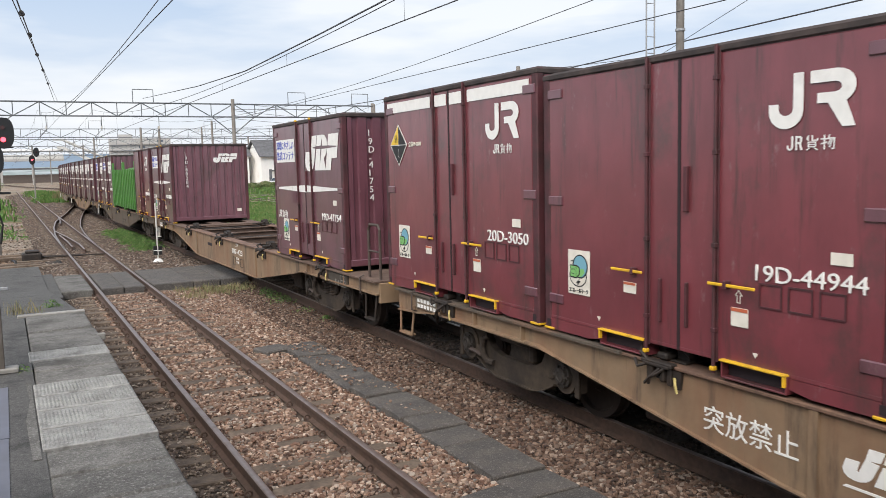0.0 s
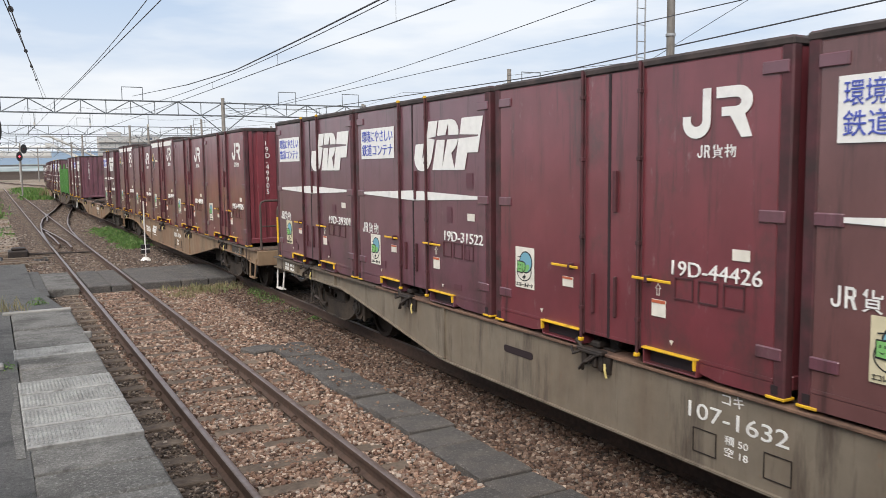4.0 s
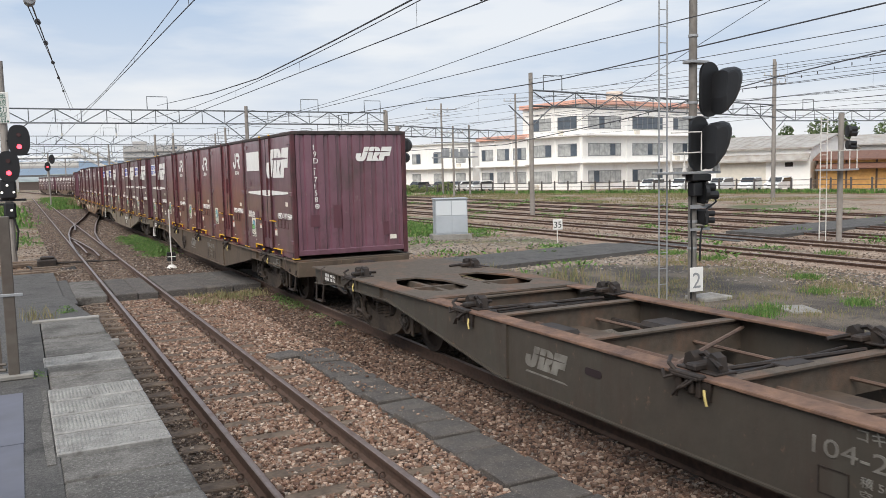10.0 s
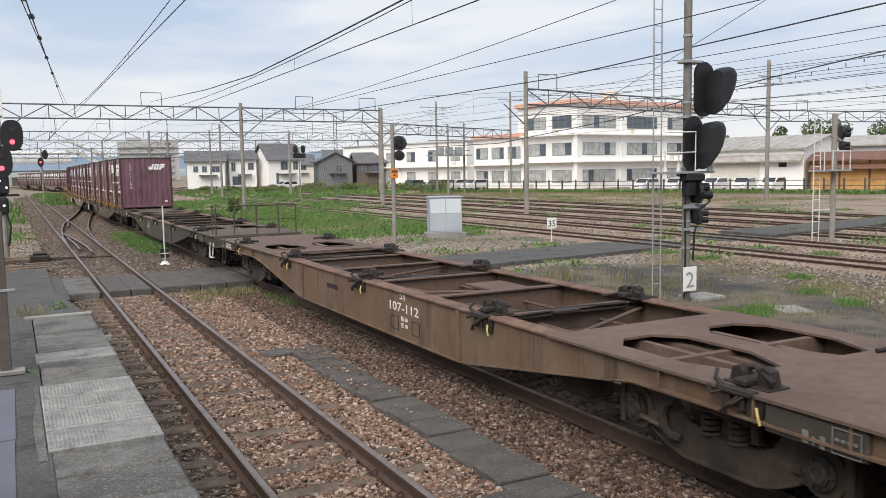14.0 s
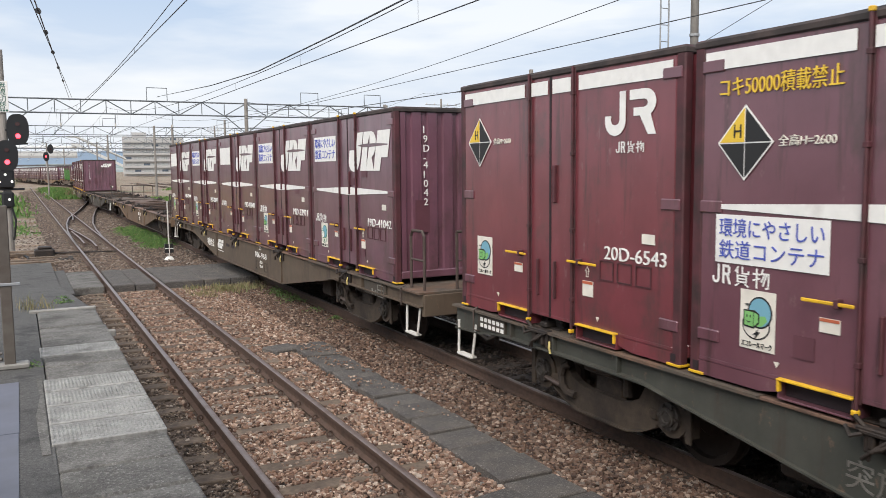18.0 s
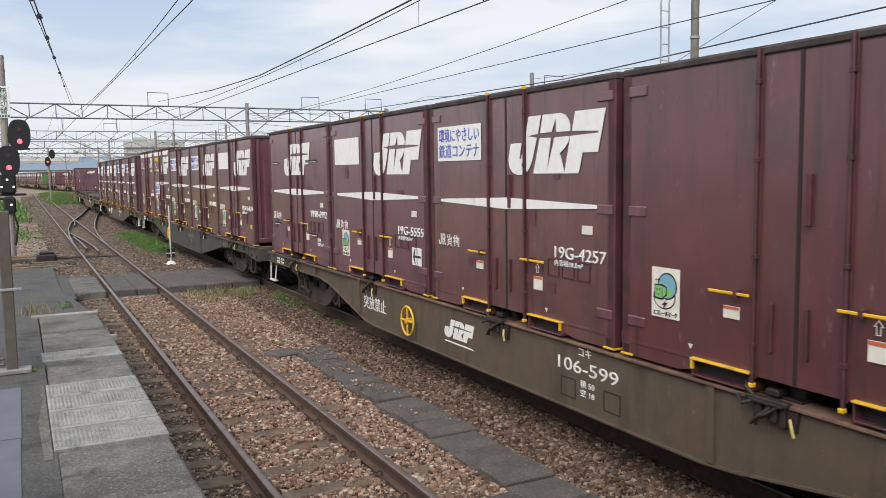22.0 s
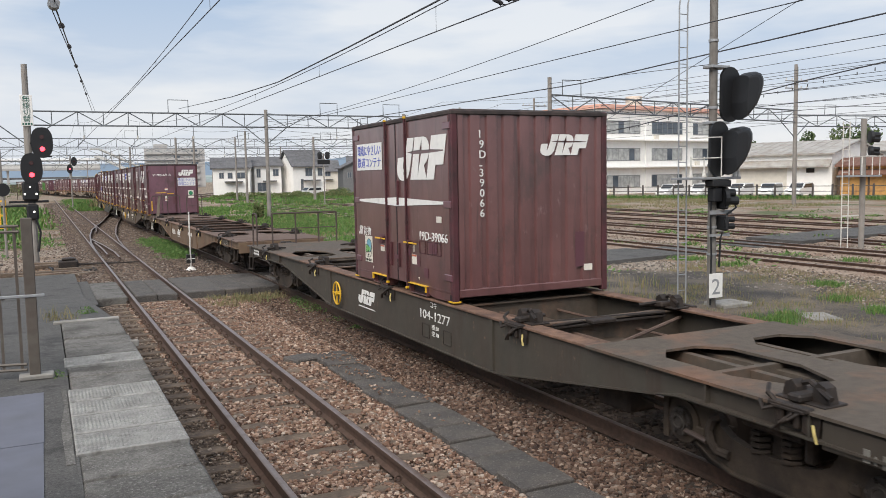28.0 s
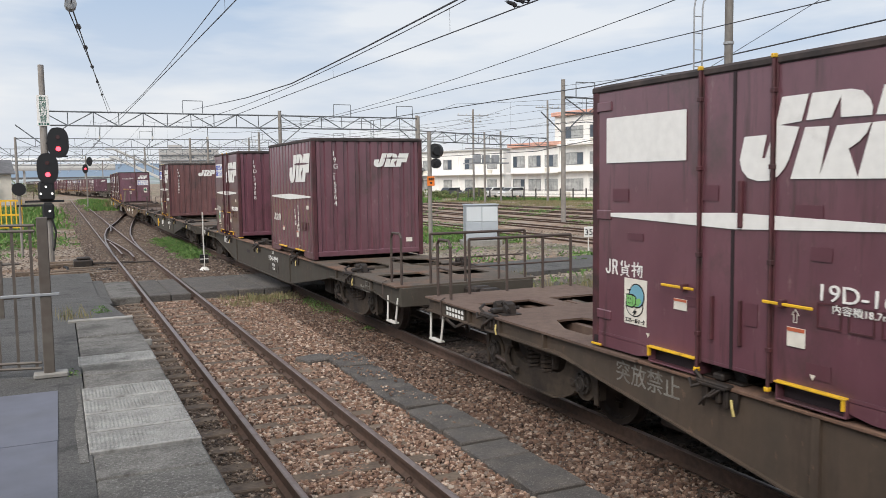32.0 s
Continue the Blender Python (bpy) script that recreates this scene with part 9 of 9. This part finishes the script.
def car(x, y, yaw, paintm, label, long_roof=True):
    g = thing("car", label, "car", "parked cars", m=pose(x, y, -0.28, 0, 0, yaw))
    roofline = [(-2.1, 0.32), (2.15, 0.32), (2.2, 0.70), (1.95, 0.88), (1.10, 1.0), (0.55, 1.48), (-1.75, 1.55), (-2.05, 1.05), (-2.15, 0.7)] if long_roof else [(-2.1, 0.32), (2.15, 0.32), (2.2, 0.66), (1.9, 0.82), (1.0, 0.94), (0.3, 1.38), (-1.0, 1.42), (-1.8, 1.0), (-2.15, 0.9)]
    part("body", Solid().prism(roofline, -0.78, 0.78, "y"), paintm, g)
    part("side_window", Solid().prism([(0.92, 1.02), (0.45, 1.40), (-1.6, 1.44), (-1.75, 1.02)] if long_roof else [(0.85, 0.98), (0.28, 1.31), (-0.95, 1.34), (-1.5, 1.0)], -0.795, -0.775, "y"), GLASSY, g)
    part("side_window", Solid().prism([(0.92, 1.02), (0.45, 1.40), (-1.6, 1.44), (-1.75, 1.02)], 0.775, 0.795, "y"), GLASSY, g)
    part("windscreen", Solid().prism([(1.09, 1.02), (0.58, 1.45), (0.60, 1.47), (1.12, 1.03)], -0.66, 0.66, "y"), GLASSY, g)
    for wx in (-1.35, 1.35):
        for wy in (-0.72, 0.60):
            w = part("wheel", Solid().tube([(wx, wy - 0.02, 0.31), (wx, wy + 0.16, 0.31)], 0.31, 16), TYRE, g)
            part("rim", Solid().tube([(wx, wy - 0.035, 0.31), (wx, wy + 0.18, 0.31)], 0.18, 12), STEELGREY, w)
    for wy in (-0.55, 0.55):
        part("headlight", Solid().box(2.12, 2.2, wy - 0.16, wy + 0.16, 0.66, 0.78, 0.02), STEELGREY, g)
    part("bumper", Solid().box(2.12, 2.26, -0.74, 0.74, 0.34, 0.56, 0.03), LOCK if paintm is CARDARK else paintm, g)
    part("grille", Solid().box(2.19, 2.23, -0.35, 0.35, 0.56, 0.66), LOCK, g)
    return g


for _i, (_x, _y) in enumerate(((67.4, 76.6), (69.0, 73.2), (71.0, 69.2), (72.5, 66.3), (73.9, 63.6))):
    car(_x, _y, 200.0 + 6 * (_i % 2), CARWHITE, "white station wagon parked behind the fence")
for _i, (_x, _y, _m) in enumerate(((56.2, 118.0, CARDARK), (57.6, 112.5, CARDARK), (59.5, 104.0, CARWHITE), (58.6, 108.0, CARWHITE), (40.5, 134.0, CARWHITE))):
    car(_x, _y, 196.0, _m, "dark saloon car parked behind the fence" if _m is CARDARK else "white car parked behind the fence", _m is CARWHITE)
# yellow railed wagon and boxes by the meadow
yr = thing("yellow_railing", "orange-yellow steel cage of bars beside the meadow", "railing", m=pose(-1.85, 52.0, -0.26, 0, 0, -14))
for _i in range(17):
    part("bar", shared("yrp", lambda: Solid().box(-0.03, 0.03, -0.03, 0.03, 0.45, 1.98).mesh("bar", YELLOW)), YELLOW, yr, at=pose(-0.26 * _i, 0, 0))
for _x in (0.0, -2.1, -4.2):
    part("post", Solid().box(_x - 0.06, _x + 0.06, -0.06, 0.06, 0, 2.05), YELLOW, yr)
for _z in (0.45, 1.15, 1.95):
    part("rail", Solid().box(-4.25, 0.06, -0.05, 0.05, _z, _z + 0.10), YELLOW, yr)
fs = thing("distant_signal", "far pair of black signal heads on a thin post", "railway signal", m=pose(3.05, 98.0, 0))
part("post", Solid().tube([(0, 0, -0.2), (0, 0, 5.6)], 0.08, 8), POLE, fs)
for _x, _z in ((0.35, 5.0), (-0.1, 4.2)):
    part("head", Solid().prism([(_x + 0.3 * math.cos(radians(18 * i)), _z + 0.5 * math.sin(radians(18 * i))) for i in range(20)], -0.3, -0.2, "y"), HOOD, fs)
    part("lamp", Solid().tube([(_x, -0.34, _z), (_x, -0.3, _z)], 0.09, 10), LAMPRED if _x < 0 else LAMPOFF, fs)
ds = thing("yard_signal", "pair of black shunting signal heads on a post across the yard", "railway signal", m=pose(27.6, 86.0, -0.26))
part("post", Solid().tube([(0, 0, 0), (0, 0, 5.6)], 0.07, 8), POLE, ds)
for _x in (-0.42, 0.42):
    part("head", Solid().box(_x - 0.26, _x + 0.26, -0.2, 0.1, 5.0, 5.8, 0.2), HOOD, ds)
part("arm", Solid().box(-0.7, 0.7, -0.1, 0.0, 4.45, 4.95, 0.05), HOOD, ds)


# ---- everything that moves ----
def motions():
    for ob, u, local in RIDERS:
        walk(ob, [(float(t), wagon_pose(u, float(t)) @ local) for t in range(0, 33)])
    # wheels turn while their wagon rolls by
    steps = [i / 15 for i in range(0, 481)]
    for ws, yy, u in WHEELS:
        near = [t for t in steps if -14.0 < u + travelled(t) < 40.0]
        if len(near) < 3:
            continue
        times = sorted({0.0, 32.0, *near})
        first, last = near[0], near[-1]
        rows = []
        for t in times:
            q = min(max(t, first), last)
            rows.append((t, pose(0, yy, 0.41) @ Matrix.Rotation(-(travelled(q) - travelled(first)) / 0.41, 4, "X")))
        walk(ws, rows)


motions()
